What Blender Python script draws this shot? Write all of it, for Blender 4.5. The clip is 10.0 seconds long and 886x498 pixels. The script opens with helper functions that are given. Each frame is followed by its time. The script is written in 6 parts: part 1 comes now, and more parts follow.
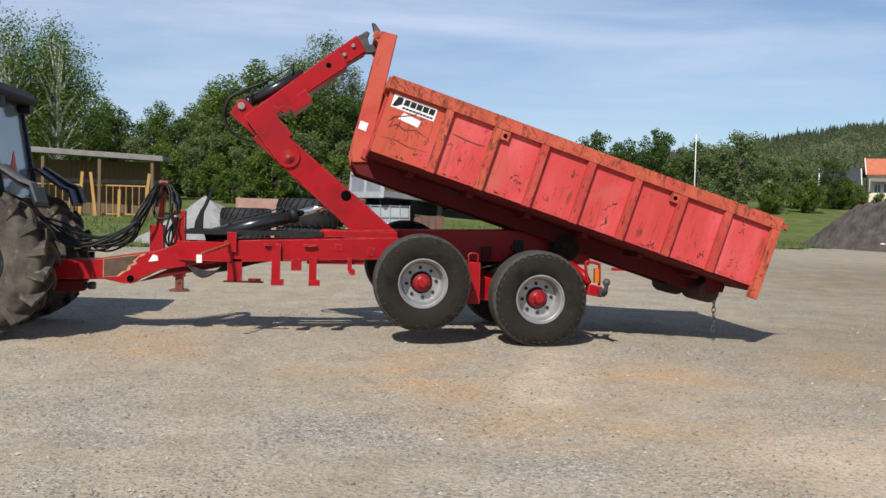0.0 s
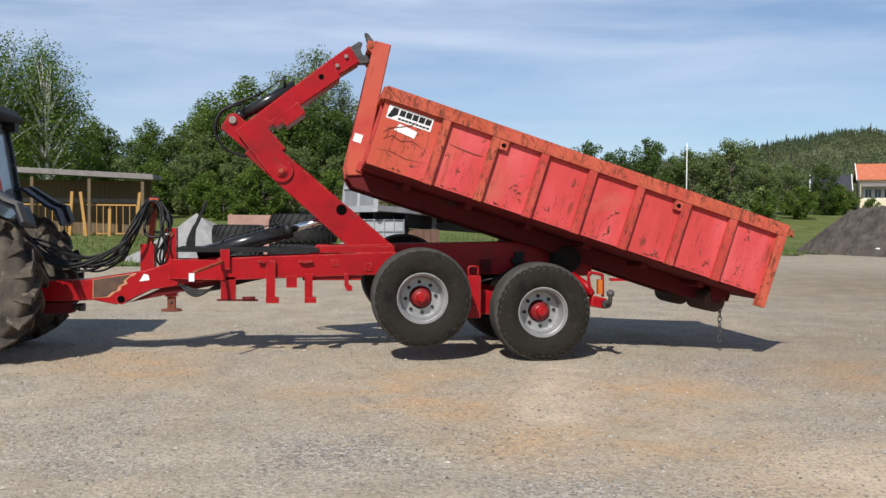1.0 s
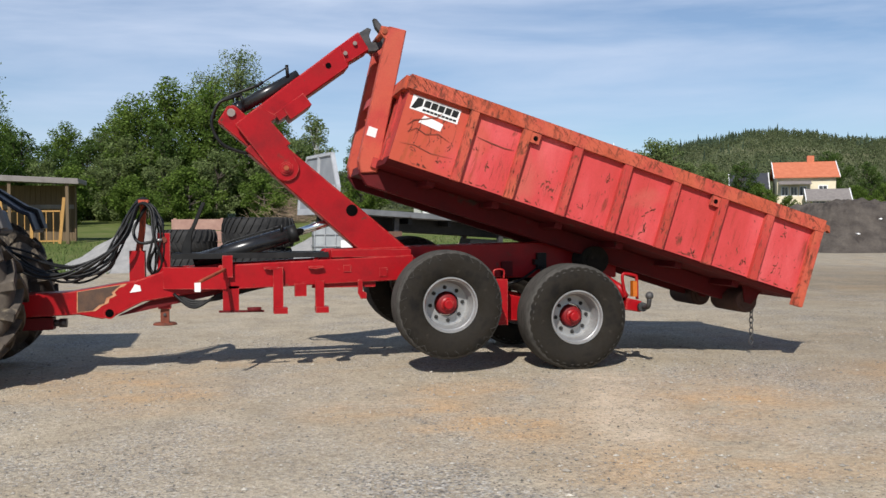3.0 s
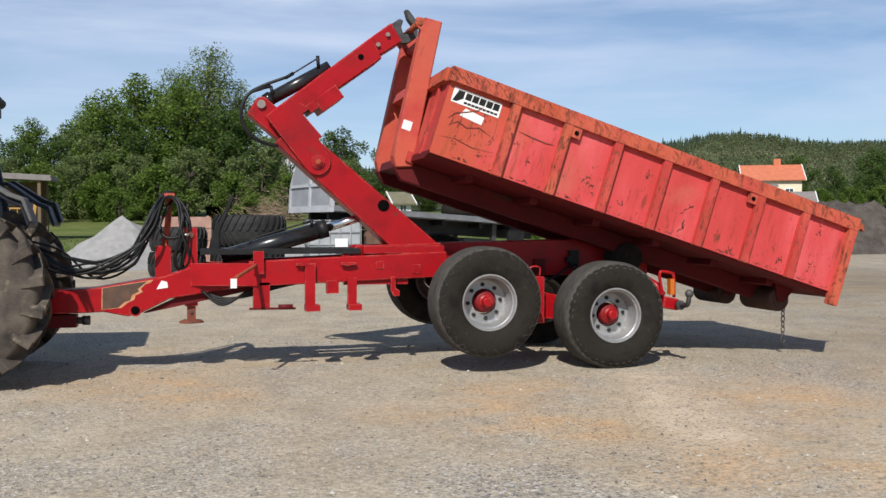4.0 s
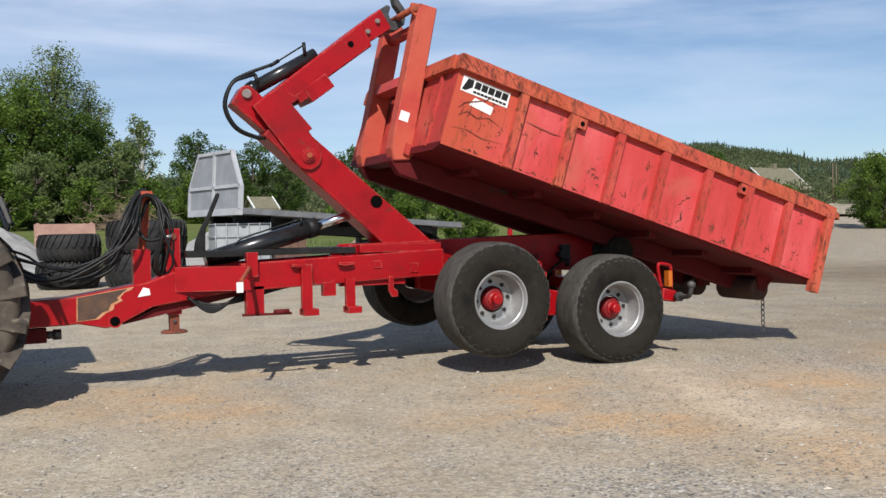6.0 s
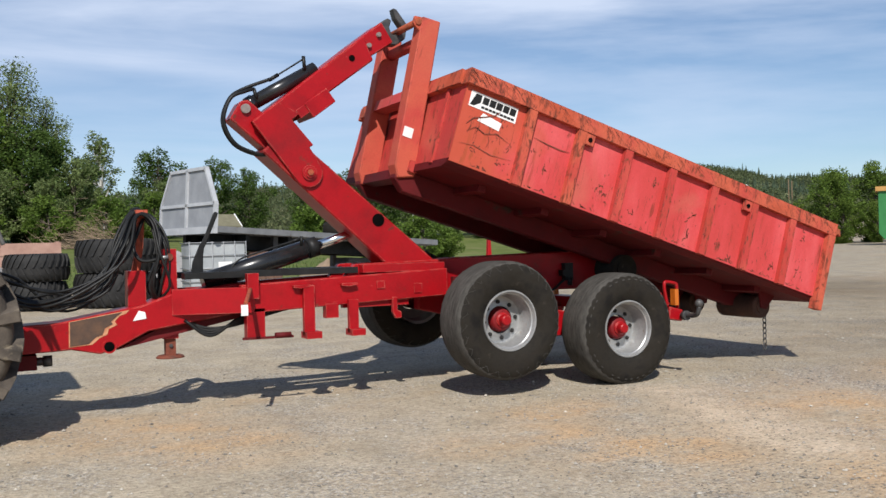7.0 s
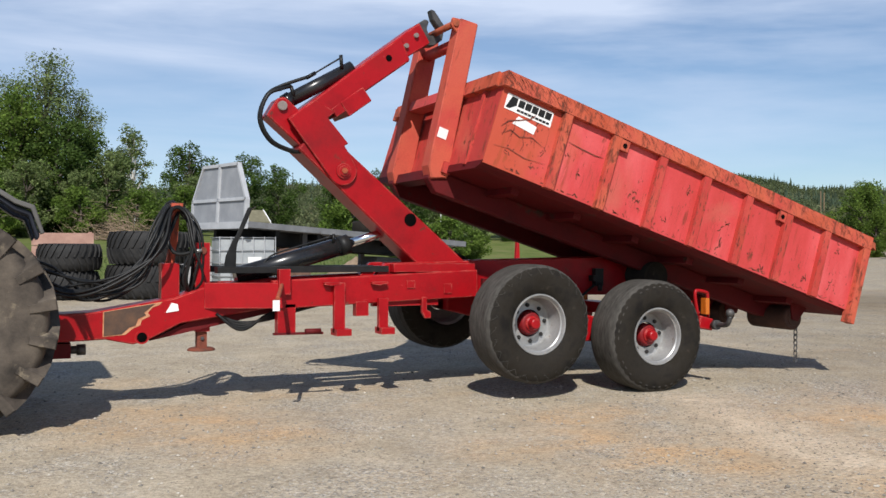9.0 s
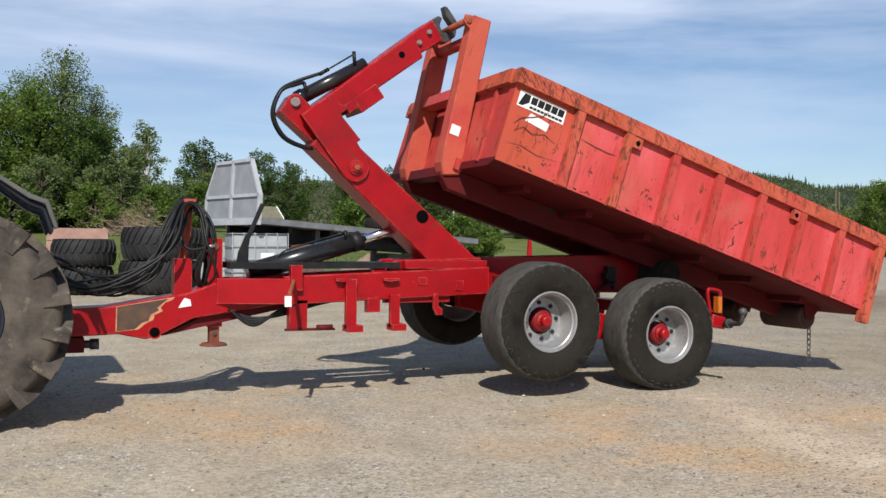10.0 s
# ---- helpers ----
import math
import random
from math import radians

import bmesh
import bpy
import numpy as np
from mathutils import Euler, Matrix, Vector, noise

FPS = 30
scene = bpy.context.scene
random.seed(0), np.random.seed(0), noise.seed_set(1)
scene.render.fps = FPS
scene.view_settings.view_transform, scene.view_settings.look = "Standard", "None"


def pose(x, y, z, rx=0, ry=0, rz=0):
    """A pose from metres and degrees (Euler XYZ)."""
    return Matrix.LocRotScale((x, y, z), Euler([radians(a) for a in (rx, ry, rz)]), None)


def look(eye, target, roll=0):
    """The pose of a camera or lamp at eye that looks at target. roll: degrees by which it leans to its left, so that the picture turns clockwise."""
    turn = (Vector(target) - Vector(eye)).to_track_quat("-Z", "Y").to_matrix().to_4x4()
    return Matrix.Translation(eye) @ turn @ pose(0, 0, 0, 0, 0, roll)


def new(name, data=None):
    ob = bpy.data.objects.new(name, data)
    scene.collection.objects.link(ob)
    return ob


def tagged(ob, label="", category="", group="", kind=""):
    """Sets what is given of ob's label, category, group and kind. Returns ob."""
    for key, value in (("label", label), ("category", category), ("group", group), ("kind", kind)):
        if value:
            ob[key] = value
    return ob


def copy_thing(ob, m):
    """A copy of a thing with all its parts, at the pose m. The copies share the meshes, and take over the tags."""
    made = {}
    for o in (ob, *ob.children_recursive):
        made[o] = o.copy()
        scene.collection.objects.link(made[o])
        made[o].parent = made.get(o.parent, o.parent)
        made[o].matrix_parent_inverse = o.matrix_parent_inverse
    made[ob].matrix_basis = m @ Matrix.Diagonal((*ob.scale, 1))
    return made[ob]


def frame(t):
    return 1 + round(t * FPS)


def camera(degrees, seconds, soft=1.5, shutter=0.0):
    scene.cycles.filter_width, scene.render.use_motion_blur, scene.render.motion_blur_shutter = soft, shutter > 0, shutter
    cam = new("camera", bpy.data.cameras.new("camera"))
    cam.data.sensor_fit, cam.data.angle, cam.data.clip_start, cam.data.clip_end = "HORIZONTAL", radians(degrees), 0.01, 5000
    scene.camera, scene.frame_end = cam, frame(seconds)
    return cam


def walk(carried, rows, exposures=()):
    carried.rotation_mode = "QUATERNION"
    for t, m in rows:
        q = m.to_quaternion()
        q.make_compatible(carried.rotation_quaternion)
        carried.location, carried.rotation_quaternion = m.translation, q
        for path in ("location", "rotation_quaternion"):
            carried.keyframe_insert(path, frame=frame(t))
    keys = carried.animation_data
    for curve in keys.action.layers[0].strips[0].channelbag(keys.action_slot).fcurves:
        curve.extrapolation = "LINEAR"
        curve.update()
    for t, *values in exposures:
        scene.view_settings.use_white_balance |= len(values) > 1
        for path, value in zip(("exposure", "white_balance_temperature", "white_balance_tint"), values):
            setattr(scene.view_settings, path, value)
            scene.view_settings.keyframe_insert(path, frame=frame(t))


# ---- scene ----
cam = camera(51.2, 10.0)
PATH = [
    (0, (-2.375, -10.049, 1.489), (-2.118, -8.067, 1.404), 1.5),
    (0.5, (-2.411, -9.978, 1.495), (-2.159, -7.995, 1.417), 1.4),
    (1, (-2.413, -9.782, 1.479), (-2.14, -7.801, 1.423), 0.4),
    (1.5, (-2.531, -9.574, 1.503), (-2.203, -7.602, 1.454), 0.3),
    (2, (-2.815, -9.379, 1.499), (-2.434, -7.416, 1.451), 0.0),
    (2.5, (-3.117, -9.13, 1.485), (-2.664, -7.183, 1.433), -0.9),
    (3, (-3.363, -8.824, 1.458), (-2.918, -6.874, 1.407), -0.4),
    (3.2, (-3.496, -8.72, 1.475), (-3.056, -6.77, 1.422), -0.4),
    (4.3, (-4.202, -8.31, 1.398), (-3.639, -6.392, 1.346), 0.1),
    (4.5, (-4.337, -8.186, 1.415), (-3.746, -6.276, 1.359), 0.2),
    (5, (-4.707, -8.021, 1.359), (-4.019, -6.144, 1.311), -0.2),
    (5.2, (-4.812, -7.948, 1.345), (-4.082, -6.086, 1.304), -0.7),
    (6.5, (-5.471, -7.316, 1.357), (-4.611, -5.511, 1.317), -1.3),
    (7, (-5.541, -7.161, 1.377), (-4.639, -5.376, 1.367), -1.5),
    (7.5, (-5.566, -7.169, 1.383), (-4.656, -5.388, 1.384), -0.5),
    (8, (-5.582, -7.141, 1.383), (-4.69, -5.351, 1.386), -0.1),
    (8.5, (-5.585, -7.141, 1.378), (-4.716, -5.34, 1.376), 0.1),
    (9, (-5.588, -7.155, 1.375), (-4.737, -5.345, 1.369), 0.2),
    (9.5, (-5.583, -7.152, 1.378), (-4.748, -5.335, 1.369), 0.4),
    (10, (-5.581, -7.157, 1.371), (-4.755, -5.336, 1.359), 0.5),
]
walk(cam, [(t, look(eye, target, roll)) for t, eye, target, roll in PATH], [(0, 0.05, 6250, 10), (3, 0.05, 6250, 10), (5, 0.09, 6250, 10), (10, 0.09, 6250, 10)])

# ---- world and sun ----
SUN_TO = Vector((-0.47, -0.98, 1.0)).normalized()
world = bpy.data.worlds.new("world")
scene.world = world
world.use_nodes = True
wt = world.node_tree
wt.nodes.clear()
w_out = wt.nodes.new("ShaderNodeOutputWorld")
w_bg = wt.nodes.new("ShaderNodeBackground")
w_sky = wt.nodes.new("ShaderNodeTexSky")
w_sky.sky_type = "NISHITA"
w_sky.sun_disc = False
w_sky.sun_elevation = math.asin(SUN_TO.z)
w_sky.sun_rotation = math.atan2(SUN_TO.x, SUN_TO.y)
w_sky.air_density, w_sky.dust_density, w_sky.ozone_density = 1.0, 0.0, 5.0
w_bg.inputs["Strength"].default_value = 0.086
# thin streaks of high cloud, drawn out along the horizon
w_co = wt.nodes.new("ShaderNodeTexCoord")
w_map = wt.nodes.new("ShaderNodeMapping")
w_map.inputs["Scale"].default_value = (1.3, 1.3, 9.0)
w_map.inputs["Rotation"].default_value = (0.06, -0.05, 0)
w_n = wt.nodes.new("ShaderNodeTexNoise")
w_n.inputs["Scale"].default_value = 1.6
w_n.inputs["Detail"].default_value = 7
w_n.inputs["Roughness"].default_value = 0.55
w_n.inputs["Distortion"].default_value = 0.35
w_r = wt.nodes.new("ShaderNodeValToRGB")
w_r.color_ramp.elements[0].position, w_r.color_ramp.elements[0].color = 0.34, (0.14, 0.14, 0.14, 1)
w_r.color_ramp.elements[1].position, w_r.color_ramp.elements[1].color = 0.66, (0.78, 0.78, 0.78, 1)
w_mix = wt.nodes.new("ShaderNodeMix")
w_mix.data_type = "RGBA"
w_mix.inputs["B"].default_value = (8.2, 9.0, 10.6, 1)
wt.links.new(w_co.outputs["Generated"], w_map.inputs["Vector"])
wt.links.new(w_map.outputs["Vector"], w_n.inputs["Vector"])
wt.links.new(w_n.outputs["Fac"], w_r.inputs["Fac"])
# the cloud thins out towards the horizon
w_sep = wt.nodes.new("ShaderNodeSeparateXYZ")
w_low = wt.nodes.new("ShaderNodeMapRange")
w_low.inputs["From Min"].default_value, w_low.inputs["From Max"].default_value = 0.04, 0.24
w_low.inputs["To Min"].default_value, w_low.inputs["To Max"].default_value = 0.40, 1.10
w_thin = wt.nodes.new("ShaderNodeMath")
w_thin.operation = "MULTIPLY"
wt.links.new(w_co.outputs["Generated"], w_sep.inputs["Vector"])
wt.links.new(w_sep.outputs["Z"], w_low.inputs["Value"])
wt.links.new(w_r.outputs["Color"], w_thin.inputs[0])
wt.links.new(w_low.outputs["Result"], w_thin.inputs[1])
# and opens to clear sky overhead
w_high = wt.nodes.new("ShaderNodeMapRange")
w_high.inputs["From Min"].default_value, w_high.inputs["From Max"].default_value = 0.34, 0.62
w_high.inputs["To Min"].default_value, w_high.inputs["To Max"].default_value = 1.0, 0.12
w_open = wt.nodes.new("ShaderNodeMath")
w_open.operation = "MULTIPLY"
wt.links.new(w_sep.outputs["Z"], w_high.inputs["Value"])
wt.links.new(w_thin.outputs["Value"], w_open.inputs[0])
wt.links.new(w_high.outputs["Result"], w_open.inputs[1])
wt.links.new(w_open.outputs["Value"], w_mix.inputs["Factor"])
wt.links.new(w_sky.outputs["Color"], w_mix.inputs["A"])
wt.links.new(w_mix.outputs["Result"], w_bg.inputs["Color"])
wt.links.new(w_bg.outputs["Background"], w_out.inputs["Surface"])

sun_data = bpy.data.lights.new("sun", "SUN")
sun_data.energy, sun_data.angle, sun_data.color = 5.0, radians(0.55), (1.0, 0.94, 0.86)
sun = new("sun", sun_data)
sun.matrix_world = look((0, 0, 30) , Vector((0, 0, 30)) - SUN_TO)


# ---- materials ----
def material(name, colors, scale=6.0, rough=(0.5, 0.7), metal=0.0, bump=0.15, fine=60.0, stretch=(1, 1, 1), stain=None, stain_scale=2.0, stain_amount=0.5, island=0.0, spec=0.5, streaks=(), wear=None):
    """A surface with colour that wanders between the given colours, a fine grain, and patches of stain."""
    m = bpy.data.materials.new(name)
    m.use_nodes = True
    t = m.node_tree
    b = t.nodes["Principled BSDF"]
    co = t.nodes.new("ShaderNodeTexCoord")
    mp = t.nodes.new("ShaderNodeMapping")
    mp.inputs["Scale"].default_value = stretch
    t.links.new(co.outputs["Object"], mp.inputs["Vector"])

    def nz(s, detail=5, rgh=0.6):
        n = t.nodes.new("ShaderNodeTexNoise")
        n.inputs["Scale"].default_value, n.inputs["Detail"].default_value, n.inputs["Roughness"].default_value = s, detail, rgh
        t.links.new(mp.outputs["Vector"], n.inputs["Vector"])
        return n
    big, small = nz(scale), nz(fine, 3)
    ramp = t.nodes.new("ShaderNodeValToRGB")
    el = ramp.color_ramp.elements
    while len(el) < len(colors):
        el.new(0.5)
    for i, c in enumerate(colors):
        el[i].position = 0.32 + 0.36 * i / max(1, len(colors) - 1)
        el[i].color = (*c, 1)
    t.links.new(big.outputs["Fac"], ramp.inputs["Fac"])
    colour = ramp.outputs["Color"]
    if stain:
        sn = nz(stain_scale, 8, 0.65)
        sr = t.nodes.new("ShaderNodeValToRGB")
        sr.color_ramp.elements[0].position, sr.color_ramp.elements[1].position = 0.74 - 0.3 * stain_amount, 0.82 - 0.3 * stain_amount
        t.links.new(sn.outputs["Fac"], sr.inputs["Fac"])
        mx = t.nodes.new("ShaderNodeMix")
        mx.data_type = "RGBA"
        mx.inputs["B"].default_value = (*stain, 1)
        t.links.new(sr.outputs["Color"], mx.inputs["Factor"])
        t.links.new(colour, mx.inputs["A"])
        colour = mx.outputs["Result"]
    for tint, s_scale, lo, hi, s_stretch in streaks:
        sm = t.nodes.new("ShaderNodeMapping")
        sm.inputs["Scale"].default_value = s_stretch
        t.links.new(co.outputs["Object"], sm.inputs["Vector"])
        sn = t.nodes.new("ShaderNodeTexNoise")
        sn.inputs["Scale"].default_value, sn.inputs["Detail"].default_value, sn.inputs["Roughness"].default_value = s_scale, 7, 0.62
        sn.inputs["Distortion"].default_value = 0.4
        t.links.new(sm.outputs["Vector"], sn.inputs["Vector"])
        sr = t.nodes.new("ShaderNodeMapRange")
        sr.inputs["From Min"].default_value, sr.inputs["From Max"].default_value, sr.inputs["To Max"].default_value = lo, hi, 0.85
        t.links.new(sn.outputs["Fac"], sr.inputs["Value"])
        mx = t.nodes.new("ShaderNodeMix")
        mx.data_type = "RGBA"
        mx.inputs["B"].default_value = (*tint, 1)
        t.links.new(sr.outputs["Result"], mx.inputs["Factor"])
        t.links.new(colour, mx.inputs["A"])
        colour = mx.outputs["Result"]
    if wear:
        # paint rubbed off along the edges
        bv = t.nodes.new("ShaderNodeBevel")
        bv.samples = 4
        bv.inputs["Radius"].default_value = wear[1]
        ng = t.nodes.new("ShaderNodeNewGeometry")
        dp = t.nodes.new("ShaderNodeVectorMath")
        dp.operation = "DOT_PRODUCT"
        t.links.new(bv.outputs["Normal"], dp.inputs[0])
        t.links.new(ng.outputs["Normal"], dp.inputs[1])
        ed = t.nodes.new("ShaderNodeMapRange")
        ed.inputs["From Min"].default_value, ed.inputs["From Max"].default_value = 0.985, 0.90
        t.links.new(dp.outputs["Value"], ed.inputs["Value"])
        wn = nz(wear[2], 6, 0.7)
        wr = t.nodes.new("ShaderNodeMapRange")
        wr.inputs["From Min"].default_value, wr.inputs["From Max"].default_value = 0.42, 0.60
        t.links.new(wn.outputs["Fac"], wr.inputs["Value"])
        wm = t.nodes.new("ShaderNodeMath")
        wm.operation = "MULTIPLY"
        t.links.new(ed.outputs["Result"], wm.inputs[0])
        t.links.new(wr.outputs["Result"], wm.inputs[1])
        mx = t.nodes.new("ShaderNodeMix")
        mx.data_type = "RGBA"
        mx.inputs["B"].default_value = (*wear[0], 1)
        t.links.new(wm.outputs["Value"], mx.inputs["Factor"])
        t.links.new(colour, mx.inputs["A"])
        colour = mx.outputs["Result"]
    hs = t.nodes.new("ShaderNodeHueSaturation")
    mr = t.nodes.new("ShaderNodeMapRange")
    mr.inputs["To Min"].default_value, mr.inputs["To Max"].default_value = 0.82, 1.18
    t.links.new(small.outputs["Fac"], mr.inputs["Value"])
    value = mr.outputs["Result"]
    if island:
        ge = t.nodes.new("ShaderNodeNewGeometry")
        mr2 = t.nodes.new("ShaderNodeMapRange")
        mr2.inputs["To Min"].default_value, mr2.inputs["To Max"].default_value = 1 - island, 1 + island
        t.links.new(ge.outputs["Random Per Island"], mr2.inputs["Value"])
        mu = t.nodes.new("ShaderNodeMath")
        mu.operation = "MULTIPLY"
        t.links.new(value, mu.inputs[0])
        t.links.new(mr2.outputs["Result"], mu.inputs[1])
        value = mu.outputs["Value"]
    t.links.new(value, hs.inputs["Value"])
    t.links.new(colour, hs.inputs["Color"])
    t.links.new(hs.outputs["Color"], b.inputs["Base Color"])
    rr = t.nodes.new("ShaderNodeMapRange")
    rr.inputs["To Min"].default_value, rr.inputs["To Max"].default_value = rough
    t.links.new(big.outputs["Fac"], rr.inputs["Value"])
    t.links.new(rr.outputs["Result"], b.inputs["Roughness"])
    b.inputs["Metallic"].default_value = metal
    b.inputs["Specular IOR Level"].default_value = spec
    if bump:
        bp = t.nodes.new("ShaderNodeBump")
        bp.inputs["Strength"].default_value, bp.inputs["Distance"].default_value = bump, 0.01
        t.links.new(small.outputs["Fac"], bp.inputs["Height"])
        t.links.new(bp.outputs["Normal"], b.inputs["Normal"])
    return m


RED = material("trailer_red", [(0.24, 0.003, 0.006), (0.33, 0.004, 0.008), (0.28, 0.005, 0.007)], 3, (0.30, 0.48), bump=0.03, spec=0.25, stain=(0.14, 0.035, 0.022), stain_scale=4.5, stain_amount=0.24, streaks=(((0.20, 0.008, 0.010), 1.6, 0.50, 0.72, (1, 1, 1)), ((0.10, 0.03, 0.02), 14.0, 0.66, 0.70, (1, 1, 1)), ((0.46, 0.05, 0.045), 22.0, 0.70, 0.73, (0.5, 1, 1))), wear=((0.50, 0.13, 0.10), 0.012, 9.0))
# the red darkened in its colour for shade under the bodies, with brown stains
RED_SHADED = material("shaded_underframe_red", [(0.075, 0.005, 0.006), (0.125, 0.006, 0.008)], 4, (0.6, 0.8), spec=0.25, stain=(0.05, 0.028, 0.02), stain_scale=4, stain_amount=0.5)
SKIP_RED = material("faded_red", [(0.43, 0.042, 0.034), (0.52, 0.056, 0.055), (0.60, 0.100, 0.100)], 1.3, (0.55, 0.75), bump=0.08, spec=0.3, streaks=(((0.20, 0.035, 0.018), 2.0, 0.60, 0.70, (5, 5, 0.8)), ((0.10, 0.03, 0.018), 9.0, 0.66, 0.70, (1.3, 1.3, 0.6)), ((0.46, 0.10, 0.07), 1.2, 0.58, 0.75, (1, 1, 1))), stain=(0.15, 0.035, 0.018), stain_scale=4.5, stain_amount=0.40, stretch=(1.6, 1.6, 0.6))
SKIP_ORANGE = material("rusty_orange", [(0.40, 0.068, 0.028), (0.48, 0.095, 0.050), (0.44, 0.055, 0.040)], 2.5, (0.6, 0.85), bump=0.15, spec=0.3, streaks=(((0.14, 0.035, 0.018), 3.0, 0.54, 0.64, (6, 2, 1.6)), ((0.07, 0.025, 0.016), 8.0, 0.62, 0.68, (2, 1, 1))), stain=(0.15, 0.038, 0.018), stain_scale=9, stain_amount=0.52, stretch=(1, 1, 0.7), wear=((0.09, 0.028, 0.018), 0.016, 12.0))
SKIP_SCUFF = material("scuffed_red_orange", [(0.39, 0.052, 0.030), (0.43, 0.042, 0.036), (0.49, 0.085, 0.055)], 1.6, (0.55, 0.8), bump=0.1, spec=0.3, streaks=(((0.15, 0.035, 0.018), 4.0, 0.58, 0.66, (4, 4, 0.8)), ((0.08, 0.025, 0.016), 10.0, 0.64, 0.69, (1, 1, 0.7))), stain=(0.16, 0.04, 0.02), stain_scale=9, stain_amount=0.42, wear=((0.10, 0.03, 0.018), 0.014, 12.0))
POST_PAINT = material("worn_orange_red", [(0.44, 0.060, 0.040), (0.47, 0.088, 0.050), (0.42, 0.046, 0.040)], 1.4, (0.55, 0.8), bump=0.1, spec=0.3, streaks=(((0.20, 0.042, 0.022), 4.0, 0.60, 0.70, (4, 4, 0.8)),), stain=(0.20, 0.05, 0.025), stain_scale=10, stain_amount=0.30, wear=((0.10, 0.03, 0.018), 0.014, 12.0))


def side_paint():
    """The faded paint, worn to a rusty orange over the front bay of the container."""
    m = SKIP_RED.copy()
    m.name = "faded_red_side"
    t = m.node_tree
    b = t.nodes["Principled BSDF"]
    src = b.inputs["Base Color"].links[0].from_socket
    co = t.nodes.new("ShaderNodeTexCoord")
    sp = t.nodes.new("ShaderNodeSeparateXYZ")
    n = t.nodes.new("ShaderNodeTexNoise")
    n.inputs["Scale"].default_value, n.inputs["Detail"].default_value = 3.0, 8
    ad = t.nodes.new("ShaderNodeMath")
    ad.operation = "MULTIPLY_ADD"
    ad.inputs[1].default_value = 1.3
    mr = t.nodes.new("ShaderNodeMapRange")
    mr.inputs["From Min"].default_value, mr.inputs["From Max"].default_value = 1.6, 1.15
    mr.inputs["To Max"].default_value = 0.68
    mx = t.nodes.new("ShaderNodeMix")
    mx.data_type = "RGBA"
    mx.inputs["B"].default_value = (0.43, 0.080, 0.030, 1)
    t.links.new(co.outputs["Object"], sp.inputs["Vector"])
    t.links.new(co.outputs["Object"], n.inputs["Vector"])
    t.links.new(n.outputs["Fac"], ad.inputs[0])
    t.links.new(sp.outputs["X"], ad.inputs[2])
    t.links.new(ad.outputs["Value"], mr.inputs["Value"])
    t.links.new(mr.outputs["Result"], mx.inputs["Factor"])
    t.links.new(src, mx.inputs["A"])
    t.links.new(mx.outputs["Result"], b.inputs["Base Color"])
    return m


SKIP_SIDE = side_paint()
SKIP_RUST = material("rust_brown", [(0.20, 0.05, 0.02), (0.36, 0.075, 0.03), (0.12, 0.035, 0.02)], 8, (0.8, 0.95), bump=0.3)
TYRE = material("worn_tyre_rubber", [(0.010, 0.009, 0.008), (0.021, 0.018, 0.014), (0.017, 0.014, 0.010)], 5, (0.75, 0.92), bump=0.2, fine=90, spec=0.15, stain=(0.042, 0.035, 0.027), stain_scale=6, stain_amount=0.36)
TREAD = material("dusty_tread", [(0.040, 0.037, 0.033), (0.085, 0.079, 0.070)], 9, (0.85, 0.95), bump=0.35, fine=70, spec=0.15, stretch=(1, 5, 1), stain=(0.03, 0.027, 0.023), stain_scale=5, stain_amount=0.45)
TRACTOR_TYRE = material("dusty_tractor_rubber", [(0.030, 0.026, 0.022), (0.075, 0.062, 0.050), (0.125, 0.103, 0.080)], 4, (0.8, 0.95), spec=0.2, stain=(0.17, 0.14, 0.10), stain_scale=6, stain_amount=0.5, bump=0.25, fine=70)
TYRE_BLACK = material("black_rubber", [(0.014, 0.014, 0.014), (0.030, 0.029, 0.028)], 5, (0.6, 0.8), bump=0.2, spec=0.25)
RIM = material("silver_rim_paint", [(0.27, 0.27, 0.265), (0.40, 0.40, 0.39)], 6, (0.3, 0.5), metal=0.45, bump=0.08, stain=(0.25, 0.19, 0.13), stain_scale=11, stain_amount=0.40)
CHROME = material("chrome_rod", [(0.72, 0.72, 0.72), (0.80, 0.80, 0.80)], 5, (0.12, 0.2), metal=1.0, bump=0.0)
STEEL = material("dark_steel", [(0.05, 0.05, 0.052), (0.10, 0.095, 0.09)], 10, (0.45, 0.65), metal=0.5, bump=0.15)
BLACK = material("black_paint", [(0.008, 0.008, 0.008), (0.020, 0.020, 0.019)], 6, (0.4, 0.6), bump=0.04, spec=0.25)
# near black on flat discs: the shade inside the holes as colour
HOLE_SHADE = material("hollow_shade", [(0.003, 0.003, 0.003), (0.006, 0.005, 0.005)], 6, (0.95, 1.0), bump=0.0, spec=0.0)
GLOSS_BLACK = material("oily_black_paint", [(0.010, 0.010, 0.011), (0.022, 0.022, 0.022)], 5, (0.16, 0.34), bump=0.02, stain=(0.09, 0.08, 0.07), stain_scale=30, stain_amount=0.22)
HOSE = material("hose_rubber", [(0.007, 0.007, 0.007), (0.016, 0.016, 0.015)], 8, (0.35, 0.55), bump=0.1, spec=0.25)
WHITE = material("white_sticker", [(0.72, 0.71, 0.68), (0.82, 0.81, 0.79)], 10, (0.5, 0.6), bump=0.02)
AMBER = material("amber_plastic", [(0.42, 0.10, 0.01), (0.55, 0.15, 0.015)], 10, (0.2, 0.3), bump=0.0)
LAMP_RED = material("red_plastic", [(0.5, 0.01, 0.01), (0.6, 0.02, 0.015)], 10, (0.2, 0.3), bump=0.0)
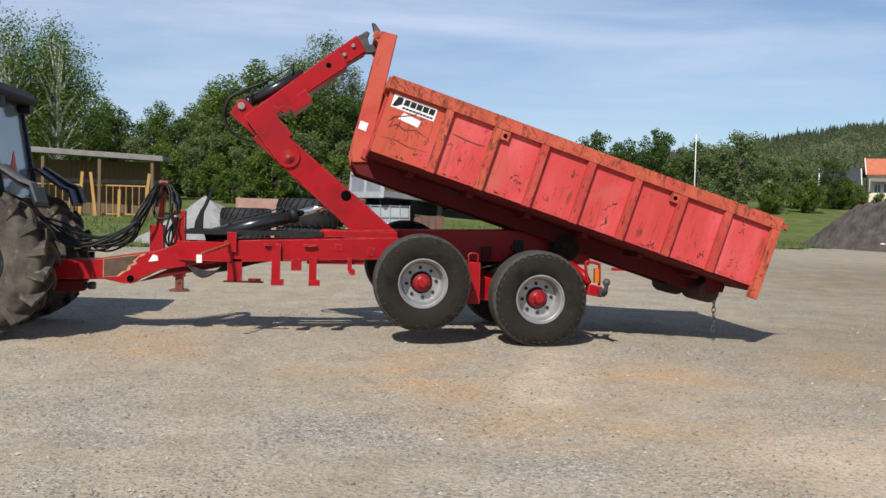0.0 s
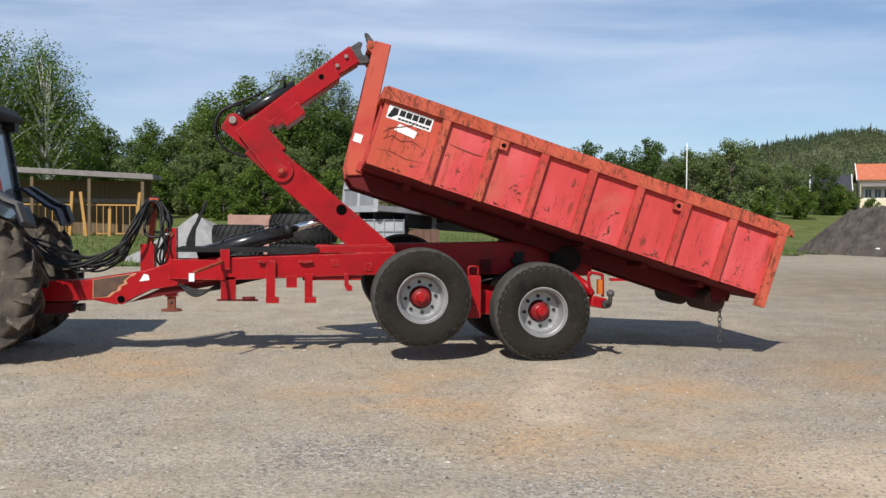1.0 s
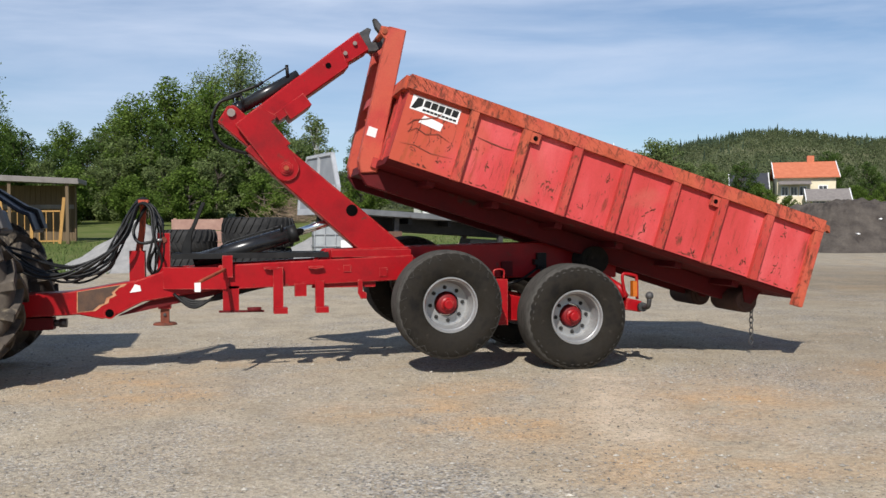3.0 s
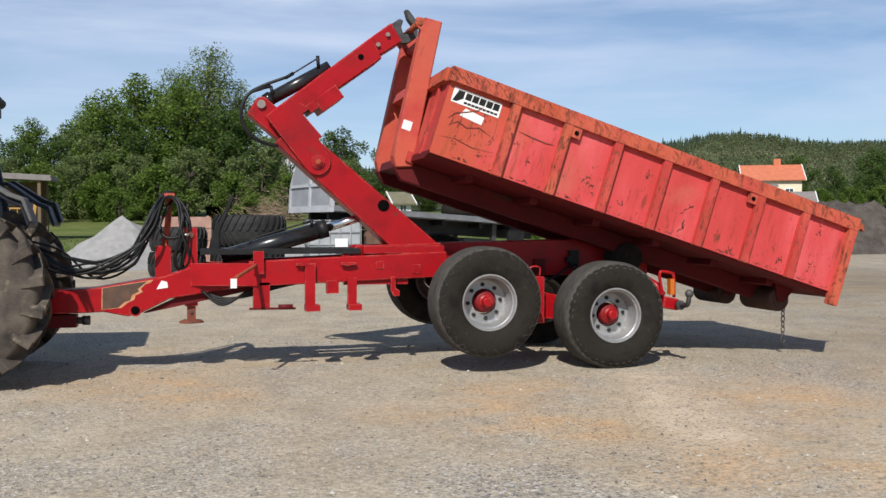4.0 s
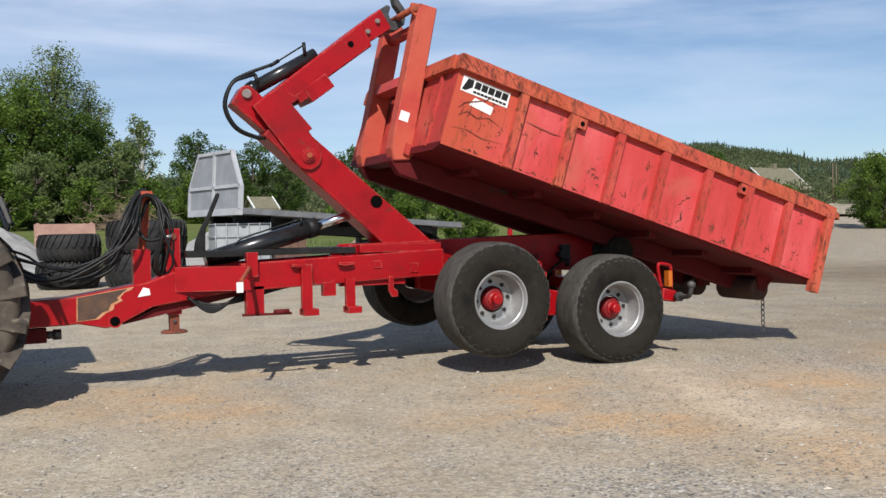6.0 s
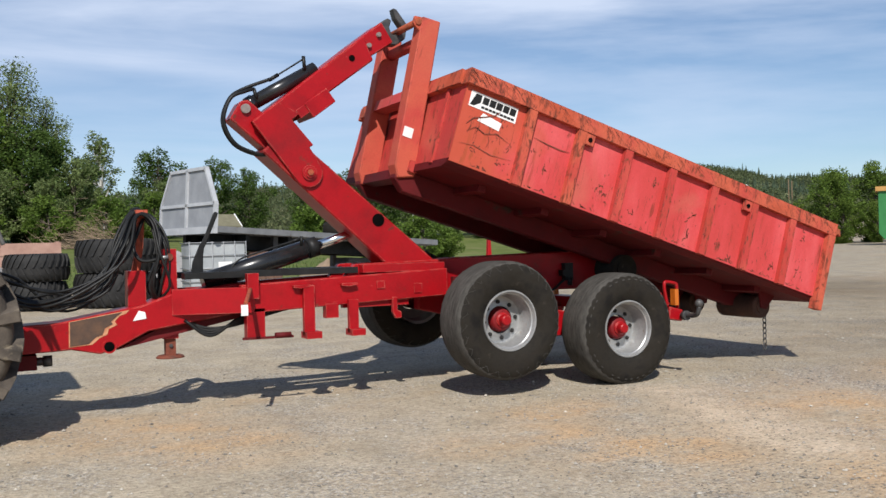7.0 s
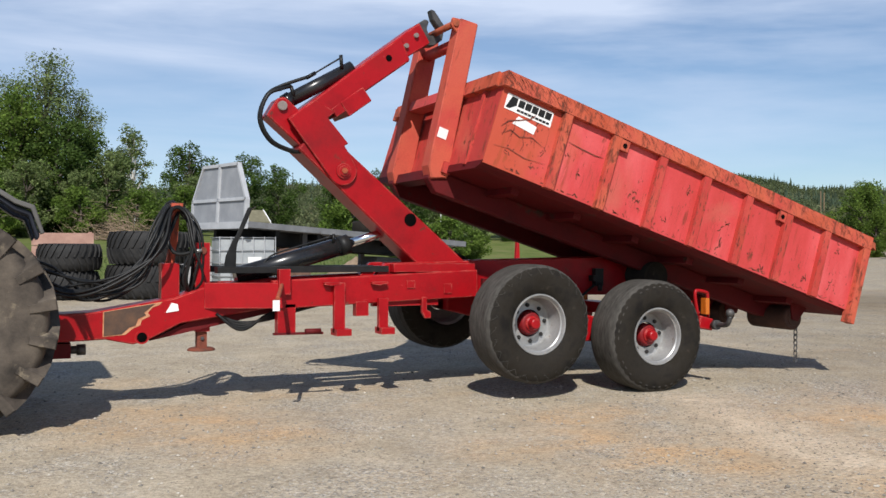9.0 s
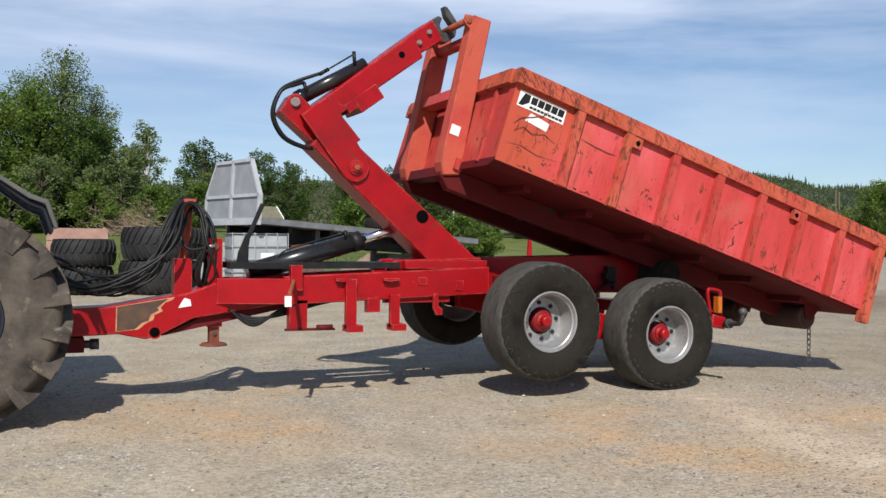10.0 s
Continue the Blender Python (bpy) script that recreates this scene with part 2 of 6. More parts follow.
ROLLER = material("rusty_dark_roller", [(0.045, 0.024, 0.018), (0.085, 0.040, 0.028)], 7, (0.6, 0.8), bump=0.15, spec=0.3)
PIN = material("greasy_pin_steel", [(0.20, 0.16, 0.14), (0.32, 0.27, 0.24)], 10, (0.4, 0.6), metal=0.4, bump=0.1)
JACK_RUST = material("rusty_jack", [(0.11, 0.035, 0.022), (0.19, 0.055, 0.032), (0.09, 0.04, 0.028)], 12, (0.7, 0.9), bump=0.2, spec=0.25)
WORN = material("worn_bare_drawbar", [(0.055, 0.035, 0.026), (0.085, 0.05, 0.034), (0.13, 0.07, 0.04)], 6, (0.55, 0.8), metal=0.2, bump=0.1)
BARE = material("flaked_orange", [(0.42, 0.16, 0.07), (0.55, 0.27, 0.14), (0.36, 0.10, 0.05)], 12, (0.7, 0.85), bump=0.1)
GREY_STEEL = material("galvanised_grey", [(0.25, 0.26, 0.27), (0.35, 0.36, 0.37)], 2.5, (0.45, 0.65), metal=0.3, bump=0.05, stain=(0.2, 0.2, 0.19), stain_scale=3, stain_amount=0.3)
GREY_DARK = material("grey_panel", [(0.24, 0.25, 0.265), (0.32, 0.33, 0.345)], 2.5, (0.5, 0.7), metal=0.2, bump=0.05)
BLUE_BLACK = material("tractor_blue_black", [(0.010, 0.012, 0.020), (0.018, 0.021, 0.031)], 4, (0.42, 0.6), spec=0.3, bump=0.05, stain=(0.12, 0.11, 0.1), stain_scale=5, stain_amount=0.3)
FENDER_GREY = material("fender_grey", [(0.065, 0.063, 0.060), (0.12, 0.115, 0.105)], 5, (0.6, 0.8), bump=0.1)


# ---- mesh helpers ----
def box(bm, x0, x1, y0, y1, z0, z1):
    v = [bm.verts.new(p) for p in ((x0, y0, z0), (x1, y0, z0), (x1, y1, z0), (x0, y1, z0), (x0, y0, z1), (x1, y0, z1), (x1, y1, z1), (x0, y1, z1))]
    for f in ((3, 2, 1, 0), (4, 5, 6, 7), (0, 1, 5, 4), (1, 2, 6, 5), (2, 3, 7, 6), (3, 0, 4, 7)):
        bm.faces.new([v[i] for i in f])
    return bm


def prism(bm, poly, a, b, axis="y"):
    """A polygon in x and z pushed along y from a to b (axis x: polygon in y and z; axis z: polygon in x and y)."""
    def at(p, d):
        return {"y": (p[0], d, p[1]), "x": (d, p[0], p[1]), "z": (p[0], p[1], d)}[axis]
    lo, hi = [bm.verts.new(at(p, a)) for p in poly], [bm.verts.new(at(p, b)) for p in poly]
    n = len(poly)
    bm.faces.new(lo)
    bm.faces.new(hi[::-1])
    for i in range(n):
        bm.faces.new((lo[i], hi[i], hi[(i + 1) % n], lo[(i + 1) % n]))
    bmesh.ops.recalc_face_normals(bm, faces=bm.faces[:])
    return bm


def cyl(bm, p0, p1, r0, r1=None, seg=20, caps=True):
    p0, p1 = Vector(p0), Vector(p1)
    r1 = r0 if r1 is None else r1
    q = (p1 - p0).to_track_quat("Z", "Y")
    rings = [[bm.verts.new(p + q @ Vector((r * math.cos(2 * math.pi * i / seg), r * math.sin(2 * math.pi * i / seg), 0))) for i in range(seg)] for p, r in ((p0, r0), (p1, r1))]
    for i in range(seg):
        j = (i + 1) % seg
        bm.faces.new((rings[0][i], rings[0][j], rings[1][j], rings[1][i])).smooth = True
    if caps:
        bm.faces.new(rings[0][::-1])
        bm.faces.new(rings[1])
    return bm


def smooth_line(pts, n=8):
    """A line that glides through the given points."""
    pts = [Vector(p) for p in pts]
    ends = [2 * pts[0] - pts[1], *pts, 2 * pts[-1] - pts[-2]]
    out = []
    for i in range(1, len(ends) - 2):
        a, b, c, d = ends[i - 1:i + 3]
        for k in range(n):
            s = k / n
            out.append(0.5 * (2 * b + (c - a) * s + (2 * a - 5 * b + 4 * c - d) * s * s + (3 * b - a - 3 * c + d) * s ** 3))
    return out + [pts[-1]]


def tube(bm, pts, r, seg=8, taper=None):
    rings = []
    for i, p in enumerate(pts):
        way = (pts[min(i + 1, len(pts) - 1)] - pts[max(i - 1, 0)]).normalized()
        side = way.cross(Vector((0.05, 1, 0.1)) if abs(way.y) < 0.9 else Vector((1, 0, 0.1))).normalized()
        up = side.cross(way)
        rad = r if taper is None else r + (taper - r) * i / (len(pts) - 1)
        rings.append([bm.verts.new(p + rad * (math.cos(2 * math.pi * k / seg) * side + math.sin(2 * math.pi * k / seg) * up)) for k in range(seg)])
    for a, b in zip(rings, rings[1:]):
        for k in range(seg):
            j = (k + 1) % seg
            bm.faces.new((a[k], a[j], b[j], b[k])).smooth = True
    bm.faces.new(rings[0][::-1])
    bm.faces.new(rings[-1])
    return bm


def lathe(bm, profile, seg=48, close=False):
    """A profile of (radius, y) turned round the y axis."""
    rings = [[bm.verts.new((r * math.cos(2 * math.pi * i / seg), y, r * math.sin(2 * math.pi * i / seg))) for i in range(seg)] for r, y in profile]
    pairs = list(zip(rings, rings[1:])) + ([(rings[-1], rings[0])] if close else [])
    for a, b in pairs:
        for i in range(seg):
            j = (i + 1) % seg
            bm.faces.new((a[i], a[j], b[j], b[i])).smooth = True
    bmesh.ops.recalc_face_normals(bm, faces=bm.faces[:])
    return rings


def thing(name, m, label, category, group="", kind=""):
    ob = new(name)
    ob.empty_display_size = 0.2
    ob.matrix_basis = m if isinstance(m, Matrix) else Matrix.Translation(m)
    return tagged(ob, label, category, group, kind)


def mesh_of(name, bm, material, bevel=0.0):
    if bevel:
        sharp = [e for e in bm.edges if len(e.link_faces) == 2 and e.calc_face_angle(0) > 0.6]
        bmesh.ops.bevel(bm, geom=sharp, offset=bevel, segments=1, affect="EDGES", clamp_overlap=True)
    me = bpy.data.meshes.new(name)
    bm.to_mesh(me)
    bm.free()
    me.materials.append(material)
    return me


def part(name, bm, material, parent, label="", bevel=0.0, m=None):
    ob = new(name, mesh_of(name, bm, material, bevel))
    ob.parent = parent
    if m is not None:
        ob.matrix_basis = m
    return tagged(ob, label)


def solo(name, bm, material, label, category, m=None, bevel=0.0, group="", kind=""):
    ob = new(name, mesh_of(name, bm, material, bevel))
    if m is not None:
        ob.matrix_basis = m
    return tagged(ob, label, category, group, kind)


B = bmesh.new
CY = 1.13  # the trailer's middle

# ---- ground ----
def ease(a, b, v):
    v = min(1, max(0, (v - a) / (b - a)))
    return v * v * (3 - 2 * v)


def ground_z(x, y):
    left = 0.02 * max(0, min(y, 38) - 4) + 0.042 * max(0, min(y, 100) - 38)
    right = 0.012 * max(0, min(x, 70) - 16) * ease(4, 20, y) + 0.075 * max(0, min(y, 100) - 55)
    s = ease(8, 26, x)
    z = left * (1 - s) + right * s
    if -20 <= x <= 30 and -15 <= y <= 30:
        z += 0.03 * noise.noise((x * 0.25, y * 0.25, 3)) + 0.012 * noise.noise((x * 0.9, y * 0.9, 7))
    return z - 0.01


xs = sorted({*[-4000, -1500, -600, -250, -120, -70, -45, -30], *[x * 0.5 for x in range(-40, 61)], 33, 36, 40, 45, 50, 55, 60, 66, 72, 80, 90, 110, 140, 250, 600, 1500, 4000})
ys = sorted({*[-4000, -1000, -300, -100, -50, -30, -20], *[y * 0.5 for y in range(-30, 61)], 33, 36, 39, 42, 46, 50, 55, 60, 66, 72, 80, 90, 100, 140, 250, 600, 1500, 4000})
bm = B()
grid = [[bm.verts.new((x, y, ground_z(x, y))) for x in xs] for y in ys]
for a, b in zip(grid, grid[1:]):
    for i in range(len(xs) - 1):
        bm.faces.new((a[i], a[i + 1], b[i + 1], b[i])).smooth = True


def gravel_material():
    m = bpy.data.materials.new("gravel_yard")
    m.use_nodes = True
    t = m.node_tree
    b = t.nodes["Principled BSDF"]
    co = t.nodes.new("ShaderNodeTexCoord")

    def mapped(scale):
        mp = t.nodes.new("ShaderNodeMapping")
        mp.inputs["Scale"].default_value = scale
        mp.inputs["Rotation"].default_value = (0, 0, 0.12)
        t.links.new(co.outputs["Object"], mp.inputs["Vector"])
        return mp.outputs["Vector"]

    def nz(vec, s, detail=6, rgh=0.6):
        n = t.nodes.new("ShaderNodeTexNoise")
        n.inputs["Scale"].default_value, n.inputs["Detail"].default_value, n.inputs["Roughness"].default_value = s, detail, rgh
        t.links.new(vec, n.inputs["Vector"])
        return n.outputs["Fac"]

    def ramp(fac, stops):
        r = t.nodes.new("ShaderNodeValToRGB")
        while len(r.color_ramp.elements) < len(stops):
            r.color_ramp.elements.new(0.5)
        for e, (p, c) in zip(r.color_ramp.elements, stops):
            e.position, e.color = p, (*c, 1)
        t.links.new(fac, r.inputs["Fac"])
        return r.outputs["Color"]

    def mix(fac, a, b_, kind="MIX"):
        n = t.nodes.new("ShaderNodeMix")
        n.data_type, n.blend_type = "RGBA", kind
        if isinstance(fac, float):
            n.inputs["Factor"].default_value = fac
        else:
            t.links.new(fac, n.inputs["Factor"])
        t.links.new(a, n.inputs["A"])
        t.links.new(b_, n.inputs["B"])
        return n.outputs["Result"]
    long_, even = mapped((0.6, 1.0, 1.0)), mapped((1, 1, 1))

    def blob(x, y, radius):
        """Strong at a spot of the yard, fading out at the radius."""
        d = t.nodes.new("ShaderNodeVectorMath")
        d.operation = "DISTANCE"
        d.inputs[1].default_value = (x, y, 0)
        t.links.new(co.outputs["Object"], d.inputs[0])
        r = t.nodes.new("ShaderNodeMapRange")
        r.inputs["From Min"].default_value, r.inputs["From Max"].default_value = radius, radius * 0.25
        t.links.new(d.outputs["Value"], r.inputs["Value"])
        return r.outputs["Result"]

    def total(parts_):
        out = parts_[0]
        for p in parts_[1:]:
            n = t.nodes.new("ShaderNodeMath")
            n.operation = "MAXIMUM"
            t.links.new(out, n.inputs[0])
            t.links.new(p, n.inputs[1])
            out = n.outputs["Value"]
        return out

    def times(p, q):
        n = t.nodes.new("ShaderNodeMath")
        n.operation = "MULTIPLY"
        t.links.new(p, n.inputs[0])
        t.links.new(q, n.inputs[1])
        return n.outputs["Value"]
    packed = ramp(nz(even, 1.6, 8, 0.65), [(0.28, (0.315, 0.260, 0.182)), (0.5, (0.408, 0.342, 0.246)), (0.72, (0.48, 0.410, 0.305))])
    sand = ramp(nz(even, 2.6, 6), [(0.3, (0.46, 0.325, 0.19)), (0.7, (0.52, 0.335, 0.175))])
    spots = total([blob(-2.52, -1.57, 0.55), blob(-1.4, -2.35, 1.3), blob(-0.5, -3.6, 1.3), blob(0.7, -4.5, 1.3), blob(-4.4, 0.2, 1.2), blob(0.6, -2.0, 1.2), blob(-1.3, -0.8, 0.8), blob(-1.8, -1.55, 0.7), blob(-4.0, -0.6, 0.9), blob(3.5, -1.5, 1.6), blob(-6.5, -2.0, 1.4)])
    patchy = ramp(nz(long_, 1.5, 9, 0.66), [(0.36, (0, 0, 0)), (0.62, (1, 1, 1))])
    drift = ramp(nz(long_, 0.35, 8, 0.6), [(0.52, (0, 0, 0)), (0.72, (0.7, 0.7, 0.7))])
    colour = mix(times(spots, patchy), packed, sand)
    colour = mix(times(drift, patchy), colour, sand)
    # a pale trodden trail behind the wheels
    pale = ramp(nz(even, 4.0, 7), [(0.3, (0.47, 0.375, 0.262)), (0.7, (0.60, 0.49, 0.355))])
    ragged = ramp(nz(even, 2.2, 9, 0.7), [(0.30, (0.25, 0.25, 0.25)), (0.55, (1, 1, 1))])
    trail = times(total([blob(0.05, -0.6, 0.55), blob(-0.15, -1.15, 0.55), blob(-0.28, -1.7, 0.60), blob(-0.45, -2.25, 0.60), blob(-0.62, -2.8, 0.50), blob(0.9, -4.7, 0.9)]), ragged)
    colour = mix(trail, colour, pale)
    covered = t.nodes.new("ShaderNodeMath")
    covered.operation = "MULTIPLY_ADD"
    covered.inputs[1].default_value, covered.inputs[2].default_value = -0.8, 1.0
    t.links.new(total([times(spots, patchy), trail]), covered.inputs[0])
    covered.use_clamp = True
    vor = t.nodes.new("ShaderNodeTexVoronoi")
    vor.inputs["Scale"].default_value = 62
    t.links.new(even, vor.inputs["Vector"])
    sep = t.nodes.new("ShaderNodeSeparateColor")
    t.links.new(vor.outputs["Color"], sep.inputs["Color"])
    loose = ramp(sep.outputs["Red"], [(0.0, (0.10, 0.095, 0.088)), (0.30, (0.23, 0.215, 0.190)), (0.70, (0.37, 0.345, 0.30)), (1.0, (0.58, 0.54, 0.47))])
    coarse = times(total([blob(-2.2, -3.8, 1.5), blob(-3.7, -2.7, 1.4), blob(-1.0, -4.6, 1.0), blob(-5.2, -3.6, 1.7)]), ramp(nz(even, 1.1, 8, 0.65), [(0.38, (0, 0, 0)), (0.54, (1, 1, 1))]))
    bare = total([ramp(nz(even, 0.75, 10, 0.72), [(0.47, (0.05, 0.05, 0.05)), (0.60, (0.85, 0.85, 0.85))]), coarse])
    fewer = ramp(sep.outputs["Blue"], [(0.45, (0.15, 0.15, 0.15)), (0.55, (1, 1, 1))])
    colour = mix(times(times(bare, fewer), covered.outputs["Value"]), colour, loose)
    colour = mix(1.0, colour, ramp(nz(even, 24, 7, 0.85), [(0.30, (0.42, 0.40, 0.38)), (0.48, (1.05, 1.05, 1.05)), (0.70, (1.52, 1.52, 1.50))]), "MULTIPLY")
    # scattered larger dark pebbles and pale chips
    vor2 = t.nodes.new("ShaderNodeTexVoronoi")
    vor2.inputs["Scale"].default_value = 44
    t.links.new(even, vor2.inputs["Vector"])
    sep2 = t.nodes.new("ShaderNodeSeparateColor")
    t.links.new(vor2.outputs["Color"], sep2.inputs["Color"])
    chosen = ramp(sep2.outputs["Blue"], [(0.86, (0, 0, 0)), (0.88, (1, 1, 1))])
    core = ramp(vor2.outputs["Distance"], [(0.30, (1, 1, 1)), (0.42, (0, 0, 0))])
    colour = mix(times(chosen, core), colour, ramp(sep2.outputs["Red"], [(0.0, (0.07, 0.062, 0.052)), (0.6, (0.17, 0.15, 0.12)), (0.95, (0.50, 0.46, 0.39))]))
    # a darker, browner stretch of yard
    darker_yard = times(total([blob(7.5, -0.5, 7.0), blob(13, 8, 10), blob(4.5, -4.0, 3.0)]), ramp(nz(long_, 0.5, 6), [(0.30, (0.55, 0.55, 0.55)), (0.6, (1, 1, 1))]))
    brown = t.nodes.new("ShaderNodeRGB")
    brown.outputs[0].default_value = (0.62, 0.58, 0.53, 1)
    colour = mix(darker_yard, colour, mix(1.0, colour, brown.outputs[0], "MULTIPLY"))
    t.links.new(colour, b.inputs["Base Color"])
    b.inputs["Roughness"].default_value = 0.92
    b.inputs["Specular IOR Level"].default_value = 0.25
    add = t.nodes.new("ShaderNodeMath")
    add.operation = "ADD"
    t.links.new(sep.outputs["Green"], add.inputs[0])
    t.links.new(nz(even, 30, 4), add.inputs[1])
    bp = t.nodes.new("ShaderNodeBump")
    bp.inputs["Strength"].default_value, bp.inputs["Distance"].default_value = 1.0, 0.020
    t.links.new(add.outputs["Value"], bp.inputs["Height"])
    t.links.new(bp.outputs["Normal"], b.inputs["Normal"])
    return m


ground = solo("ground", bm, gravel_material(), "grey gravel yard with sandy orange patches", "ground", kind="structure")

# ---- container ----
MARKS = material("dark_rust_mark", [(0.09, 0.028, 0.018), (0.17, 0.042, 0.024), (0.25, 0.055, 0.03)], 14, (0.8, 0.95), bump=0.2, island=0.35)


def build_container():
    tilt = 17.67
    m = pose(-1.925, -0.10, 2.111, 0, tilt, 0)
    c = thing("tipper_container", m, "faded red steel hooklift container with rusty rim and ribs", "container")
    L, W, H = 4.69, 2.46, 0.83
    # side walls
    for name, y0, y1 in (("side_wall", 0.0, 0.02), ("side_wall", W - 0.02, W)):
        bm = B(); box(bm, 0.03, L - 0.06, y0, y1, 0.0, 0.70)
        part(name, bm, SKIP_SIDE, c)
    bm = B(); box(bm, 0.03, 0.05, 0.02, W - 0.02, 0, 0.70)
    part("front_wall", bm, SKIP_SCUFF, c)
    bm = B(); box(bm, L - 0.05, L - 0.02, 0.02, W - 0.02, 0.0, 0.76)
    part("tailgate", bm, SKIP_RED, c)
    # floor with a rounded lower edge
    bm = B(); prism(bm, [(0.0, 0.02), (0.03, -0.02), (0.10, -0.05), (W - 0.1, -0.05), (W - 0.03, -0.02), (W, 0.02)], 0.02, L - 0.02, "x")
    part("floor", bm, RED_SHADED, c)
    # top rim
    t = 0.06
    for y0, y1 in ((-t, 0.06), (W - 0.06, W + t)):
        bm = B(); box(bm, 0.0, L, y0, y1, 0.695, H)
        part("top_rail", bm, SKIP_ORANGE, c, "rusty orange top rail", 0.012)
    bm = B(); box(bm, -0.03, 0.07, 0.062, W - 0.062, 0.697, H - 0.002)
    part("front_rail", bm, SKIP_ORANGE, c, bevel=0.01)
    for y in (0.30, W - 0.34):
        bm = B(); box(bm, 0.0, 0.03, y, y + 0.04, 0.0, 0.695)
        part("front_rib", bm, SKIP_SCUFF, c, bevel=0.006)
    # ribs
    for i in range(7):
        x = 0.70 + 0.558 * i
        for y0, y1 in ((-0.055, 0.004), (W - 0.004, W + 0.055)):
            bm = B(); box(bm, x - 0.045, x + 0.045, y0, y1, -0.01, 0.695)
            part("rib", bm, SKIP_ORANGE if i < 2 else SKIP_SCUFF, c, bevel=0.008)
    for y0, y1 in ((-0.06, 0.03), (W - 0.03, W + 0.06)):
        bm = B(); box(bm, L - 0.10, L, y0, y1, -0.13, 0.70)
        part("rear_post", bm, SKIP_ORANGE, c, bevel=0.008)
    # lashing ears
    for i in (1, 5):
        x = 0.70 + 0.558 * i + (0.095 if i == 1 else -0.095)
        bm = B(); box(bm, x - 0.05, x + 0.05, -0.05, -0.02, 0.585, 0.695)
        ear = part("lashing_eye", bm, SKIP_ORANGE, c, bevel=0.006)
        bm = B(); cyl(bm, (x, -0.056, 0.635), (x, -0.049, 0.635), 0.023)
        part("eye_hole", bm, HOLE_SHADE, ear)
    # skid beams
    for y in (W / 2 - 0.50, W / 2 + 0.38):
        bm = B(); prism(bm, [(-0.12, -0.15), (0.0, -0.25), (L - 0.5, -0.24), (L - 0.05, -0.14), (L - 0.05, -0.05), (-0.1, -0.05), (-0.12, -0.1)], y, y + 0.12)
        part("skid_beam", bm, RED_SHADED, c, bevel=0.008)
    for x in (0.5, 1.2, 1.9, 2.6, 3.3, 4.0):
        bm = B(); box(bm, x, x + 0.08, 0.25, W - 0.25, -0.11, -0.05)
        part("cross_bearer", bm, RED_SHADED, c)
    # rollers at the tail
    for y in (0.42, W - 1.02):
        bm = B(); lathe(bm, [(0.001, y), (0.075, y), (0.08, y + 0.012), (0.118, y + 0.012), (0.128, y + 0.025), (0.130, y + 0.30), (0.128, y + 0.575), (0.118, y + 0.588), (0.001, y + 0.588)], 32)
        bmesh.ops.translate(bm, verts=bm.verts[:], vec=(L - 0.35, 0, -0.20))
        roller = part("roller", bm, ROLLER, c, "rusty steel roller")
        roller.data.set_sharp_from_angle(angle=0.6)
        for yb in (y - 0.02, y + 0.593):
            bm = B(); prism(bm, [(L - 0.39, -0.22), (L - 0.31, -0.22), (L - 0.22, -0.03), (L - 0.48, -0.03)], yb, yb + 0.015)
            part("roller_bracket", bm, RED_SHADED, c)
    # hanging chain
    down = Matrix.Rotation(radians(-tilt), 3, "Y")
    for k in range(7):
        bm = B()
        turn = Matrix.Rotation(math.pi / 2 * (k % 2), 3, "Z")
        base = Vector((L - 0.24, 0.48, -0.27))
        ring = [turn @ Vector((0.022 * math.cos(a), 0, 0.038 * math.sin(a) - 0.058 * k)) for a in [2 * math.pi * j / 12 for j in range(13)]]
        tube(bm, [base + down @ p for p in ring], 0.006, 6)
        part("chain_link", bm, STEEL, c)
    bm = B(); cyl(bm, (L, 0.3, 0.06), (L + 0.10, 0.3, 0.06), 0.014, seg=8); cyl(bm, (L, 0.3, -0.02), (L + 0.06, 0.3, -0.02), 0.014, seg=8)
    part("latch_pin", bm, SKIP_RUST, c)
    bm = B(); prism(bm, [(L, 0.80), (L + 0.07, 0.79), (L + 0.09, 0.72), (L + 0.05, 0.74), (L, 0.70)], -0.04, 0.02)
    part("gate_hook", bm, SKIP_RUST, c)
    # hook frame at the front
    for y in (W / 2 - 0.53, W / 2 + 0.35):
        bm = B(); prism(bm, [(-0.16, -0.04), (-0.10, -0.15), (0.06, -0.09), (-0.084, 1.40), (-0.274, 1.38)], y, y + 0.17)
        part("hook_post", bm, POST_PAINT, c, "upright of the hook frame, scuffed red", 0.01)
    bm = B(); box(bm, -0.10, 0.03, W / 2 - 0.36, W / 2 + 0.34, -0.14, -0.05)
    part("front_beam", bm, RED_SHADED, c, bevel=0.01)
    bm = B(); box(bm, -0.19, -0.07, W / 2 - 0.36, W / 2 + 0.34, 0.60, 0.70)
    part("cross_beam", bm, SKIP_RED, c, bevel=0.01)
    bm = B(); cyl(bm, (-0.30, W / 2 - 0.53, 1.32), (-0.30, W / 2 + 0.52, 1.32), 0.032)
    part("hook_bar", bm, SKIP_RUST, c)
    for y in (W / 2 - 0.515, W / 2 + 0.475):
        bm = B(); prism(bm, [(-0.345, 1.29), (-0.345, 1.36), (-0.22, 1.385), (-0.20, 1.20)], y, y + 0.03)
        part("bar_lug", bm, SKIP_ORANGE, c, bevel=0.005)
    bm = B(); cyl(bm, (-0.15, W / 2 - 0.36, 1.22), (-0.15, W / 2 + 0.35, 1.22), 0.055, seg=24)
    part("cross_tube", bm, SKIP_SCUFF, c)
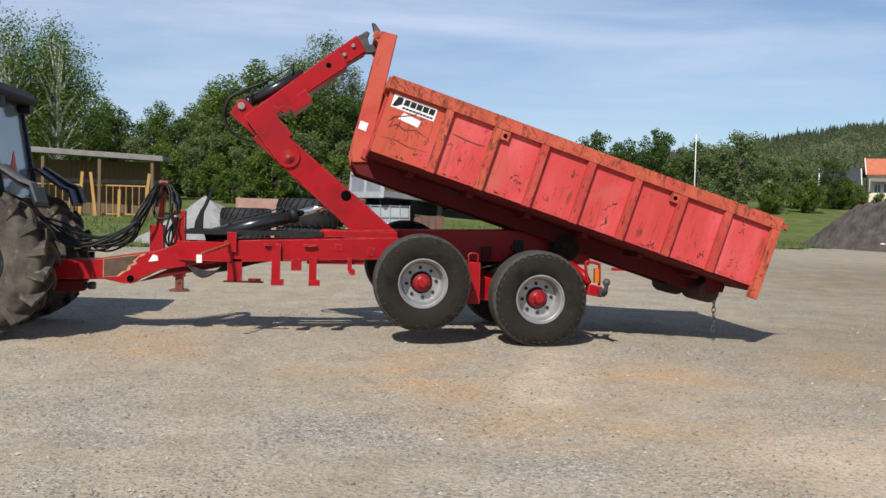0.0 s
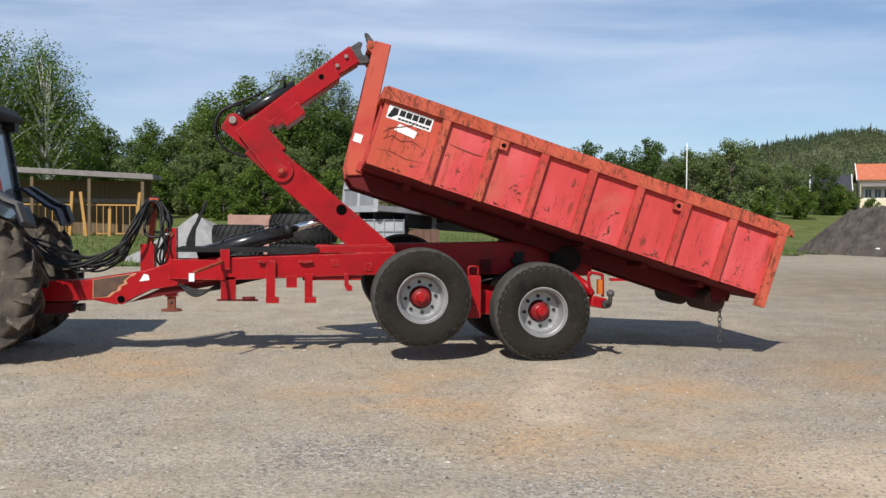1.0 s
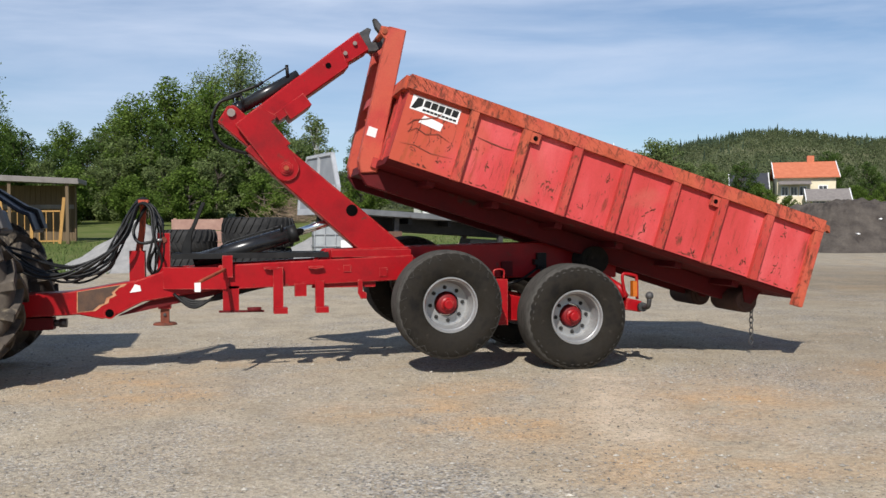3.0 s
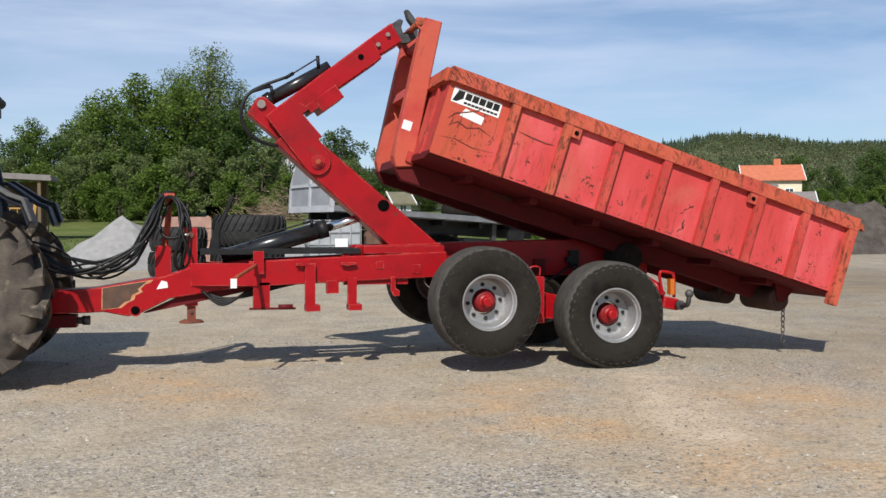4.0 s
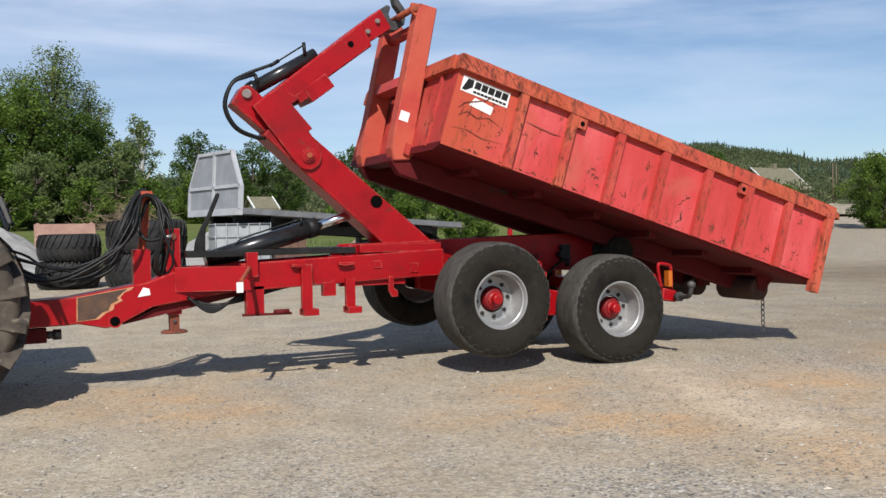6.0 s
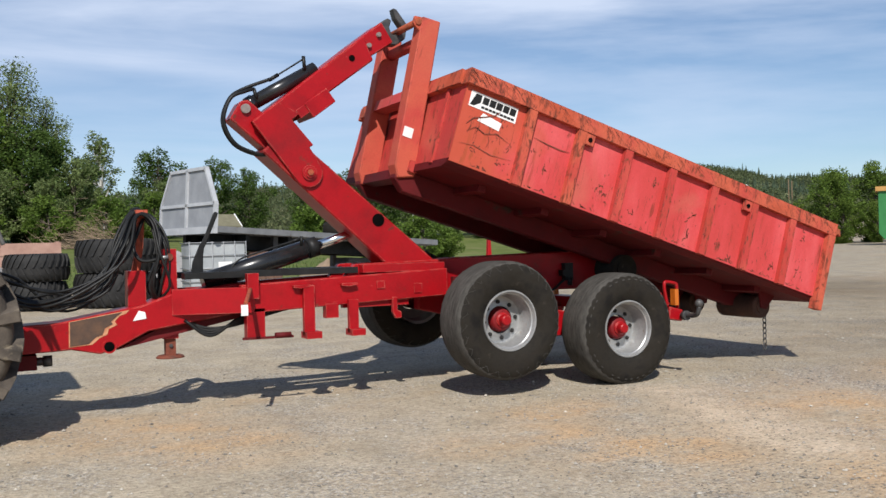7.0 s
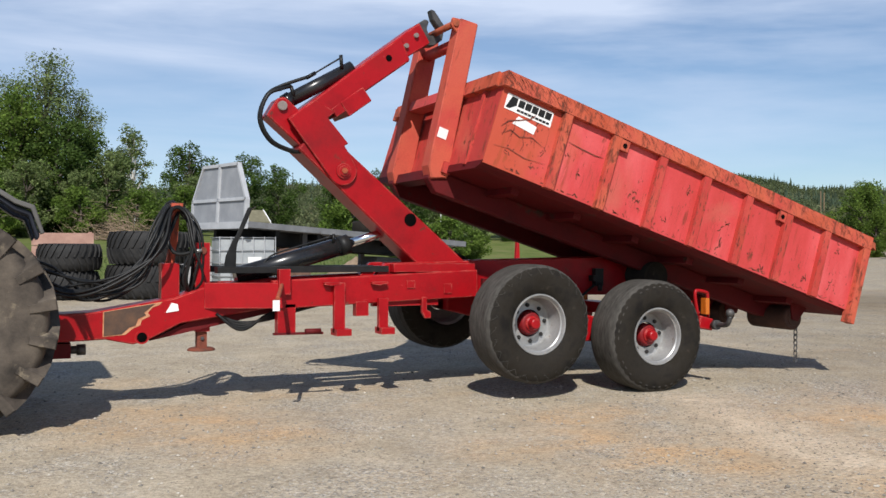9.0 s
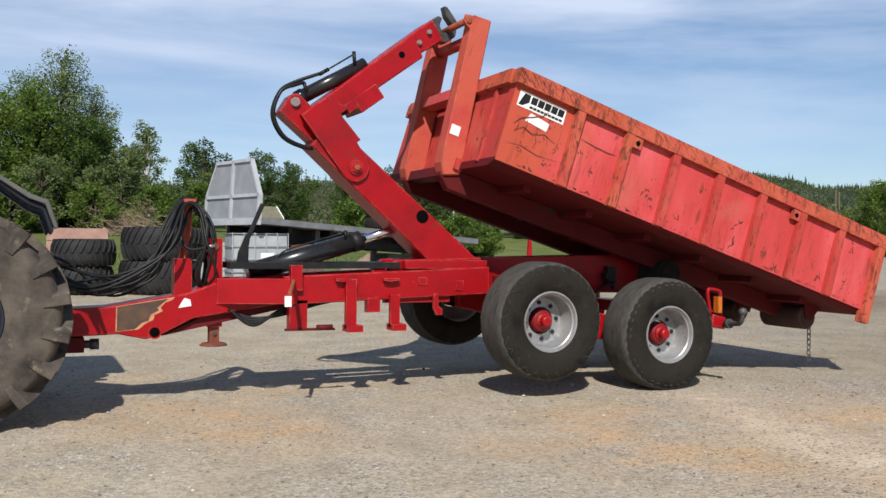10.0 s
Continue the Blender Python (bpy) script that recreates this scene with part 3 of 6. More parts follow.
    for y in (W / 2 - 0.56, W / 2 + 0.53):
        bm = B(); box(bm, -0.03, 0.055, y, y + 0.03, -0.06, 0.045)
        part("corner_plate", bm, SKIP_SCUFF, c, bevel=0.006)
    # rust marks and scratches through the paint
    rs = random.Random(23)
    V, F = [], []

    def stroke(pts, wd, y):
        pts = [Vector((p[0], y, p[1])) for p in pts]
        for k, (p0, p1) in enumerate(zip(pts, pts[1:])):
            d = p1 - p0
            if d.length < 1e-5:
                continue
            e = Vector((d.z, 0, -d.x)).normalized() * wd
            w0, w1 = (0.35 if k == 0 else 1.0), (0.3 if k == len(pts) - 2 else 1.0)
            i = len(V)
            V.extend(tuple(q) for q in (p0 - e * w0, p0 + e * w0, p1 + e * w1, p1 - e * w1))
            F.append((i, i + 1, i + 2, i + 3))

    def squiggle(x, z, size, wd, y):
        pts, ang = [(x, z)], rs.uniform(0, 6.3)
        for _ in range(rs.randint(3, 6)):
            ang += rs.uniform(-1.3, 1.3)
            x, z = x + 0.3 * size * math.cos(ang) * 0.7, z + 0.3 * size * math.sin(ang)
            pts.append((x, max(0.03, min(0.67, z))))
        stroke(pts, wd, y)

    edges = [0.05] + [0.70 + 0.558 * i for i in range(7)] + [L - 0.1]
    for n_bay, (xa, xb) in enumerate(zip(edges, edges[1:])):
        xa, xb = xa + 0.06, xb - 0.06
        for _ in range(2 if n_bay else 5):
            cx, cz = rs.uniform(xa + 0.05, xb - 0.05), rs.choice((rs.uniform(0.08, 0.3), rs.uniform(0.1, 0.6)))
            for _ in range(rs.randint(3, 7)):
                squiggle(cx + rs.gauss(0, 0.022), cz + rs.gauss(0, 0.025), rs.uniform(0.02, 0.05), rs.uniform(0.003, 0.0065), -0.0025)
        for _ in range(13 if n_bay else 34):
            x, z, ln = rs.uniform(xa, xb), rs.uniform(0.03, 0.62), rs.uniform(0.006, 0.035)
            stroke([(x, z), (x + rs.uniform(-0.3, 0.3) * ln, z + ln * 0.5), (x + rs.uniform(-0.4, 0.4) * ln, z + ln)], rs.uniform(0.0012, 0.0045), -0.0025)
        for _ in range(5):
            x, z, ln = rs.uniform(xa, xb), rs.uniform(0.1, 0.3), rs.uniform(0.08, 0.25)
            stroke([(x, z), (x + 0.01, z + ln * 0.5), (x + 0.005, z + ln)], rs.uniform(0.0008, 0.0018), -0.0025)
        for _ in range(9):
            x = rs.uniform(xa, xb)
            stroke([(x, 0.02), (x + rs.uniform(-0.05, 0.05), rs.uniform(0.022, 0.05))], rs.uniform(0.004, 0.02), -0.0025)
    # slanting scrapes over the top rail
    for _ in range(210):
        x = L * rs.random() ** 1.8
        z, ln, lean = rs.uniform(0.70, 0.80), rs.uniform(0.02, 0.09), rs.uniform(-1.9, -0.7)
        z1 = min(0.822, z + ln)
        stroke([(x, z), (x + lean * (z1 - z) * 0.5, (z + z1) / 2), (x + lean * (z1 - z), z1)], rs.uniform(0.0007, 0.0024), -0.0625)
    for _ in range(190):
        x, ln = rs.uniform(0.02, L - 0.02), rs.uniform(0.008, 0.035)
        stroke([(x, 0.708), (x + rs.uniform(-0.01, 0.01), 0.708 + ln)], rs.uniform(0.0015, 0.004), -0.0625)
    # flaking edges of the ribs
    for i in range(7):
        xr = 0.70 + 0.558 * i
        for _ in range(16):
            x, z, ln = xr + rs.choice((-1, 1)) * rs.uniform(0.018, 0.036), rs.uniform(0.02, 0.6), rs.uniform(0.015, 0.08)
            stroke([(x, z), (x + rs.uniform(-0.006, 0.006), z + ln * 0.5), (x, z + ln)], rs.uniform(0.0015, 0.006), -0.0572)
    for trail in ([(0.10, 0.36), (0.16, 0.43), (0.26, 0.47), (0.36, 0.52), (0.40, 0.57)], [(0.12, 0.30), (0.20, 0.36), (0.30, 0.33), (0.42, 0.37), (0.55, 0.33)], [(0.08, 0.18), (0.22, 0.20), (0.40, 0.17), (0.62, 0.19)], [(0.79, 0.47), (0.95, 0.455), (1.1, 0.45), (1.19, 0.46)], [(0.14, 0.44), (0.15, 0.36), (0.13, 0.29)], [(0.22, 0.45), (0.23, 0.38), (0.21, 0.30)], [(0.33, 0.34), (0.36, 0.28), (0.34, 0.21)], [(0.45, 0.36), (0.47, 0.29)]):
        stroke(trail, rs.uniform(0.003, 0.006), -0.0072)
    me = bpy.data.meshes.new("rust_marks")
    me.from_pydata(V, [], F)
    me.materials.append(MARKS)
    tagged(child("rust_mark", me, c), "dark rust marks through the paint", kind="stuff")
    # stickers
    bm = B(); box(bm, 0.08, 0.57, -0.004, 0.001, 0.52, 0.66)
    plate = part("sticker_plate", bm, WHITE, c, "white maker's sticker")
    bm = B()
    prism(bm, [(0.09, 0.535), (0.13, 0.535), (0.19, 0.58), (0.19, 0.645), (0.13, 0.645)], -0.007, -0.003)
    for k in range(5):
        prism(bm, [(0.205 + 0.071 * k, 0.578), (0.265 + 0.071 * k, 0.578), (0.270 + 0.071 * k, 0.642), (0.21 + 0.071 * k, 0.642)], -0.007, -0.003)
    for k in range(9):
        box(bm, 0.205 + 0.039 * k, 0.237 + 0.039 * k, -0.007, -0.003, 0.536, 0.556)
    part("sticker_print", bm, BLACK, plate)
    bm = B(); prism(bm, [(0.20, 0.42), (0.43, 0.40), (0.44, 0.475), (0.24, 0.50)], -0.004, 0.001)
    part("sticker", bm, WHITE, c, "torn white sticker")
    bm = B(); box(bm, -0.165, -0.07, W / 2 - 0.535, W / 2 - 0.5295, 0.24, 0.335)
    part("reflector_patch", bm, WHITE, c)
    return c




# ---- wheels ----
CRACK = material("dusty_cracks", [(0.036, 0.034, 0.029), (0.070, 0.065, 0.056)], 9, (0.9, 0.95), bump=0.0)
HUB_RED = material("hub_red", [(0.14, 0.006, 0.008), (0.22, 0.008, 0.010)], 7, (0.45, 0.65), bump=0.08, spec=0.3, stain=(0.06, 0.03, 0.02), stain_scale=9, stain_amount=0.4)
# black for the dark inside the rim holes
RIM_HOLE_BLACK = material("rim_hole_black", [(0.010, 0.010, 0.010), (0.022, 0.020, 0.018)], 9, (0.6, 0.8), bump=0.0)


def tyre_mesh(R, rim_r, w, worn, seg=152):
    """A wide flotation tyre with a nearly bald tread; worn picks pale zigzag cracks or a scalloped shoulder."""
    bm = B()
    h = w / 2
    prof = [(rim_r, -h * 0.78), (rim_r + 0.012, -h * 0.87), (rim_r + 0.035, -h * 0.90), (rim_r + 0.05, -h * 0.955), (rim_r + (R - rim_r) * 0.42, -h * 0.99), (rim_r + (R - rim_r) * 0.62, -h), (R - 0.085, -h * 0.985), (R - 0.055, -h * 0.95), (R - 0.028, -h * 0.88), (R - 0.010, -h * 0.78)]
    crown_ = [(R - 0.002, -h * 0.62), (R, -h * 0.3), (R, 0), (R, h * 0.3), (R - 0.002, h * 0.62)]
    prof = prof + crown_ + [(r, -y) for r, y in prof[::-1]]
    rings = lathe(bm, prof, seg)
    n = len(prof)
    for k, amount in ((7, 0.6), (8, 1.0), (n - 9, 1.0), (n - 8, 0.6)):
        for i, v in enumerate(rings[k]):
            dip = (0.008 if worn == "cracks" and i % 5 == 0 else 0.0) * amount if worn == "cracks" else 0.014 * math.sin(math.pi * i * 38 / seg) ** 4 * amount
            f = 1 - dip / R
            v.co.x *= f; v.co.z *= f
    bm.normal_update()
    for f in bm.faces:
        c = f.calc_center_median()
        if math.hypot(c.x, c.z) > R - 0.026:
            f.material_index = 1
    rt = random.Random(5)
    for s in (-1, 1):
        if worn == "cracks":
            # long pale zigzag cracks over the shoulder
            teeth, ring = 27, []
            for i in range(2 * teeth):
                rad, y = ((R - 0.080, h * 0.985 + 0.003), (R - 0.012, h * 0.80 + 0.006))[i % 2]
                a = math.pi * (i + rt.uniform(-0.22, 0.22)) / teeth
                rad += rt.uniform(-0.010, 0.010) if i % 2 == 0 else 0.004
                ring.append([bm.verts.new(((rad + e) * math.cos(a + 0.002 * e), s * y, (rad + e) * math.sin(a + 0.002 * e))) for e in (-0.0022, 0.0022)])
                if i % 2 == 0:
                    mid = math.pi * (i + 1) / teeth
                    ring.append([bm.verts.new(((R - 0.036 + e) * math.cos(mid - 0.045), s * (h * 0.925 + 0.006), (R - 0.036 + e) * math.sin(mid - 0.045))) for e in (-0.0022, 0.0022)])
            for p, q in zip(ring, ring[1:] + ring[:1]):
                bm.faces.new((p[0], p[1], q[1], q[0])).material_index = 2
        else:
            # pale worn ovals round the shoulder
            for k in range(40):
                a0 = 2 * math.pi * (k + rt.uniform(-0.12, 0.12)) / 40
                if rt.random() < 0.2:
                    continue
                pts = []
                for j in range(8):
                    b = 2 * math.pi * j / 8
                    rad = R - 0.060 + 0.0055 * math.sin(b)
                    a = a0 + 0.036 * math.cos(b)
                    pts.append(bm.verts.new((rad * math.cos(a), s * (h * 0.962 + 0.006 - 0.25 * (rad - R + 0.060)), rad * math.sin(a))))
                bm.faces.new(pts).material_index = 1
    me = mesh_of("tyre", bm, TYRE)
    me.materials.append(TREAD)
    me.materials.append(CRACK)
    return me


TYRE_CRACKED, TYRE_SCALLOPED = (tyre_mesh(0.538, 0.268, 0.43, k) for k in ("cracks", "scallops"))
bm = B(); lathe(bm, [(0.270, -0.200), (0.276, -0.226), (0.272, -0.236), (0.262, -0.236), (0.256, -0.226), (0.250, -0.205), (0.240, -0.196), (0.236, -0.120), (0.226, -0.105), (0.222, -0.050), (0.212, -0.034), (0.185, -0.030), (0.125, -0.040), (0.120, 0.0), (0.22, 0.04), (0.245, 0.2), (0.270, 0.22)], 64)
RIM_ME = mesh_of("rim", bm, RIM)
RIM_ME.set_sharp_from_angle(angle=0.55)
bm = B(); lathe(bm, [(0.001, -0.090), (0.085, -0.090), (0.098, -0.082), (0.106, -0.060), (0.112, -0.03), (0.114, 0.10)], 32)
HUB_ME = mesh_of("wheel", bm, HUB_RED)
HUB_ME.set_sharp_from_angle(angle=0.7)
bm = B(); lathe(bm, [(0.001, -0.176), (0.038, -0.176), (0.047, -0.168), (0.050, -0.155), (0.052, -0.110), (0.066, -0.102), (0.068, -0.085)], 28)
CAP_ME = mesh_of("hub_cap", bm, RED)
CAP_ME.set_sharp_from_angle(angle=0.6)
# a flat black disc in place of a rim hole, with a bolt on it
bm = B(); cyl(bm, (0, -0.046, 0), (0, -0.030, 0), 0.0195, seg=10); cyl(bm, (0, -0.060, 0), (0, -0.046, 0), 0.010, seg=6)
NUT_ME = mesh_of("wheel_nut", bm, RIM_HOLE_BLACK)


def child(name, me, parent, m=None, label=""):
    ob = new(name, me)
    ob.parent = parent
    if m is not None:
        ob.matrix_basis = m
    return tagged(ob, label)


def trailer_wheel(parent, x, y, z, turn, tyre, far=False):
    m = Matrix.Translation((x, y, z)) @ Matrix.Rotation(math.pi if far else 0, 4, "Z") @ Matrix.Rotation(turn, 4, "Y")
    hub = child("wheel", HUB_ME, parent, m, "red wheel hub")
    child("tyre", tyre, hub, Matrix.Translation((0, -0.045, 0)), "worn dusty black tyre")
    child("rim", RIM_ME, hub, None, "scuffed silver rim")
    child("hub_cap", CAP_ME, hub, None, "bright red hub cap")
    for k in range(8):
        a = 2 * math.pi * (k + 0.5) / 8
        child("wheel_nut", NUT_ME, hub, Matrix.Translation((0.165 * math.cos(a), 0, 0.165 * math.sin(a))))


build_container()


# ---- trailer ----
ARM_TURN = radians(4.4)


def build_trailer():
    t = thing("hooklift_trailer", (0, 0, 0), "red hooklift trailer with twin bogie axles and raised hook arm", "trailer")
    yn, yf = 0.755, 2 * CY - 0.755
    trailer_wheel(t, -1.285, 0.19, 0.677, 0.3, TYRE_CRACKED)
    trailer_wheel(t, 0.030, 0.19, 0.520, 1.1, TYRE_SCALLOPED)
    trailer_wheel(t, -1.30, 2 * CY - 0.19, 0.80, 0.5, TYRE_CRACKED, True)
    trailer_wheel(t, 0.0, 2 * CY - 0.19, 0.53, 0.9, TYRE_SCALLOPED, True)
    for y, z1, z0 in ((0.50, 0.677, 0.515), (2 * CY - 0.62, 0.80, 0.53)):
        bm = B(); prism(bm, [(-1.40, z1 - 0.10), (-1.40, z1 + 0.08), (-0.70, (z1 + z0) / 2 + 0.17), (0.08, z0 + 0.08), (0.08, z0 - 0.10), (-0.66, (z1 + z0) / 2 - 0.14)], y, y + 0.12)
        part("bogie_beam", bm, RED, t, bevel=0.01)
    bm = B(); cyl(bm, (-0.66, 0.45, 0.62), (-0.66, 2 * CY - 0.45, 0.66), 0.07)
    part("bogie_axle", bm, RED_SHADED, t)
    # mudguard bracket between the wheels
    bm = B(); box(bm, -0.74, -0.60, 0.30, 0.46, 0.43, 0.90)
    br = part("bogie_bracket", bm, RED, t, bevel=0.012)
    bm = B(); tube(bm, smooth_line([(-0.72, 0.38, 0.90), (-0.72, 0.38, 0.99), (-0.62, 0.38, 0.99), (-0.62, 0.38, 0.90)], 5), 0.009)
    part("handle", bm, RED, br)
    bm = B(); cyl(bm, (-0.67, 0.285, 0.51), (-0.67, 0.31, 0.51), 0.05)
    part("pin_cap", bm, RED, br)
    # frame rails
    for a, b in ((yn, yn + 0.10), (yf - 0.10, yf)):
        bm = B(); prism(bm, [(-3.50, 0.82), (-1.50, 0.89), (-1.50, 1.15), (-3.50, 1.07)], a, b)
        part("frame_rail", bm, RED, t, bevel=0.008)
    for a, b in ((yn + 0.13, yn + 0.21), (yf - 0.21, yf - 0.13)):
        bm = B(); prism(bm, [(-2.5, 0.92), (0.85, 0.86), (0.85, 1.10), (0.2, 1.27), (-1.50, 1.235), (-2.40, 1.215), (-2.5, 1.1)], a, b)
        part("inner_rail", bm, RED, t, bevel=0.008)
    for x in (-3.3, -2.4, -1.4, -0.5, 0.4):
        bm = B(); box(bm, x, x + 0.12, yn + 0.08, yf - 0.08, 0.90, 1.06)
        part("cross_member", bm, RED_SHADED, t)
    bm = B(); box(bm, -2.36, -1.52, yn + 0.02, yn + 0.125, 1.135, 1.21)
    part("guide_rail", bm, RED, t, bevel=0.006)
    bm = B(); box(bm, -3.96, -2.38, yn + 0.10, yn + 0.24, 1.135, 1.19)
    part("slide_rail", bm, BLACK, t, "black slide rail", 0.006)
    bm = B(); box(bm, -3.96, -2.38, yf - 0.24, yf - 0.10, 1.135, 1.19)
    part("slide_rail", bm, BLACK, t, "", 0.006)
    # drawbar
    bm = B(); prism(bm, [(-5.75, 0.575), (-5.75, 0.79), (-4.95, 0.82), (-4.30, 0.925), (-4.06, 1.01), (-3.45, 1.085), (-3.45, 0.82), (-4.25, 0.705), (-4.52, 0.57), (-4.64, 0.54), (-4.86, 0.59), (-5.0, 0.585)], CY - 0.16, CY + 0.16)
    draw = part("drawbar", bm, RED, t, bevel=0.01)
    bm = B(); prism(bm, [(-4.882, 0.612), (-4.877, 0.822), (-4.40, 0.895), (-4.43, 0.865), (-4.48, 0.85), (-4.52, 0.805), (-4.50, 0.775), (-4.57, 0.745), (-4.58, 0.70), (-4.64, 0.675), (-4.70, 0.625)], CY - 0.163, CY - 0.158)
    part("worn_edge", bm, BARE, draw, "pale orange flaked paint edge")
    bm = B(); prism(bm, [(-4.872, 0.620), (-4.868, 0.819), (-4.46, 0.880), (-4.50, 0.85), (-4.55, 0.805), (-4.535, 0.785), (-4.60, 0.755), (-4.62, 0.70), (-4.67, 0.685), (-4.73, 0.632)], CY - 0.167, CY - 0.160)
    part("worn_patch", bm, WORN, draw, "dark brown rubbed patch")
    bm = B(); prism(bm, [(-4.375, 0.80), (-4.265, 0.815), (-4.275, 0.87), (-4.325, 0.885)], CY - 0.166, CY - 0.158)
    part("reflector_triangle", bm, WHITE, draw)
    bm = B(); cyl(bm, (-4.57, CY - 0.18, 0.60), (-4.57, CY + 0.18, 0.60), 0.058, seg=20)
    eye = part("cross_tube", bm, RED, draw)
    bm = B(); cyl(bm, (-4.57, CY - 0.183, 0.60), (-4.57, CY - 0.178, 0.60), 0.042, seg=16)
    part("tube_bore", bm, HOLE_SHADE, eye)
    for s in (-1, 1):
        bm = B(); prism(bm, [(-4.05, CY + s * 0.12), (-4.05, CY + s * 0.17), (-3.40, CY + s * 0.41), (-3.40, CY + s * 0.31)], 0.83, 1.05, "z")
        part("splay_plate", bm, RED, draw)
    bm = B(); prism(bm, [(-4.15, 0.72), (-3.4, 0.83), (-3.4, 0.78), (-4.5, 0.56)], CY - 0.10, CY + 0.10)
    part("lower_strut", bm, RED_SHADED, draw)
    bm = B(); box(bm, -5.75, -5.12, CY - 0.09, CY + 0.09, 0.44, 0.56)
    part("tow_plate", bm, RED_SHADED, draw, bevel=0.01)
    bm = B(); cyl(bm, (-5.14, CY, 0.50), (-5.04, CY, 0.50), 0.035, seg=10); cyl(bm, (-5.07, CY, 0.50), (-5.0, CY, 0.50), 0.05, seg=6)
    part("tow_bolt", bm, STEEL, draw)
    # jack and posts
    bm = B(); box(bm, -4.11, -3.985, CY - 0.07, CY + 0.07, 0.62, 1.40)
    jack = part("jack_post", bm, RED, t, bevel=0.008)
    bm = B(); box(bm, -4.09, -4.005, CY - 0.045, CY + 0.045, 0.475, 0.62)
    leg = part("jack_leg", bm, JACK_RUST, jack, "rusty red inner leg", 0.006)
    bm = B(); cyl(bm, (-4.047, CY - 0.06, 0.56), (-4.047, CY - 0.044, 0.56), 0.016, seg=10)
    part("leg_pin", bm, STEEL, leg)
    bm = B(); lathe(bm, [(0.001, -0.012), (0.10, -0.012), (0.118, 0.0), (0.122, 0.012), (0.110, 0.014), (0.001, 0.014)], 28)
    bmesh.ops.rotate(bm, verts=bm.verts[:], cent=(0, 0, 0), matrix=Matrix.Rotation(-math.pi / 2, 3, "X"))
    bmesh.ops.translate(bm, verts=bm.verts[:], vec=(-4.047, CY, 0.463))
    part("jack_foot", bm, JACK_RUST, jack, "rusty round foot plate")
    bm = B(); cyl(bm, (-4.047, CY - 0.085, 1.33), (-4.047, CY - 0.065, 1.33), 0.032, seg=12)
    part("jack_bolt", bm, JACK_RUST, jack)
    bm = B(); box(bm, -4.39, -4.24, CY - 0.02, CY + 0.15, 0.84, 1.22)
    mast = part("hose_mast", bm, RED, t, bevel=0.008)
    bm = B(); prism(bm, [(-4.34, 1.20), (-4.27, 1.20), (-4.24, 1.42), (-4.22, 1.70), (-4.28, 1.70), (-4.30, 1.43)], CY + 0.07, CY + 0.13)
    part("mast_arm", bm, SKIP_ORANGE, mast)
    bm = B(); box(bm, -4.30, -4.20, CY + 0.03, CY + 0.17, 1.68, 1.745)
    part("mast_cap", bm, SKIP_ORANGE, mast)
    # pinned lever
    bm = B(); prism(bm, [(-3.88, 1.15), (-3.77, 1.15), (-3.765, 1.34), (-3.755, 1.40), (-3.730, 1.45), (-3.632, 1.685), (-3.625, 1.710), (-3.655, 1.718), (-3.667, 1.705), (-3.768, 1.465), (-3.800, 1.42), (-3.86, 1.28)], CY - 0.13, CY - 0.108)
    part("stop_lever", bm, BLACK, t, "black flat steel stop lever", 0.008)
    # legs and brackets below the rail
    for x, w in ((-2.91, 0.10), (-2.49, 0.09)):
        bm = B(); box(bm, x - w / 2, x + w / 2, yn - 0.055, yn - 0.004, 0.60, 1.045 if x < -2.7 else 0.90)
        leg = part("guard_leg", bm, RED, t, bevel=0.006)
        bm = B(); box(bm, x - w / 2, x + w / 2 + 0.04, yn - 0.12, yn + 0.05, 0.575, 0.635)
        part("leg_foot", bm, RED, leg, bevel=0.006)
    bm = B(); box(bm, -2.74, -2.62, yn - 0.01, yn + 0.08, 0.74, 0.87); part("bracket", bm, RED, t, bevel=0.006)
    bm = B(); box(bm, -2.56, -1.9, yn + 0.04, yn + 0.10, 0.82, 0.87); part("side_bar", bm, RED, t, bevel=0.004)
    bm = B(); prism(bm, [(-2.06, 0.70), (-2.0, 0.70), (-2.0, 0.76), (-2.04, 0.78), (-2.04, 0.90), (-2.09, 0.90), (-2.09, 0.76)], yn - 0.02, yn + 0.02); part("hanger", bm, RED, t, bevel=0.004)
    bm = B(); box(bm, -3.46, -3.36, yn - 0.05, yn + 0.02, 0.95, 1.17); part("rail_clamp", bm, RED, t, bevel=0.006)
    bm = B(); box(bm, -3.46, -3.30, yn + 0.0, yn + 0.1, 0.60, 0.86); part("lower_bracket", bm, RED, t, bevel=0.006)
    bm = B(); prism(bm, [(-3.50, 0.595), (-3.05, 0.59), (-3.05, 0.61), (-3.50, 0.615)], yn - 0.02, yn + 0.02); cyl(bm, (-3.22, yn - 0.03, 0.62), (-3.08, yn - 0.03, 0.62), 0.025, seg=10)
    part("pull_rod", bm, RED_SHADED, t)
    bm = B(); tube(bm, smooth_line([(-3.43, yn - 0.02, 1.035), (-3.55, 0.36, 0.99), (-3.66, 0.02, 0.95)], 4), 0.018)
    crank = part("crank_arm", bm, SKIP_RUST, t)
    bm = B(); box(bm, -3.705, -3.65, -0.012, -0.006, 0.86, 0.945)
    part("crank_grip", bm, WHITE, crank)
    for x in (-3.0, -2.55):
        bm = B(); prism(bm, [(x - 0.05, 1.05), (x + 0.10, 1.05), (x + 0.10, 1.035), (x + 0.02, 1.02), (x - 0.05, 1.03)], yn - 0.06, yn + 0.01); part("step_lug", bm, RED, t)
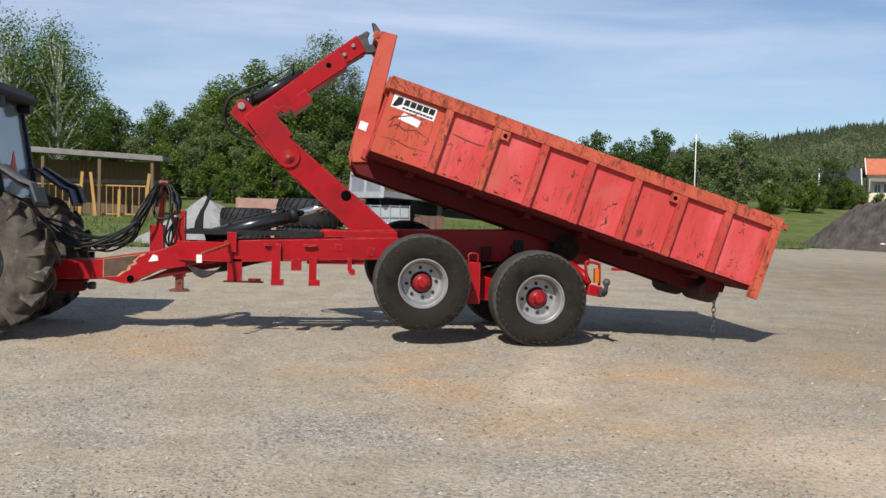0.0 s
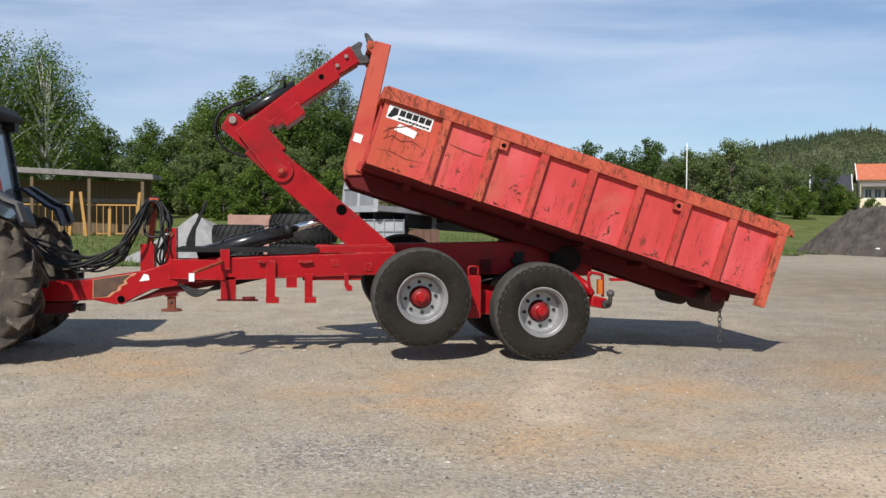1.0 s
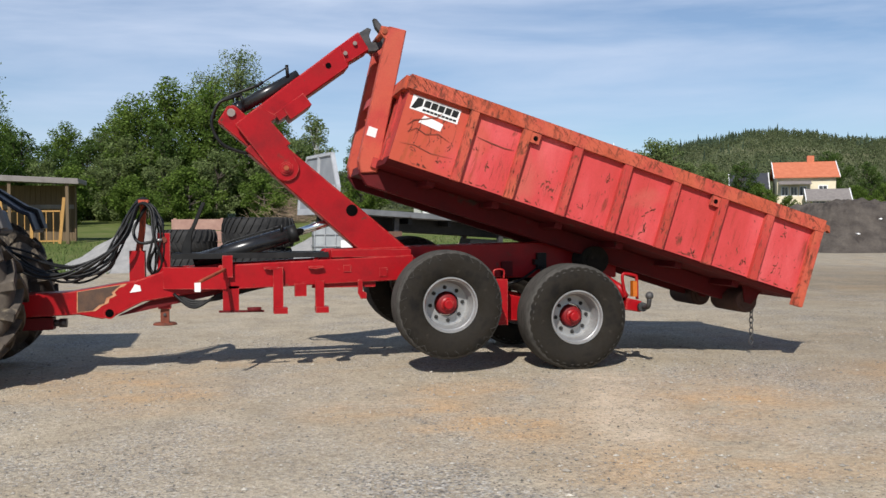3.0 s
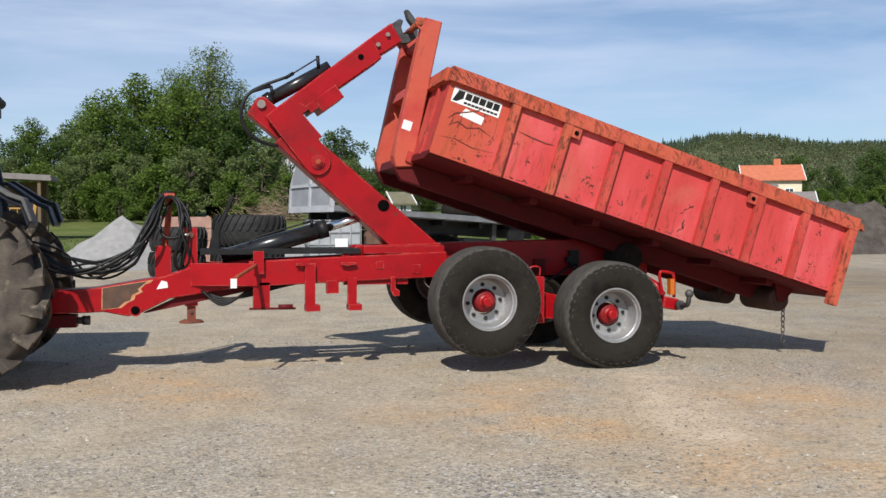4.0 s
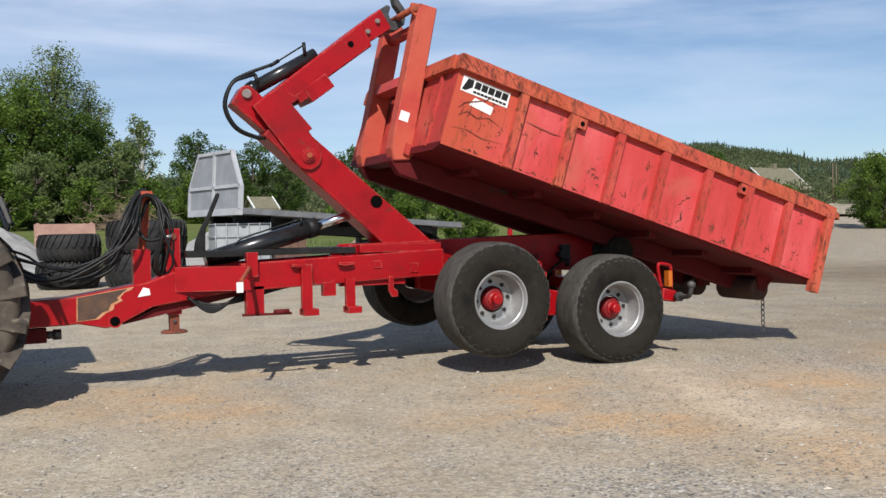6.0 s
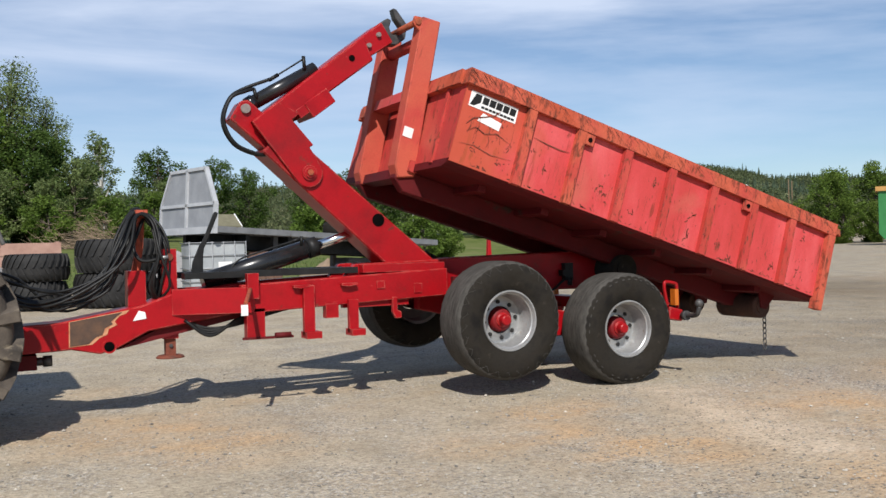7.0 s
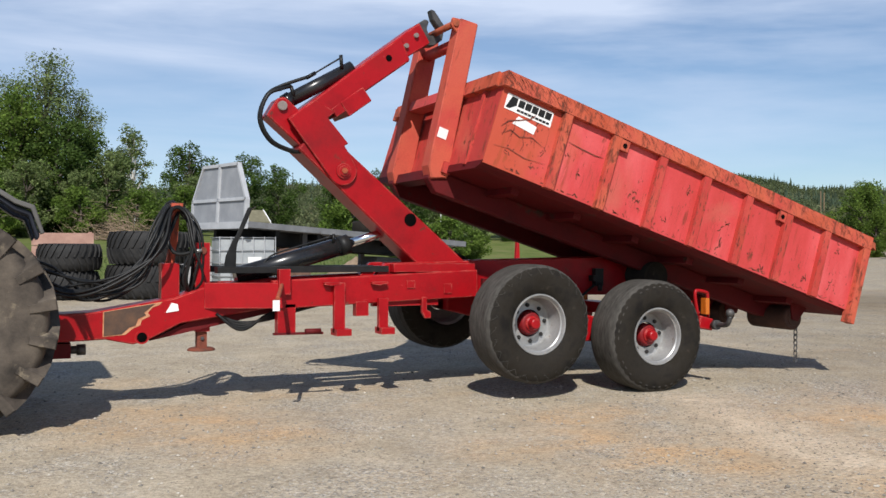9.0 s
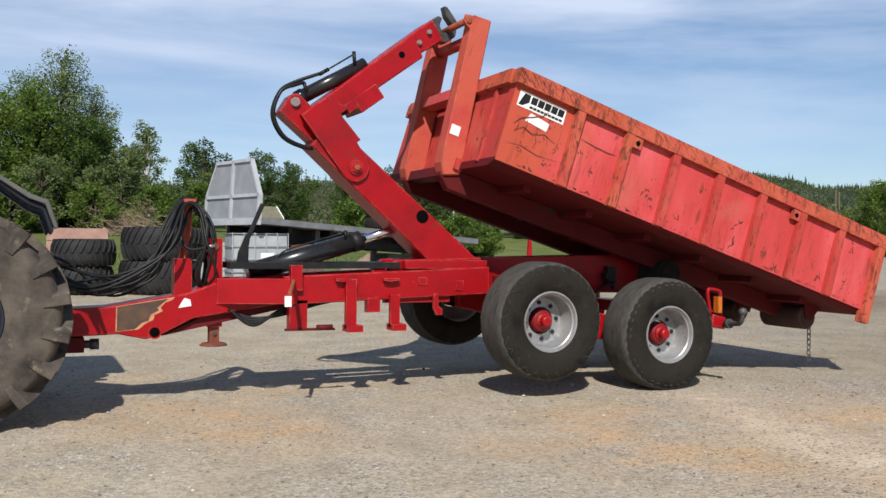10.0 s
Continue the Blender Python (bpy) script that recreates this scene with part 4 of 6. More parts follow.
    bm = B(); box(bm, -2.24, -2.16, yn - 0.012, yn + 0.004, 0.985, 1.055); part("lug_plate", bm, RED, t, bevel=0.004)
    bm = B(); box(bm, -1.86, -1.78, yn - 0.012, yn + 0.004, 0.93, 1.02); part("lug_plate", bm, RED, t, bevel=0.004)
    # hydraulic hoses under the drawbar
    for k in range(4):
        bm = B(); tube(bm, smooth_line([(-3.95, CY - 0.1 - 0.03 * k, 0.78), (-3.75, CY - 0.16 - 0.03 * k, 0.70 - 0.02 * k), (-3.5, CY - 0.2, 0.72 + 0.015 * k), (-3.2, CY - 0.2, 0.80 + 0.02 * k), (-2.9, CY - 0.18, 0.86)], 6), 0.014)
        part("hose", bm, HOSE, t)
    # hose bundle from the tractor over the mast
    rnd = random.Random(4)
    for k in range(14):
        d = 0.024 * (k - 6.5)
        j = lambda s: rnd.uniform(-s, s)
        bm = B(); tube(bm, smooth_line([(-5.60 + j(.05), CY - 0.25 + d, 1.34 + j(.06)), (-5.30 + j(.06), CY - 0.2 + d, 1.09 + j(.10)), (-4.95 + j(.06), CY - 0.12 + d, 0.99 + j(.09)), (-4.64 + j(.06), CY - 0.1 + d, 1.12 + j(.10)), (-4.43 + j(.06), CY - 0.06 + d, 1.45 + j(.09)), (-4.30 + j(.02), CY + 0.1 + d * 0.8, 1.685 + 0.006 * k), (-4.17 + j(.02), CY + 0.1 + d * .8, 1.66 + j(.03)), (-4.10 + j(.05), CY + d, 1.42 + j(.08)), (-4.13 + j(.08), CY + d, 1.1), (-4.15, CY + d * 0.5, 0.95)], 6), 0.0115)
        part("hose", bm, HOSE, t, "black hydraulic hose")
    bm = B(); tube(bm, smooth_line([(-4.22, CY + 0.10, 1.69), (-4.29, CY + 0.0, 1.55), (-4.34, CY - 0.06, 1.41), (-4.27, CY - 0.10, 1.30), (-4.07, CY - 0.09, 1.33)], 6), 0.016)
    part("hose", bm, HOSE, t)
    bm = B(); cyl(bm, (-4.12, CY - 0.09, 1.322), (-4.06, CY - 0.09, 1.332), 0.018, seg=10)
    part("hose_fitting", bm, RIM, t)
    bm = B(); box(bm, -0.10, 0.0, yn + 0.06, yn + 0.125, 0.97, 1.15); box(bm, -0.14, -0.08, yn + 0.04, yn + 0.125, 1.02, 1.08); cyl(bm, (-0.05, yn + 0.05, 0.92), (-0.05, yn + 0.05, 1.0), 0.025, seg=10); part("valve_box", bm, HOSE, t, "black valve box", 0.008)
    bm = B(); tube(bm, smooth_line([(-0.1, yn + 0.08, 0.98), (-0.3, yn + 0.05, 0.86), (-0.5, yn + 0.04, 0.80), (-0.62, 0.5, 0.72)], 6), 0.014); part("hose", bm, HOSE, t)
    # tail end
    bm = B(); box(bm, 0.36, 0.56, yn - 0.35, yf + 0.35, 0.64, 0.76); part("rear_beam", bm, RED, t, bevel=0.01)
    # tyre black on the roller puts the container's shade into its colour
    bm = B(); cyl(bm, (0.47, yn - 0.20, 1.07), (0.47, yf + 0.20, 1.07), 0.150, seg=32)
    roll = part("rear_roller", bm, TYRE, t, "dark tipping roller, blackened for shade", 0.012)
    bm = B(); cyl(bm, (0.47, yn - 0.212, 1.07), (0.47, yn - 0.198, 1.07), 0.105, seg=28)
    part("roller_cap", bm, TYRE, roll)
    bm = B(); prism(bm, [(0.20, 0.90), (0.42, 0.90), (0.66, 0.76), (0.64, 0.60), (0.45, 0.62)], yn + 0.02, yn + 0.08); part("rear_arm", bm, RED, t, bevel=0.006)
    for y, s in ((0.02, 1), (2 * CY - 0.02, -1)):
        # side beam, lamp bracket with its loop guard
        bm = B(); tube(bm, [Vector((0.45, y + s * 0.30, 0.90)), Vector((0.56, y + s * 0.12, 0.80)), Vector((0.60, y + s * 0.06, 0.70))], 0.045, 10); part("lamp_arm", bm, RED, t)
        bm = B(); prism(bm, [(0.575, 0.575), (0.755, 0.545), (0.765, 0.66), (0.60, 0.70)], min(y, y + s * 0.13), max(y, y + s * 0.13)); lp = part("lamp_bracket", bm, RED, t, bevel=0.01)
        ya = min(y + s * 0.02, y + s * 0.06)
        bm = B(); tube(bm, smooth_line([(0.60, ya + 0.02, 0.69), (0.565, ya + 0.02, 0.86), (0.565, ya + 0.02, 0.935), (0.60, ya + 0.02, 0.945), (0.70, ya + 0.02, 0.925), (0.72, ya + 0.02, 0.89), (0.725, ya + 0.02, 0.68)], 4), 0.017, 8); part("lamp_guard", bm, RED, lp)
        bm = B(); box(bm, 0.662, 0.708, ya - 0.02, ya + 0.05, 0.71, 0.87); part("side_lamp", bm, AMBER, lp, "amber side lamp", 0.012)
    # tow ball sticking out sideways
    bm = B(); tube(bm, smooth_line([(0.74, 0.06, 0.605), (0.735, -0.08, 0.61), (0.72, -0.20, 0.62), (0.705, -0.255, 0.65), (0.704, -0.275, 0.71)], 5), 0.024, 10)
    bmesh.ops.create_uvsphere(bm, u_segments=14, v_segments=10, radius=0.042, matrix=Matrix.Translation((0.704, -0.275, 0.74)))
    cyl(bm, (0.735, -0.02, 0.607), (0.735, -0.07, 0.609), 0.048, seg=12)
    part("tow_ball", bm, STEEL, t)
    # ---- the hook arm ----
    a0, a1 = CY - 0.17, CY + 0.17
    fixed = set(t.children)
    bm = B(); prism(bm, [(-1.47, 1.18), (-1.97, 1.18), (-3.13, 2.39), (-2.91, 2.60), (-1.73, 1.44)], a0, a1)
    low = part("lower_arm", bm, RED, t, "red box-section lower arm", 0.012)
    bm = B(); cyl(bm, (-2.08, a0 - 0.004, 1.68), (-2.08, a0 + 0.004, 1.68), 0.062); part("arm_hole", bm, HOLE_SHADE, low)
    bm = B(); prism(bm, [(-3.38, 2.70), (-3.27, 2.855), (-3.20, 2.865), (-3.15, 2.82), (-2.85, 2.50), (-2.97, 2.30)], CY - 0.11, CY + 0.11)
    part("cylinder_ear", bm, RED, low, bevel=0.01)
    bm = B(); cyl(bm, (-3.235, CY - 0.14, 2.785), (-3.235, CY + 0.14, 2.785), 0.042, seg=20); part("ear_pin", bm, PIN, low)
    arc = [(-2.73 + 0.135 * math.cos(a), 2.17 + 0.135 * math.sin(a)) for a in [radians(d) for d in range(215, 390, 20)]]
    for y in (a0 - 0.035, a1 + 0.005):
        bm = B(); prism(bm, arc + [(-2.66, 2.33), (-2.70, 2.40), (-2.66, 2.42), (-2.84, 2.66), (-2.76, 2.710), (-2.95, 2.825), (-3.208, 2.655)], y, y + 0.03)
        part("elbow_plate", bm, RED, t, bevel=0.006)
    bm = B(); cyl(bm, (-2.73, a0 - 0.075, 2.17), (-2.73, a1 + 0.075, 2.17), 0.045, seg=24); cyl(bm, (-2.73, a0 - 0.055, 2.17), (-2.73, a0 - 0.03, 2.17), 0.068, seg=28)
    pin = part("pivot_pin", bm, RED, t, bevel=0.006)
    bm = B(); cyl(bm, (-2.73, a0 - 0.088, 2.17), (-2.73, a0 - 0.074, 2.17), 0.030, seg=6); part("pin_bolt", bm, SKIP_RUST, pin)
    bm = B(); prism(bm, [(-3.21, 2.66), (-2.84, 2.66), (-1.98, 3.19), (-2.06, 3.42)], a0 - 0.03, a1 + 0.03)
    boom = part("boom", bm, RED, t, "red box-section boom", 0.012)
    bm = B(); prism(bm, [(-2.716, 2.795), (-2.637, 2.667), (-2.407, 2.809), (-2.486, 2.937)], a0 - 0.05, a1 + 0.05); part("wear_pad", bm, RED, boom, bevel=0.006)
    bm = B(); prism(bm, [(-2.80, 2.74), (-2.755, 2.665), (-2.63, 2.74), (-2.676, 2.815)], a0 - 0.04, a1 + 0.04); part("pad_bracket", bm, RED, boom, bevel=0.004)
    bm = B(); prism(bm, [(-2.12, 3.16), (-1.75, 3.36), (-1.85, 3.555), (-2.20, 3.33)], a0 - 0.01, a1 + 0.01)
    tip = part("boom_tip", bm, RED, t, bevel=0.01)
    for x, z in ((-2.01, 3.33), (-1.90, 3.43)):
        bm = B(); cyl(bm, (x, a0 - 0.04, z), (x, a1 + 0.04, z), 0.022, seg=12); part("boom_bolt", bm, PIN, tip)
    bm = B(); cyl(bm, (-2.20, a0 - 0.036, 3.21), (-2.20, a0 - 0.028, 3.21), 0.03, seg=16); part("boom_hole", bm, HOLE_SHADE, boom)
    bm = B(); prism(bm, [(-1.87, 3.54), (-1.77, 3.36), (-1.66, 3.36), (-1.56, 3.42), (-1.54, 3.50), (-1.60, 3.52), (-1.63, 3.46), (-1.70, 3.46), (-1.72, 3.53), (-1.69, 3.60), (-1.73, 3.62)], CY - 0.06, CY + 0.06)
    hook = part("hook", bm, STEEL, t, "dark steel lifting hook", 0.008)
    bm = B(); prism(bm, [(-1.66, 3.72), (-1.62, 3.71), (-1.50, 3.53), (-1.56, 3.50), (-1.64, 3.62)], CY - 0.05, CY + 0.05); part("hook_latch", bm, STEEL, hook, bevel=0.008)
    # cylinders
    bm = B(); cyl(bm, (-3.17, CY, 2.83), (-2.50, CY, 3.150), 0.066, seg=28); cyl(bm, (-3.18, CY, 2.825), (-3.12, CY, 2.86), 0.073, seg=28); bc = part("boom_cylinder", bm, GLOSS_BLACK, t, "glossy black hydraulic cylinder")
    bm = B(); cyl(bm, (-3.235, CY - 0.07, 2.785), (-3.235, CY + 0.07, 2.785), 0.07, seg=20); part("cylinder_eye", bm, GLOSS_BLACK, bc)
    bm = B(); tube(bm, smooth_line([(-2.94, CY - 0.05, 3.06), (-2.64, CY - 0.05, 3.225), (-2.61, CY - 0.05, 3.24)], 5), 0.008); part("pressure_pipe", bm, HOSE, bc)
    for fa, fb in (((-2.62, 3.13), (-2.62, 3.26)), ((-2.97, 3.045), (-2.88, 3.093)), ((-3.10, 2.87), (-3.12, 2.97))):
        bm = B(); cyl(bm, (fa[0], CY - 0.05, fa[1]), (fb[0], CY - 0.05, fb[1]), 0.018, seg=8); part("pipe_fitting", bm, HOSE, bc)
    for k in (0, 1):
        bm = B(); tube(bm, smooth_line([((-2.94, CY - 0.05, 3.06) if k else (-3.12, CY - 0.05, 2.97)), (-3.22, CY - 0.10 + 0.06 * k, 2.94 + 0.03 * k), (-3.36, CY - 0.12 + 0.06 * k, 2.88), (-3.44, CY - 0.12 + 0.06 * k, 2.68), (-3.36, CY - 0.12 + 0.06 * k, 2.48), (-3.18, CY - 0.12 + 0.06 * k, 2.38), (-3.05, CY - 0.1, 2.36)], 6), 0.016); part("hose", bm, HOSE, t)
    # the arm as raised: turned about its foot
    foot = Vector((-1.38, CY, 1.15))
    raised = Matrix.Translation(foot) @ Matrix.Rotation(-ARM_TURN, 4, "Y") @ Matrix.Translation(-foot)
    for o in t.children:
        if o not in fixed:
            o.matrix_basis = raised @ o.matrix_basis
    for y in (CY,):
        p0, p1, p2 = Vector((-3.75, y, 1.09)), Vector((-2.70, y, 1.425)), Vector((-2.20, y, 1.60))
        bm = B(); cyl(bm, p0, p1, 0.088, seg=32); lift = part("lift_cylinder", bm, GLOSS_BLACK, t, "black main lift cylinder")
        bm = B(); cyl(bm, p1 - (p1 - p0) * 0.02, p2, 0.042, seg=20); part("piston_rod", bm, CHROME, lift, "chromed piston rod")
        bm = B(); cyl(bm, p1 - (p1 - p0).normalized() * 0.09, p1 + (p1 - p0).normalized() * 0.006, 0.094, seg=32); part("gland_ring", bm, BLACK, lift)
        bm = B(); tube(bm, smooth_line([(-3.55, y - 0.06, 1.15), (-3.45, y - 0.06, 1.29), (-3.2, y - 0.06, 1.385), (-2.86, y - 0.06, 1.495)], 5), 0.008); part("pressure_pipe", bm, HOSE, lift)
        bm = B(); cyl(bm, (-2.86, y - 0.06, 1.43), (-2.86, y - 0.06, 1.515), 0.016, seg=8); part("pipe_fitting", bm, HOSE, lift)
        bm = B(); cyl(bm, (-2.95, y - 0.06, 1.467), (-2.87, y - 0.06, 1.492), 0.014, seg=8); part("pipe_fitting", bm, HOSE, lift)
        was, now = p2 - p0, raised @ p2 - p0
        swing = math.atan2(now.z, now.x) - math.atan2(was.z, was.x)
        lift.matrix_basis = Matrix.Translation(p0) @ Matrix.Rotation(-swing, 4, "Y") @ Matrix.Translation(-p0)
    return t


build_trailer()

# ---- tractor ----
def tractor_tyre():
    R, rr, w = 0.80, 0.34, 0.52
    h = w / 2
    bm = B()
    lathe(bm, [(rr, -h * 0.8), (rr + 0.05, -h * 0.92), (rr + 0.16, -h), (R - 0.13, -h * 0.97), (R - 0.085, -h * 0.86), (R - 0.066, -h * 0.5), (R - 0.066, h * 0.5), (R - 0.085, h * 0.86), (R - 0.13, h * 0.97), (rr + 0.16, h), (rr + 0.05, h * 0.92), (rr, h * 0.8)], 72)
    n = 17
    for k in range(2 * n):
        side = -1 if k % 2 else 1
        a0 = 2 * math.pi * k / (2 * n)
        # a bar from the shoulder towards the middle, swept back
        pts = []
        for s, dy, da, width in ((0, 1.03, 0.0, 0.085), (1, 0.55, 0.12, 0.066), (2, -0.08, 0.28, 0.055)):
            for rad in (R - 0.09 - (0.05 if s == 0 else 0), R - (0.012 if s == 0 else 0)):
                for e in (-1, 1):
                    a = a0 + da + e * width / R * 0.5
                    pts.append(bm.verts.new((rad * math.cos(a), side * h * dy, rad * math.sin(a))))
        for s in (0, 1):
            p = pts[4 * s:4 * s + 8]
            for f in ((2, 3, 7, 6), (0, 2, 6, 4), (1, 5, 7, 3)):
                bm.faces.new([p[i] for i in f])
        bm.faces.new([pts[i] for i in (0, 1, 3, 2)])
        bm.faces.new([pts[i] for i in (8, 10, 11, 9)])
        # the bar runs down the sidewall
        q = [bm.verts.new((r * math.cos(a0 + e * 0.046), side * h * y, r * math.sin(a0 + e * 0.046))) for r, y in ((R - 0.20, 1.02), (R - 0.02, 1.075)) for e in (-1, 1)]
        q2 = [bm.verts.new((r * math.cos(a0 + e * 0.058), side * h * y, r * math.sin(a0 + e * 0.058))) for r, y in ((R - 0.21, 0.95), (R - 0.02, 0.88)) for e in (-1, 1)]
        bm.faces.new((q[0], q[1], q[3], q[2]))
        bm.faces.new((q[0], q[2], q2[2], q2[0]))
        bm.faces.new((q[1], q2[1], q2[3], q[3]))
        bm.faces.new((q[2], q[3], q2[3], q2[2]))
    bmesh.ops.recalc_face_normals(bm, faces=bm.faces[:])
    return mesh_of("tyre", bm, TRACTOR_TYRE)


def glass_material():
    m = bpy.data.materials.new("cab_glass")
    m.use_nodes = True
    b = m.node_tree.nodes["Principled BSDF"]
    b.inputs["Base Color"].default_value = (0.55, 0.62, 0.66, 1)
    b.inputs["Roughness"].default_value = 0.08
    b.inputs["Transmission Weight"].default_value = 0.75
    b.inputs["IOR"].default_value = 1.45
    return m


def build_tractor():
    t = thing("tractor", (-6.04, CY, 0), "dark blue tractor with dusty ribbed rear tyres, hitched to the trailer", "tractor")
    ty = tractor_tyre()
    bm = B(); lathe(bm, [(0.34, -0.2), (0.33, -0.22), (0.31, -0.1), (0.26, -0.04), (0.12, -0.06), (0.12, -0.14), (0.001, -0.14)], 40)
    rim = mesh_of("rim", bm, BLUE_BLACK)
    bm = B(); cyl(bm, (0, -0.12, 0), (0, 0.3, 0), 0.12, seg=24)
    hubm = mesh_of("wheel", bm, BLUE_BLACK)
    for y, turn in ((0.36 - CY, 0), (CY - 0.36, math.pi)):
        hub = child("wheel", hubm, t, Matrix.Translation((0, y, 0.80)) @ Matrix.Rotation(turn, 4, "Z"))
        child("tyre", ty, hub, None, "dusty tractor tyre with deep lugs")
        child("rim", rim, hub)
    bm = B(); cyl(bm, (0, -0.55, 0.80), (0, 0.55, 0.80), 0.16, seg=20); box(bm, -1.2, 0.18, -0.22, 0.22, 0.55, 1.10)
    part("rear_axle", bm, BLUE_BLACK, t, bevel=0.01)
    bm = B(); box(bm, 0.1, 0.40, -0.16, 0.16, 0.48, 0.62); box(bm, 0.32, 0.46, -0.12, 0.12, 0.44, 0.70)
    part("tow_hitch", bm, STEEL, t, bevel=0.01)
    bm = B(); box(bm, 0.12, 0.30, -0.30, 0.30, 0.95, 1.28)
    part("valve_block", bm, BLACK, t, bevel=0.01)
    # mudguards
    for s in (-1, 1):
        prof = []
        for x, z in ((-0.95, 1.30), (-0.70, 1.66), (-0.2, 1.86), (0.22, 1.86), (0.50, 1.66), (0.60, 1.62), (0.66, 1.44)):
            prof.append((x, z))
        inner = [(x * 0.97, z - 0.035) for x, z in prof[::-1]]
        bm = B(); prism(bm, prof + inner, s * 0.50, s * 0.98)
        part("mudguard", bm, BLUE_BLACK, t, bevel=0.008)
        bm = B(); prism(bm, [(0.20, 1.865), (0.49, 1.67), (0.60, 1.63), (0.665, 1.45), (0.69, 1.46), (0.625, 1.66), (0.51, 1.70), (0.21, 1.895)], s * 0.82, s * 1.02)
        part("mudguard_extension", bm, FENDER_GREY if s < 0 else BLACK, t, "scuffed plastic mudguard edge", 0.006)
    # cab
    for y in (-0.62, 0.56):
        bm = B(); prism(bm, [(0.30, 1.45), (0.40, 1.45), (0.20, 2.62), (0.10, 2.62)], y, y + 0.06)
        part("cab_post", bm, BLUE_BLACK, t, bevel=0.008)
        bm = B(); prism(bm, [(-1.3, 1.3), (-1.2, 1.3), (-1.2, 2.62), (-1.3, 2.62)], y, y + 0.06)
        part("cab_post", bm, BLUE_BLACK, t, bevel=0.008)
        bm = B(); prism(bm, [(-1.2, 1.45), (0.30, 1.45), (0.10, 2.60), (-1.2, 2.60)], y + 0.02, y + 0.03)
        part("side_window", bm, GLASS, t).visible_shadow = False
    bm = B(); prism(bm, [(0.33, 1.50), (0.345, 1.50), (0.165, 2.60), (0.15, 2.60)], -0.56, 0.56)
    part("rear_window", bm, GLASS, t, "tinted rear window").visible_shadow = False
    bm = B(); box(bm, -1.3, 0.36, -0.62, 0.62, 1.20, 1.46)
    part("cab_floor", bm, BLUE_BLACK, t, bevel=0.01)
    bm = B(); prism(bm, [(-1.45, 2.62), (0.32, 2.60), (0.36, 2.66), (0.25, 2.78), (-1.3, 2.86), (-1.45, 2.75)], -0.70, 0.70)
    roof = part("cab_roof", bm, TYRE_BLACK, t, bevel=0.02)
    for y in (-0.55, 0.45):
        bm = B(); box(bm, 0.20, 0.32, y, y + 0.14, 2.50, 2.63)
        part("work_lamp", bm, BLACK, roof, "", 0.015)
    bm = B(); box(bm, -0.7, -0.2, -0.25, 0.25, 1.46, 1.62); box(bm, -0.28, -0.16, -0.24, 0.24, 1.6, 2.2)
    part("driver_seat", bm, BLACK, t, bevel=0.04)
    # slow-vehicle triangle on the window
    bm = B(); prism(bm, [(-0.42, 1.72), (-0.10, 1.72), (-0.26, 2.02)], 0.36, 0.37, "x")
    part("warning_triangle", bm, LAMP_RED, t, "red warning triangle")
    bm = B(); box(bm, -1.9, -1.25, -0.35, 0.35, 0.9, 1.6)
    part("bonnet", bm, BLUE_BLACK, t, bevel=0.03)
    for o in t.children:
        if o.name.startswith(("cab_", "side_window", "rear_window", "warning_triangle", "driver_seat")):
            o.location.x -= 0.16
    return t


GLASS = glass_material()
build_tractor()


# ---- yard clutter ----
def big_tyre(R, w):
    """The smooth carcass of a wide farm tyre, and one tread lug for each half of its width."""
    bm = B()
    h, rr = w / 2, R * 0.52
    lathe(bm, [(rr, -h * 0.75), (rr + 0.05, -h * 0.95), (R * 0.76, -h), (R - 0.12, -h * 0.96), (R - 0.075, -h * 0.82), (R - 0.04, -h * 0.5), (R - 0.032, 0), (R - 0.04, h * 0.5), (R - 0.075, h * 0.82), (R - 0.12, h * 0.96), (R * 0.76, h), (rr + 0.05, h * 0.95), (rr, h * 0.75)], 56)
    lugs = []
    for side in (1, -1):
        lb, prev = B(), None
        for dy, da in ((0.97, 0.0), (0.5, 0.09), (0.02, 0.20)):
            ring = [lb.verts.new((rad * math.cos(da + e * 0.030), side * h * dy, rad * math.sin(da + e * 0.030))) for rad in (R - 0.06 - 0.06 * dy ** 3, R - 0.065 * dy ** 3) for e in (-1, 1)]
            if prev:
                for f in ((0, 1), (1, 3), (3, 2), (2, 0)):
                    lb.faces.new((prev[f[0]], prev[f[1]], ring[f[1]], ring[f[0]]))
            else:
                lb.faces.new((ring[0], ring[1], ring[3], ring[2]))
            prev = ring
        lb.faces.new((prev[0], prev[2], prev[3], prev[1]))
        bmesh.ops.recalc_face_normals(lb, faces=lb.faces[:])
        lugs.append(mesh_of("lug", lb, TYRE_BLACK))
    return mesh_of("tyre", bm, TYRE_BLACK), lugs


flat = Matrix.Rotation(math.pi / 2, 4, "X")
for x, R_, n, zs, w in ((-4.42, 0.68, 26, (0.22, 0.815), 0.59), (-2.76, 0.90, 30, (0.20, 0.945), 0.74)):
    carcass, lugs = big_tyre(R_, w)
    for i, z in enumerate(zs):
        ob = new("stacked_tyre", carcass)
        ob.matrix_basis = Matrix.Translation((x + 0.04 * i, 14.6 - 0.05 * i, z + w / 2)) @ Matrix.Rotation(0.4 * i, 4, "Z") @ flat
        tagged(ob, "wide black farm tyre lying flat in a stack", "tyre", "stacked farm tyres")
        for k in range(2 * n):
            child("lug", lugs[k % 2], ob, Matrix.Rotation(-math.pi * k / n, 4, "Y"))


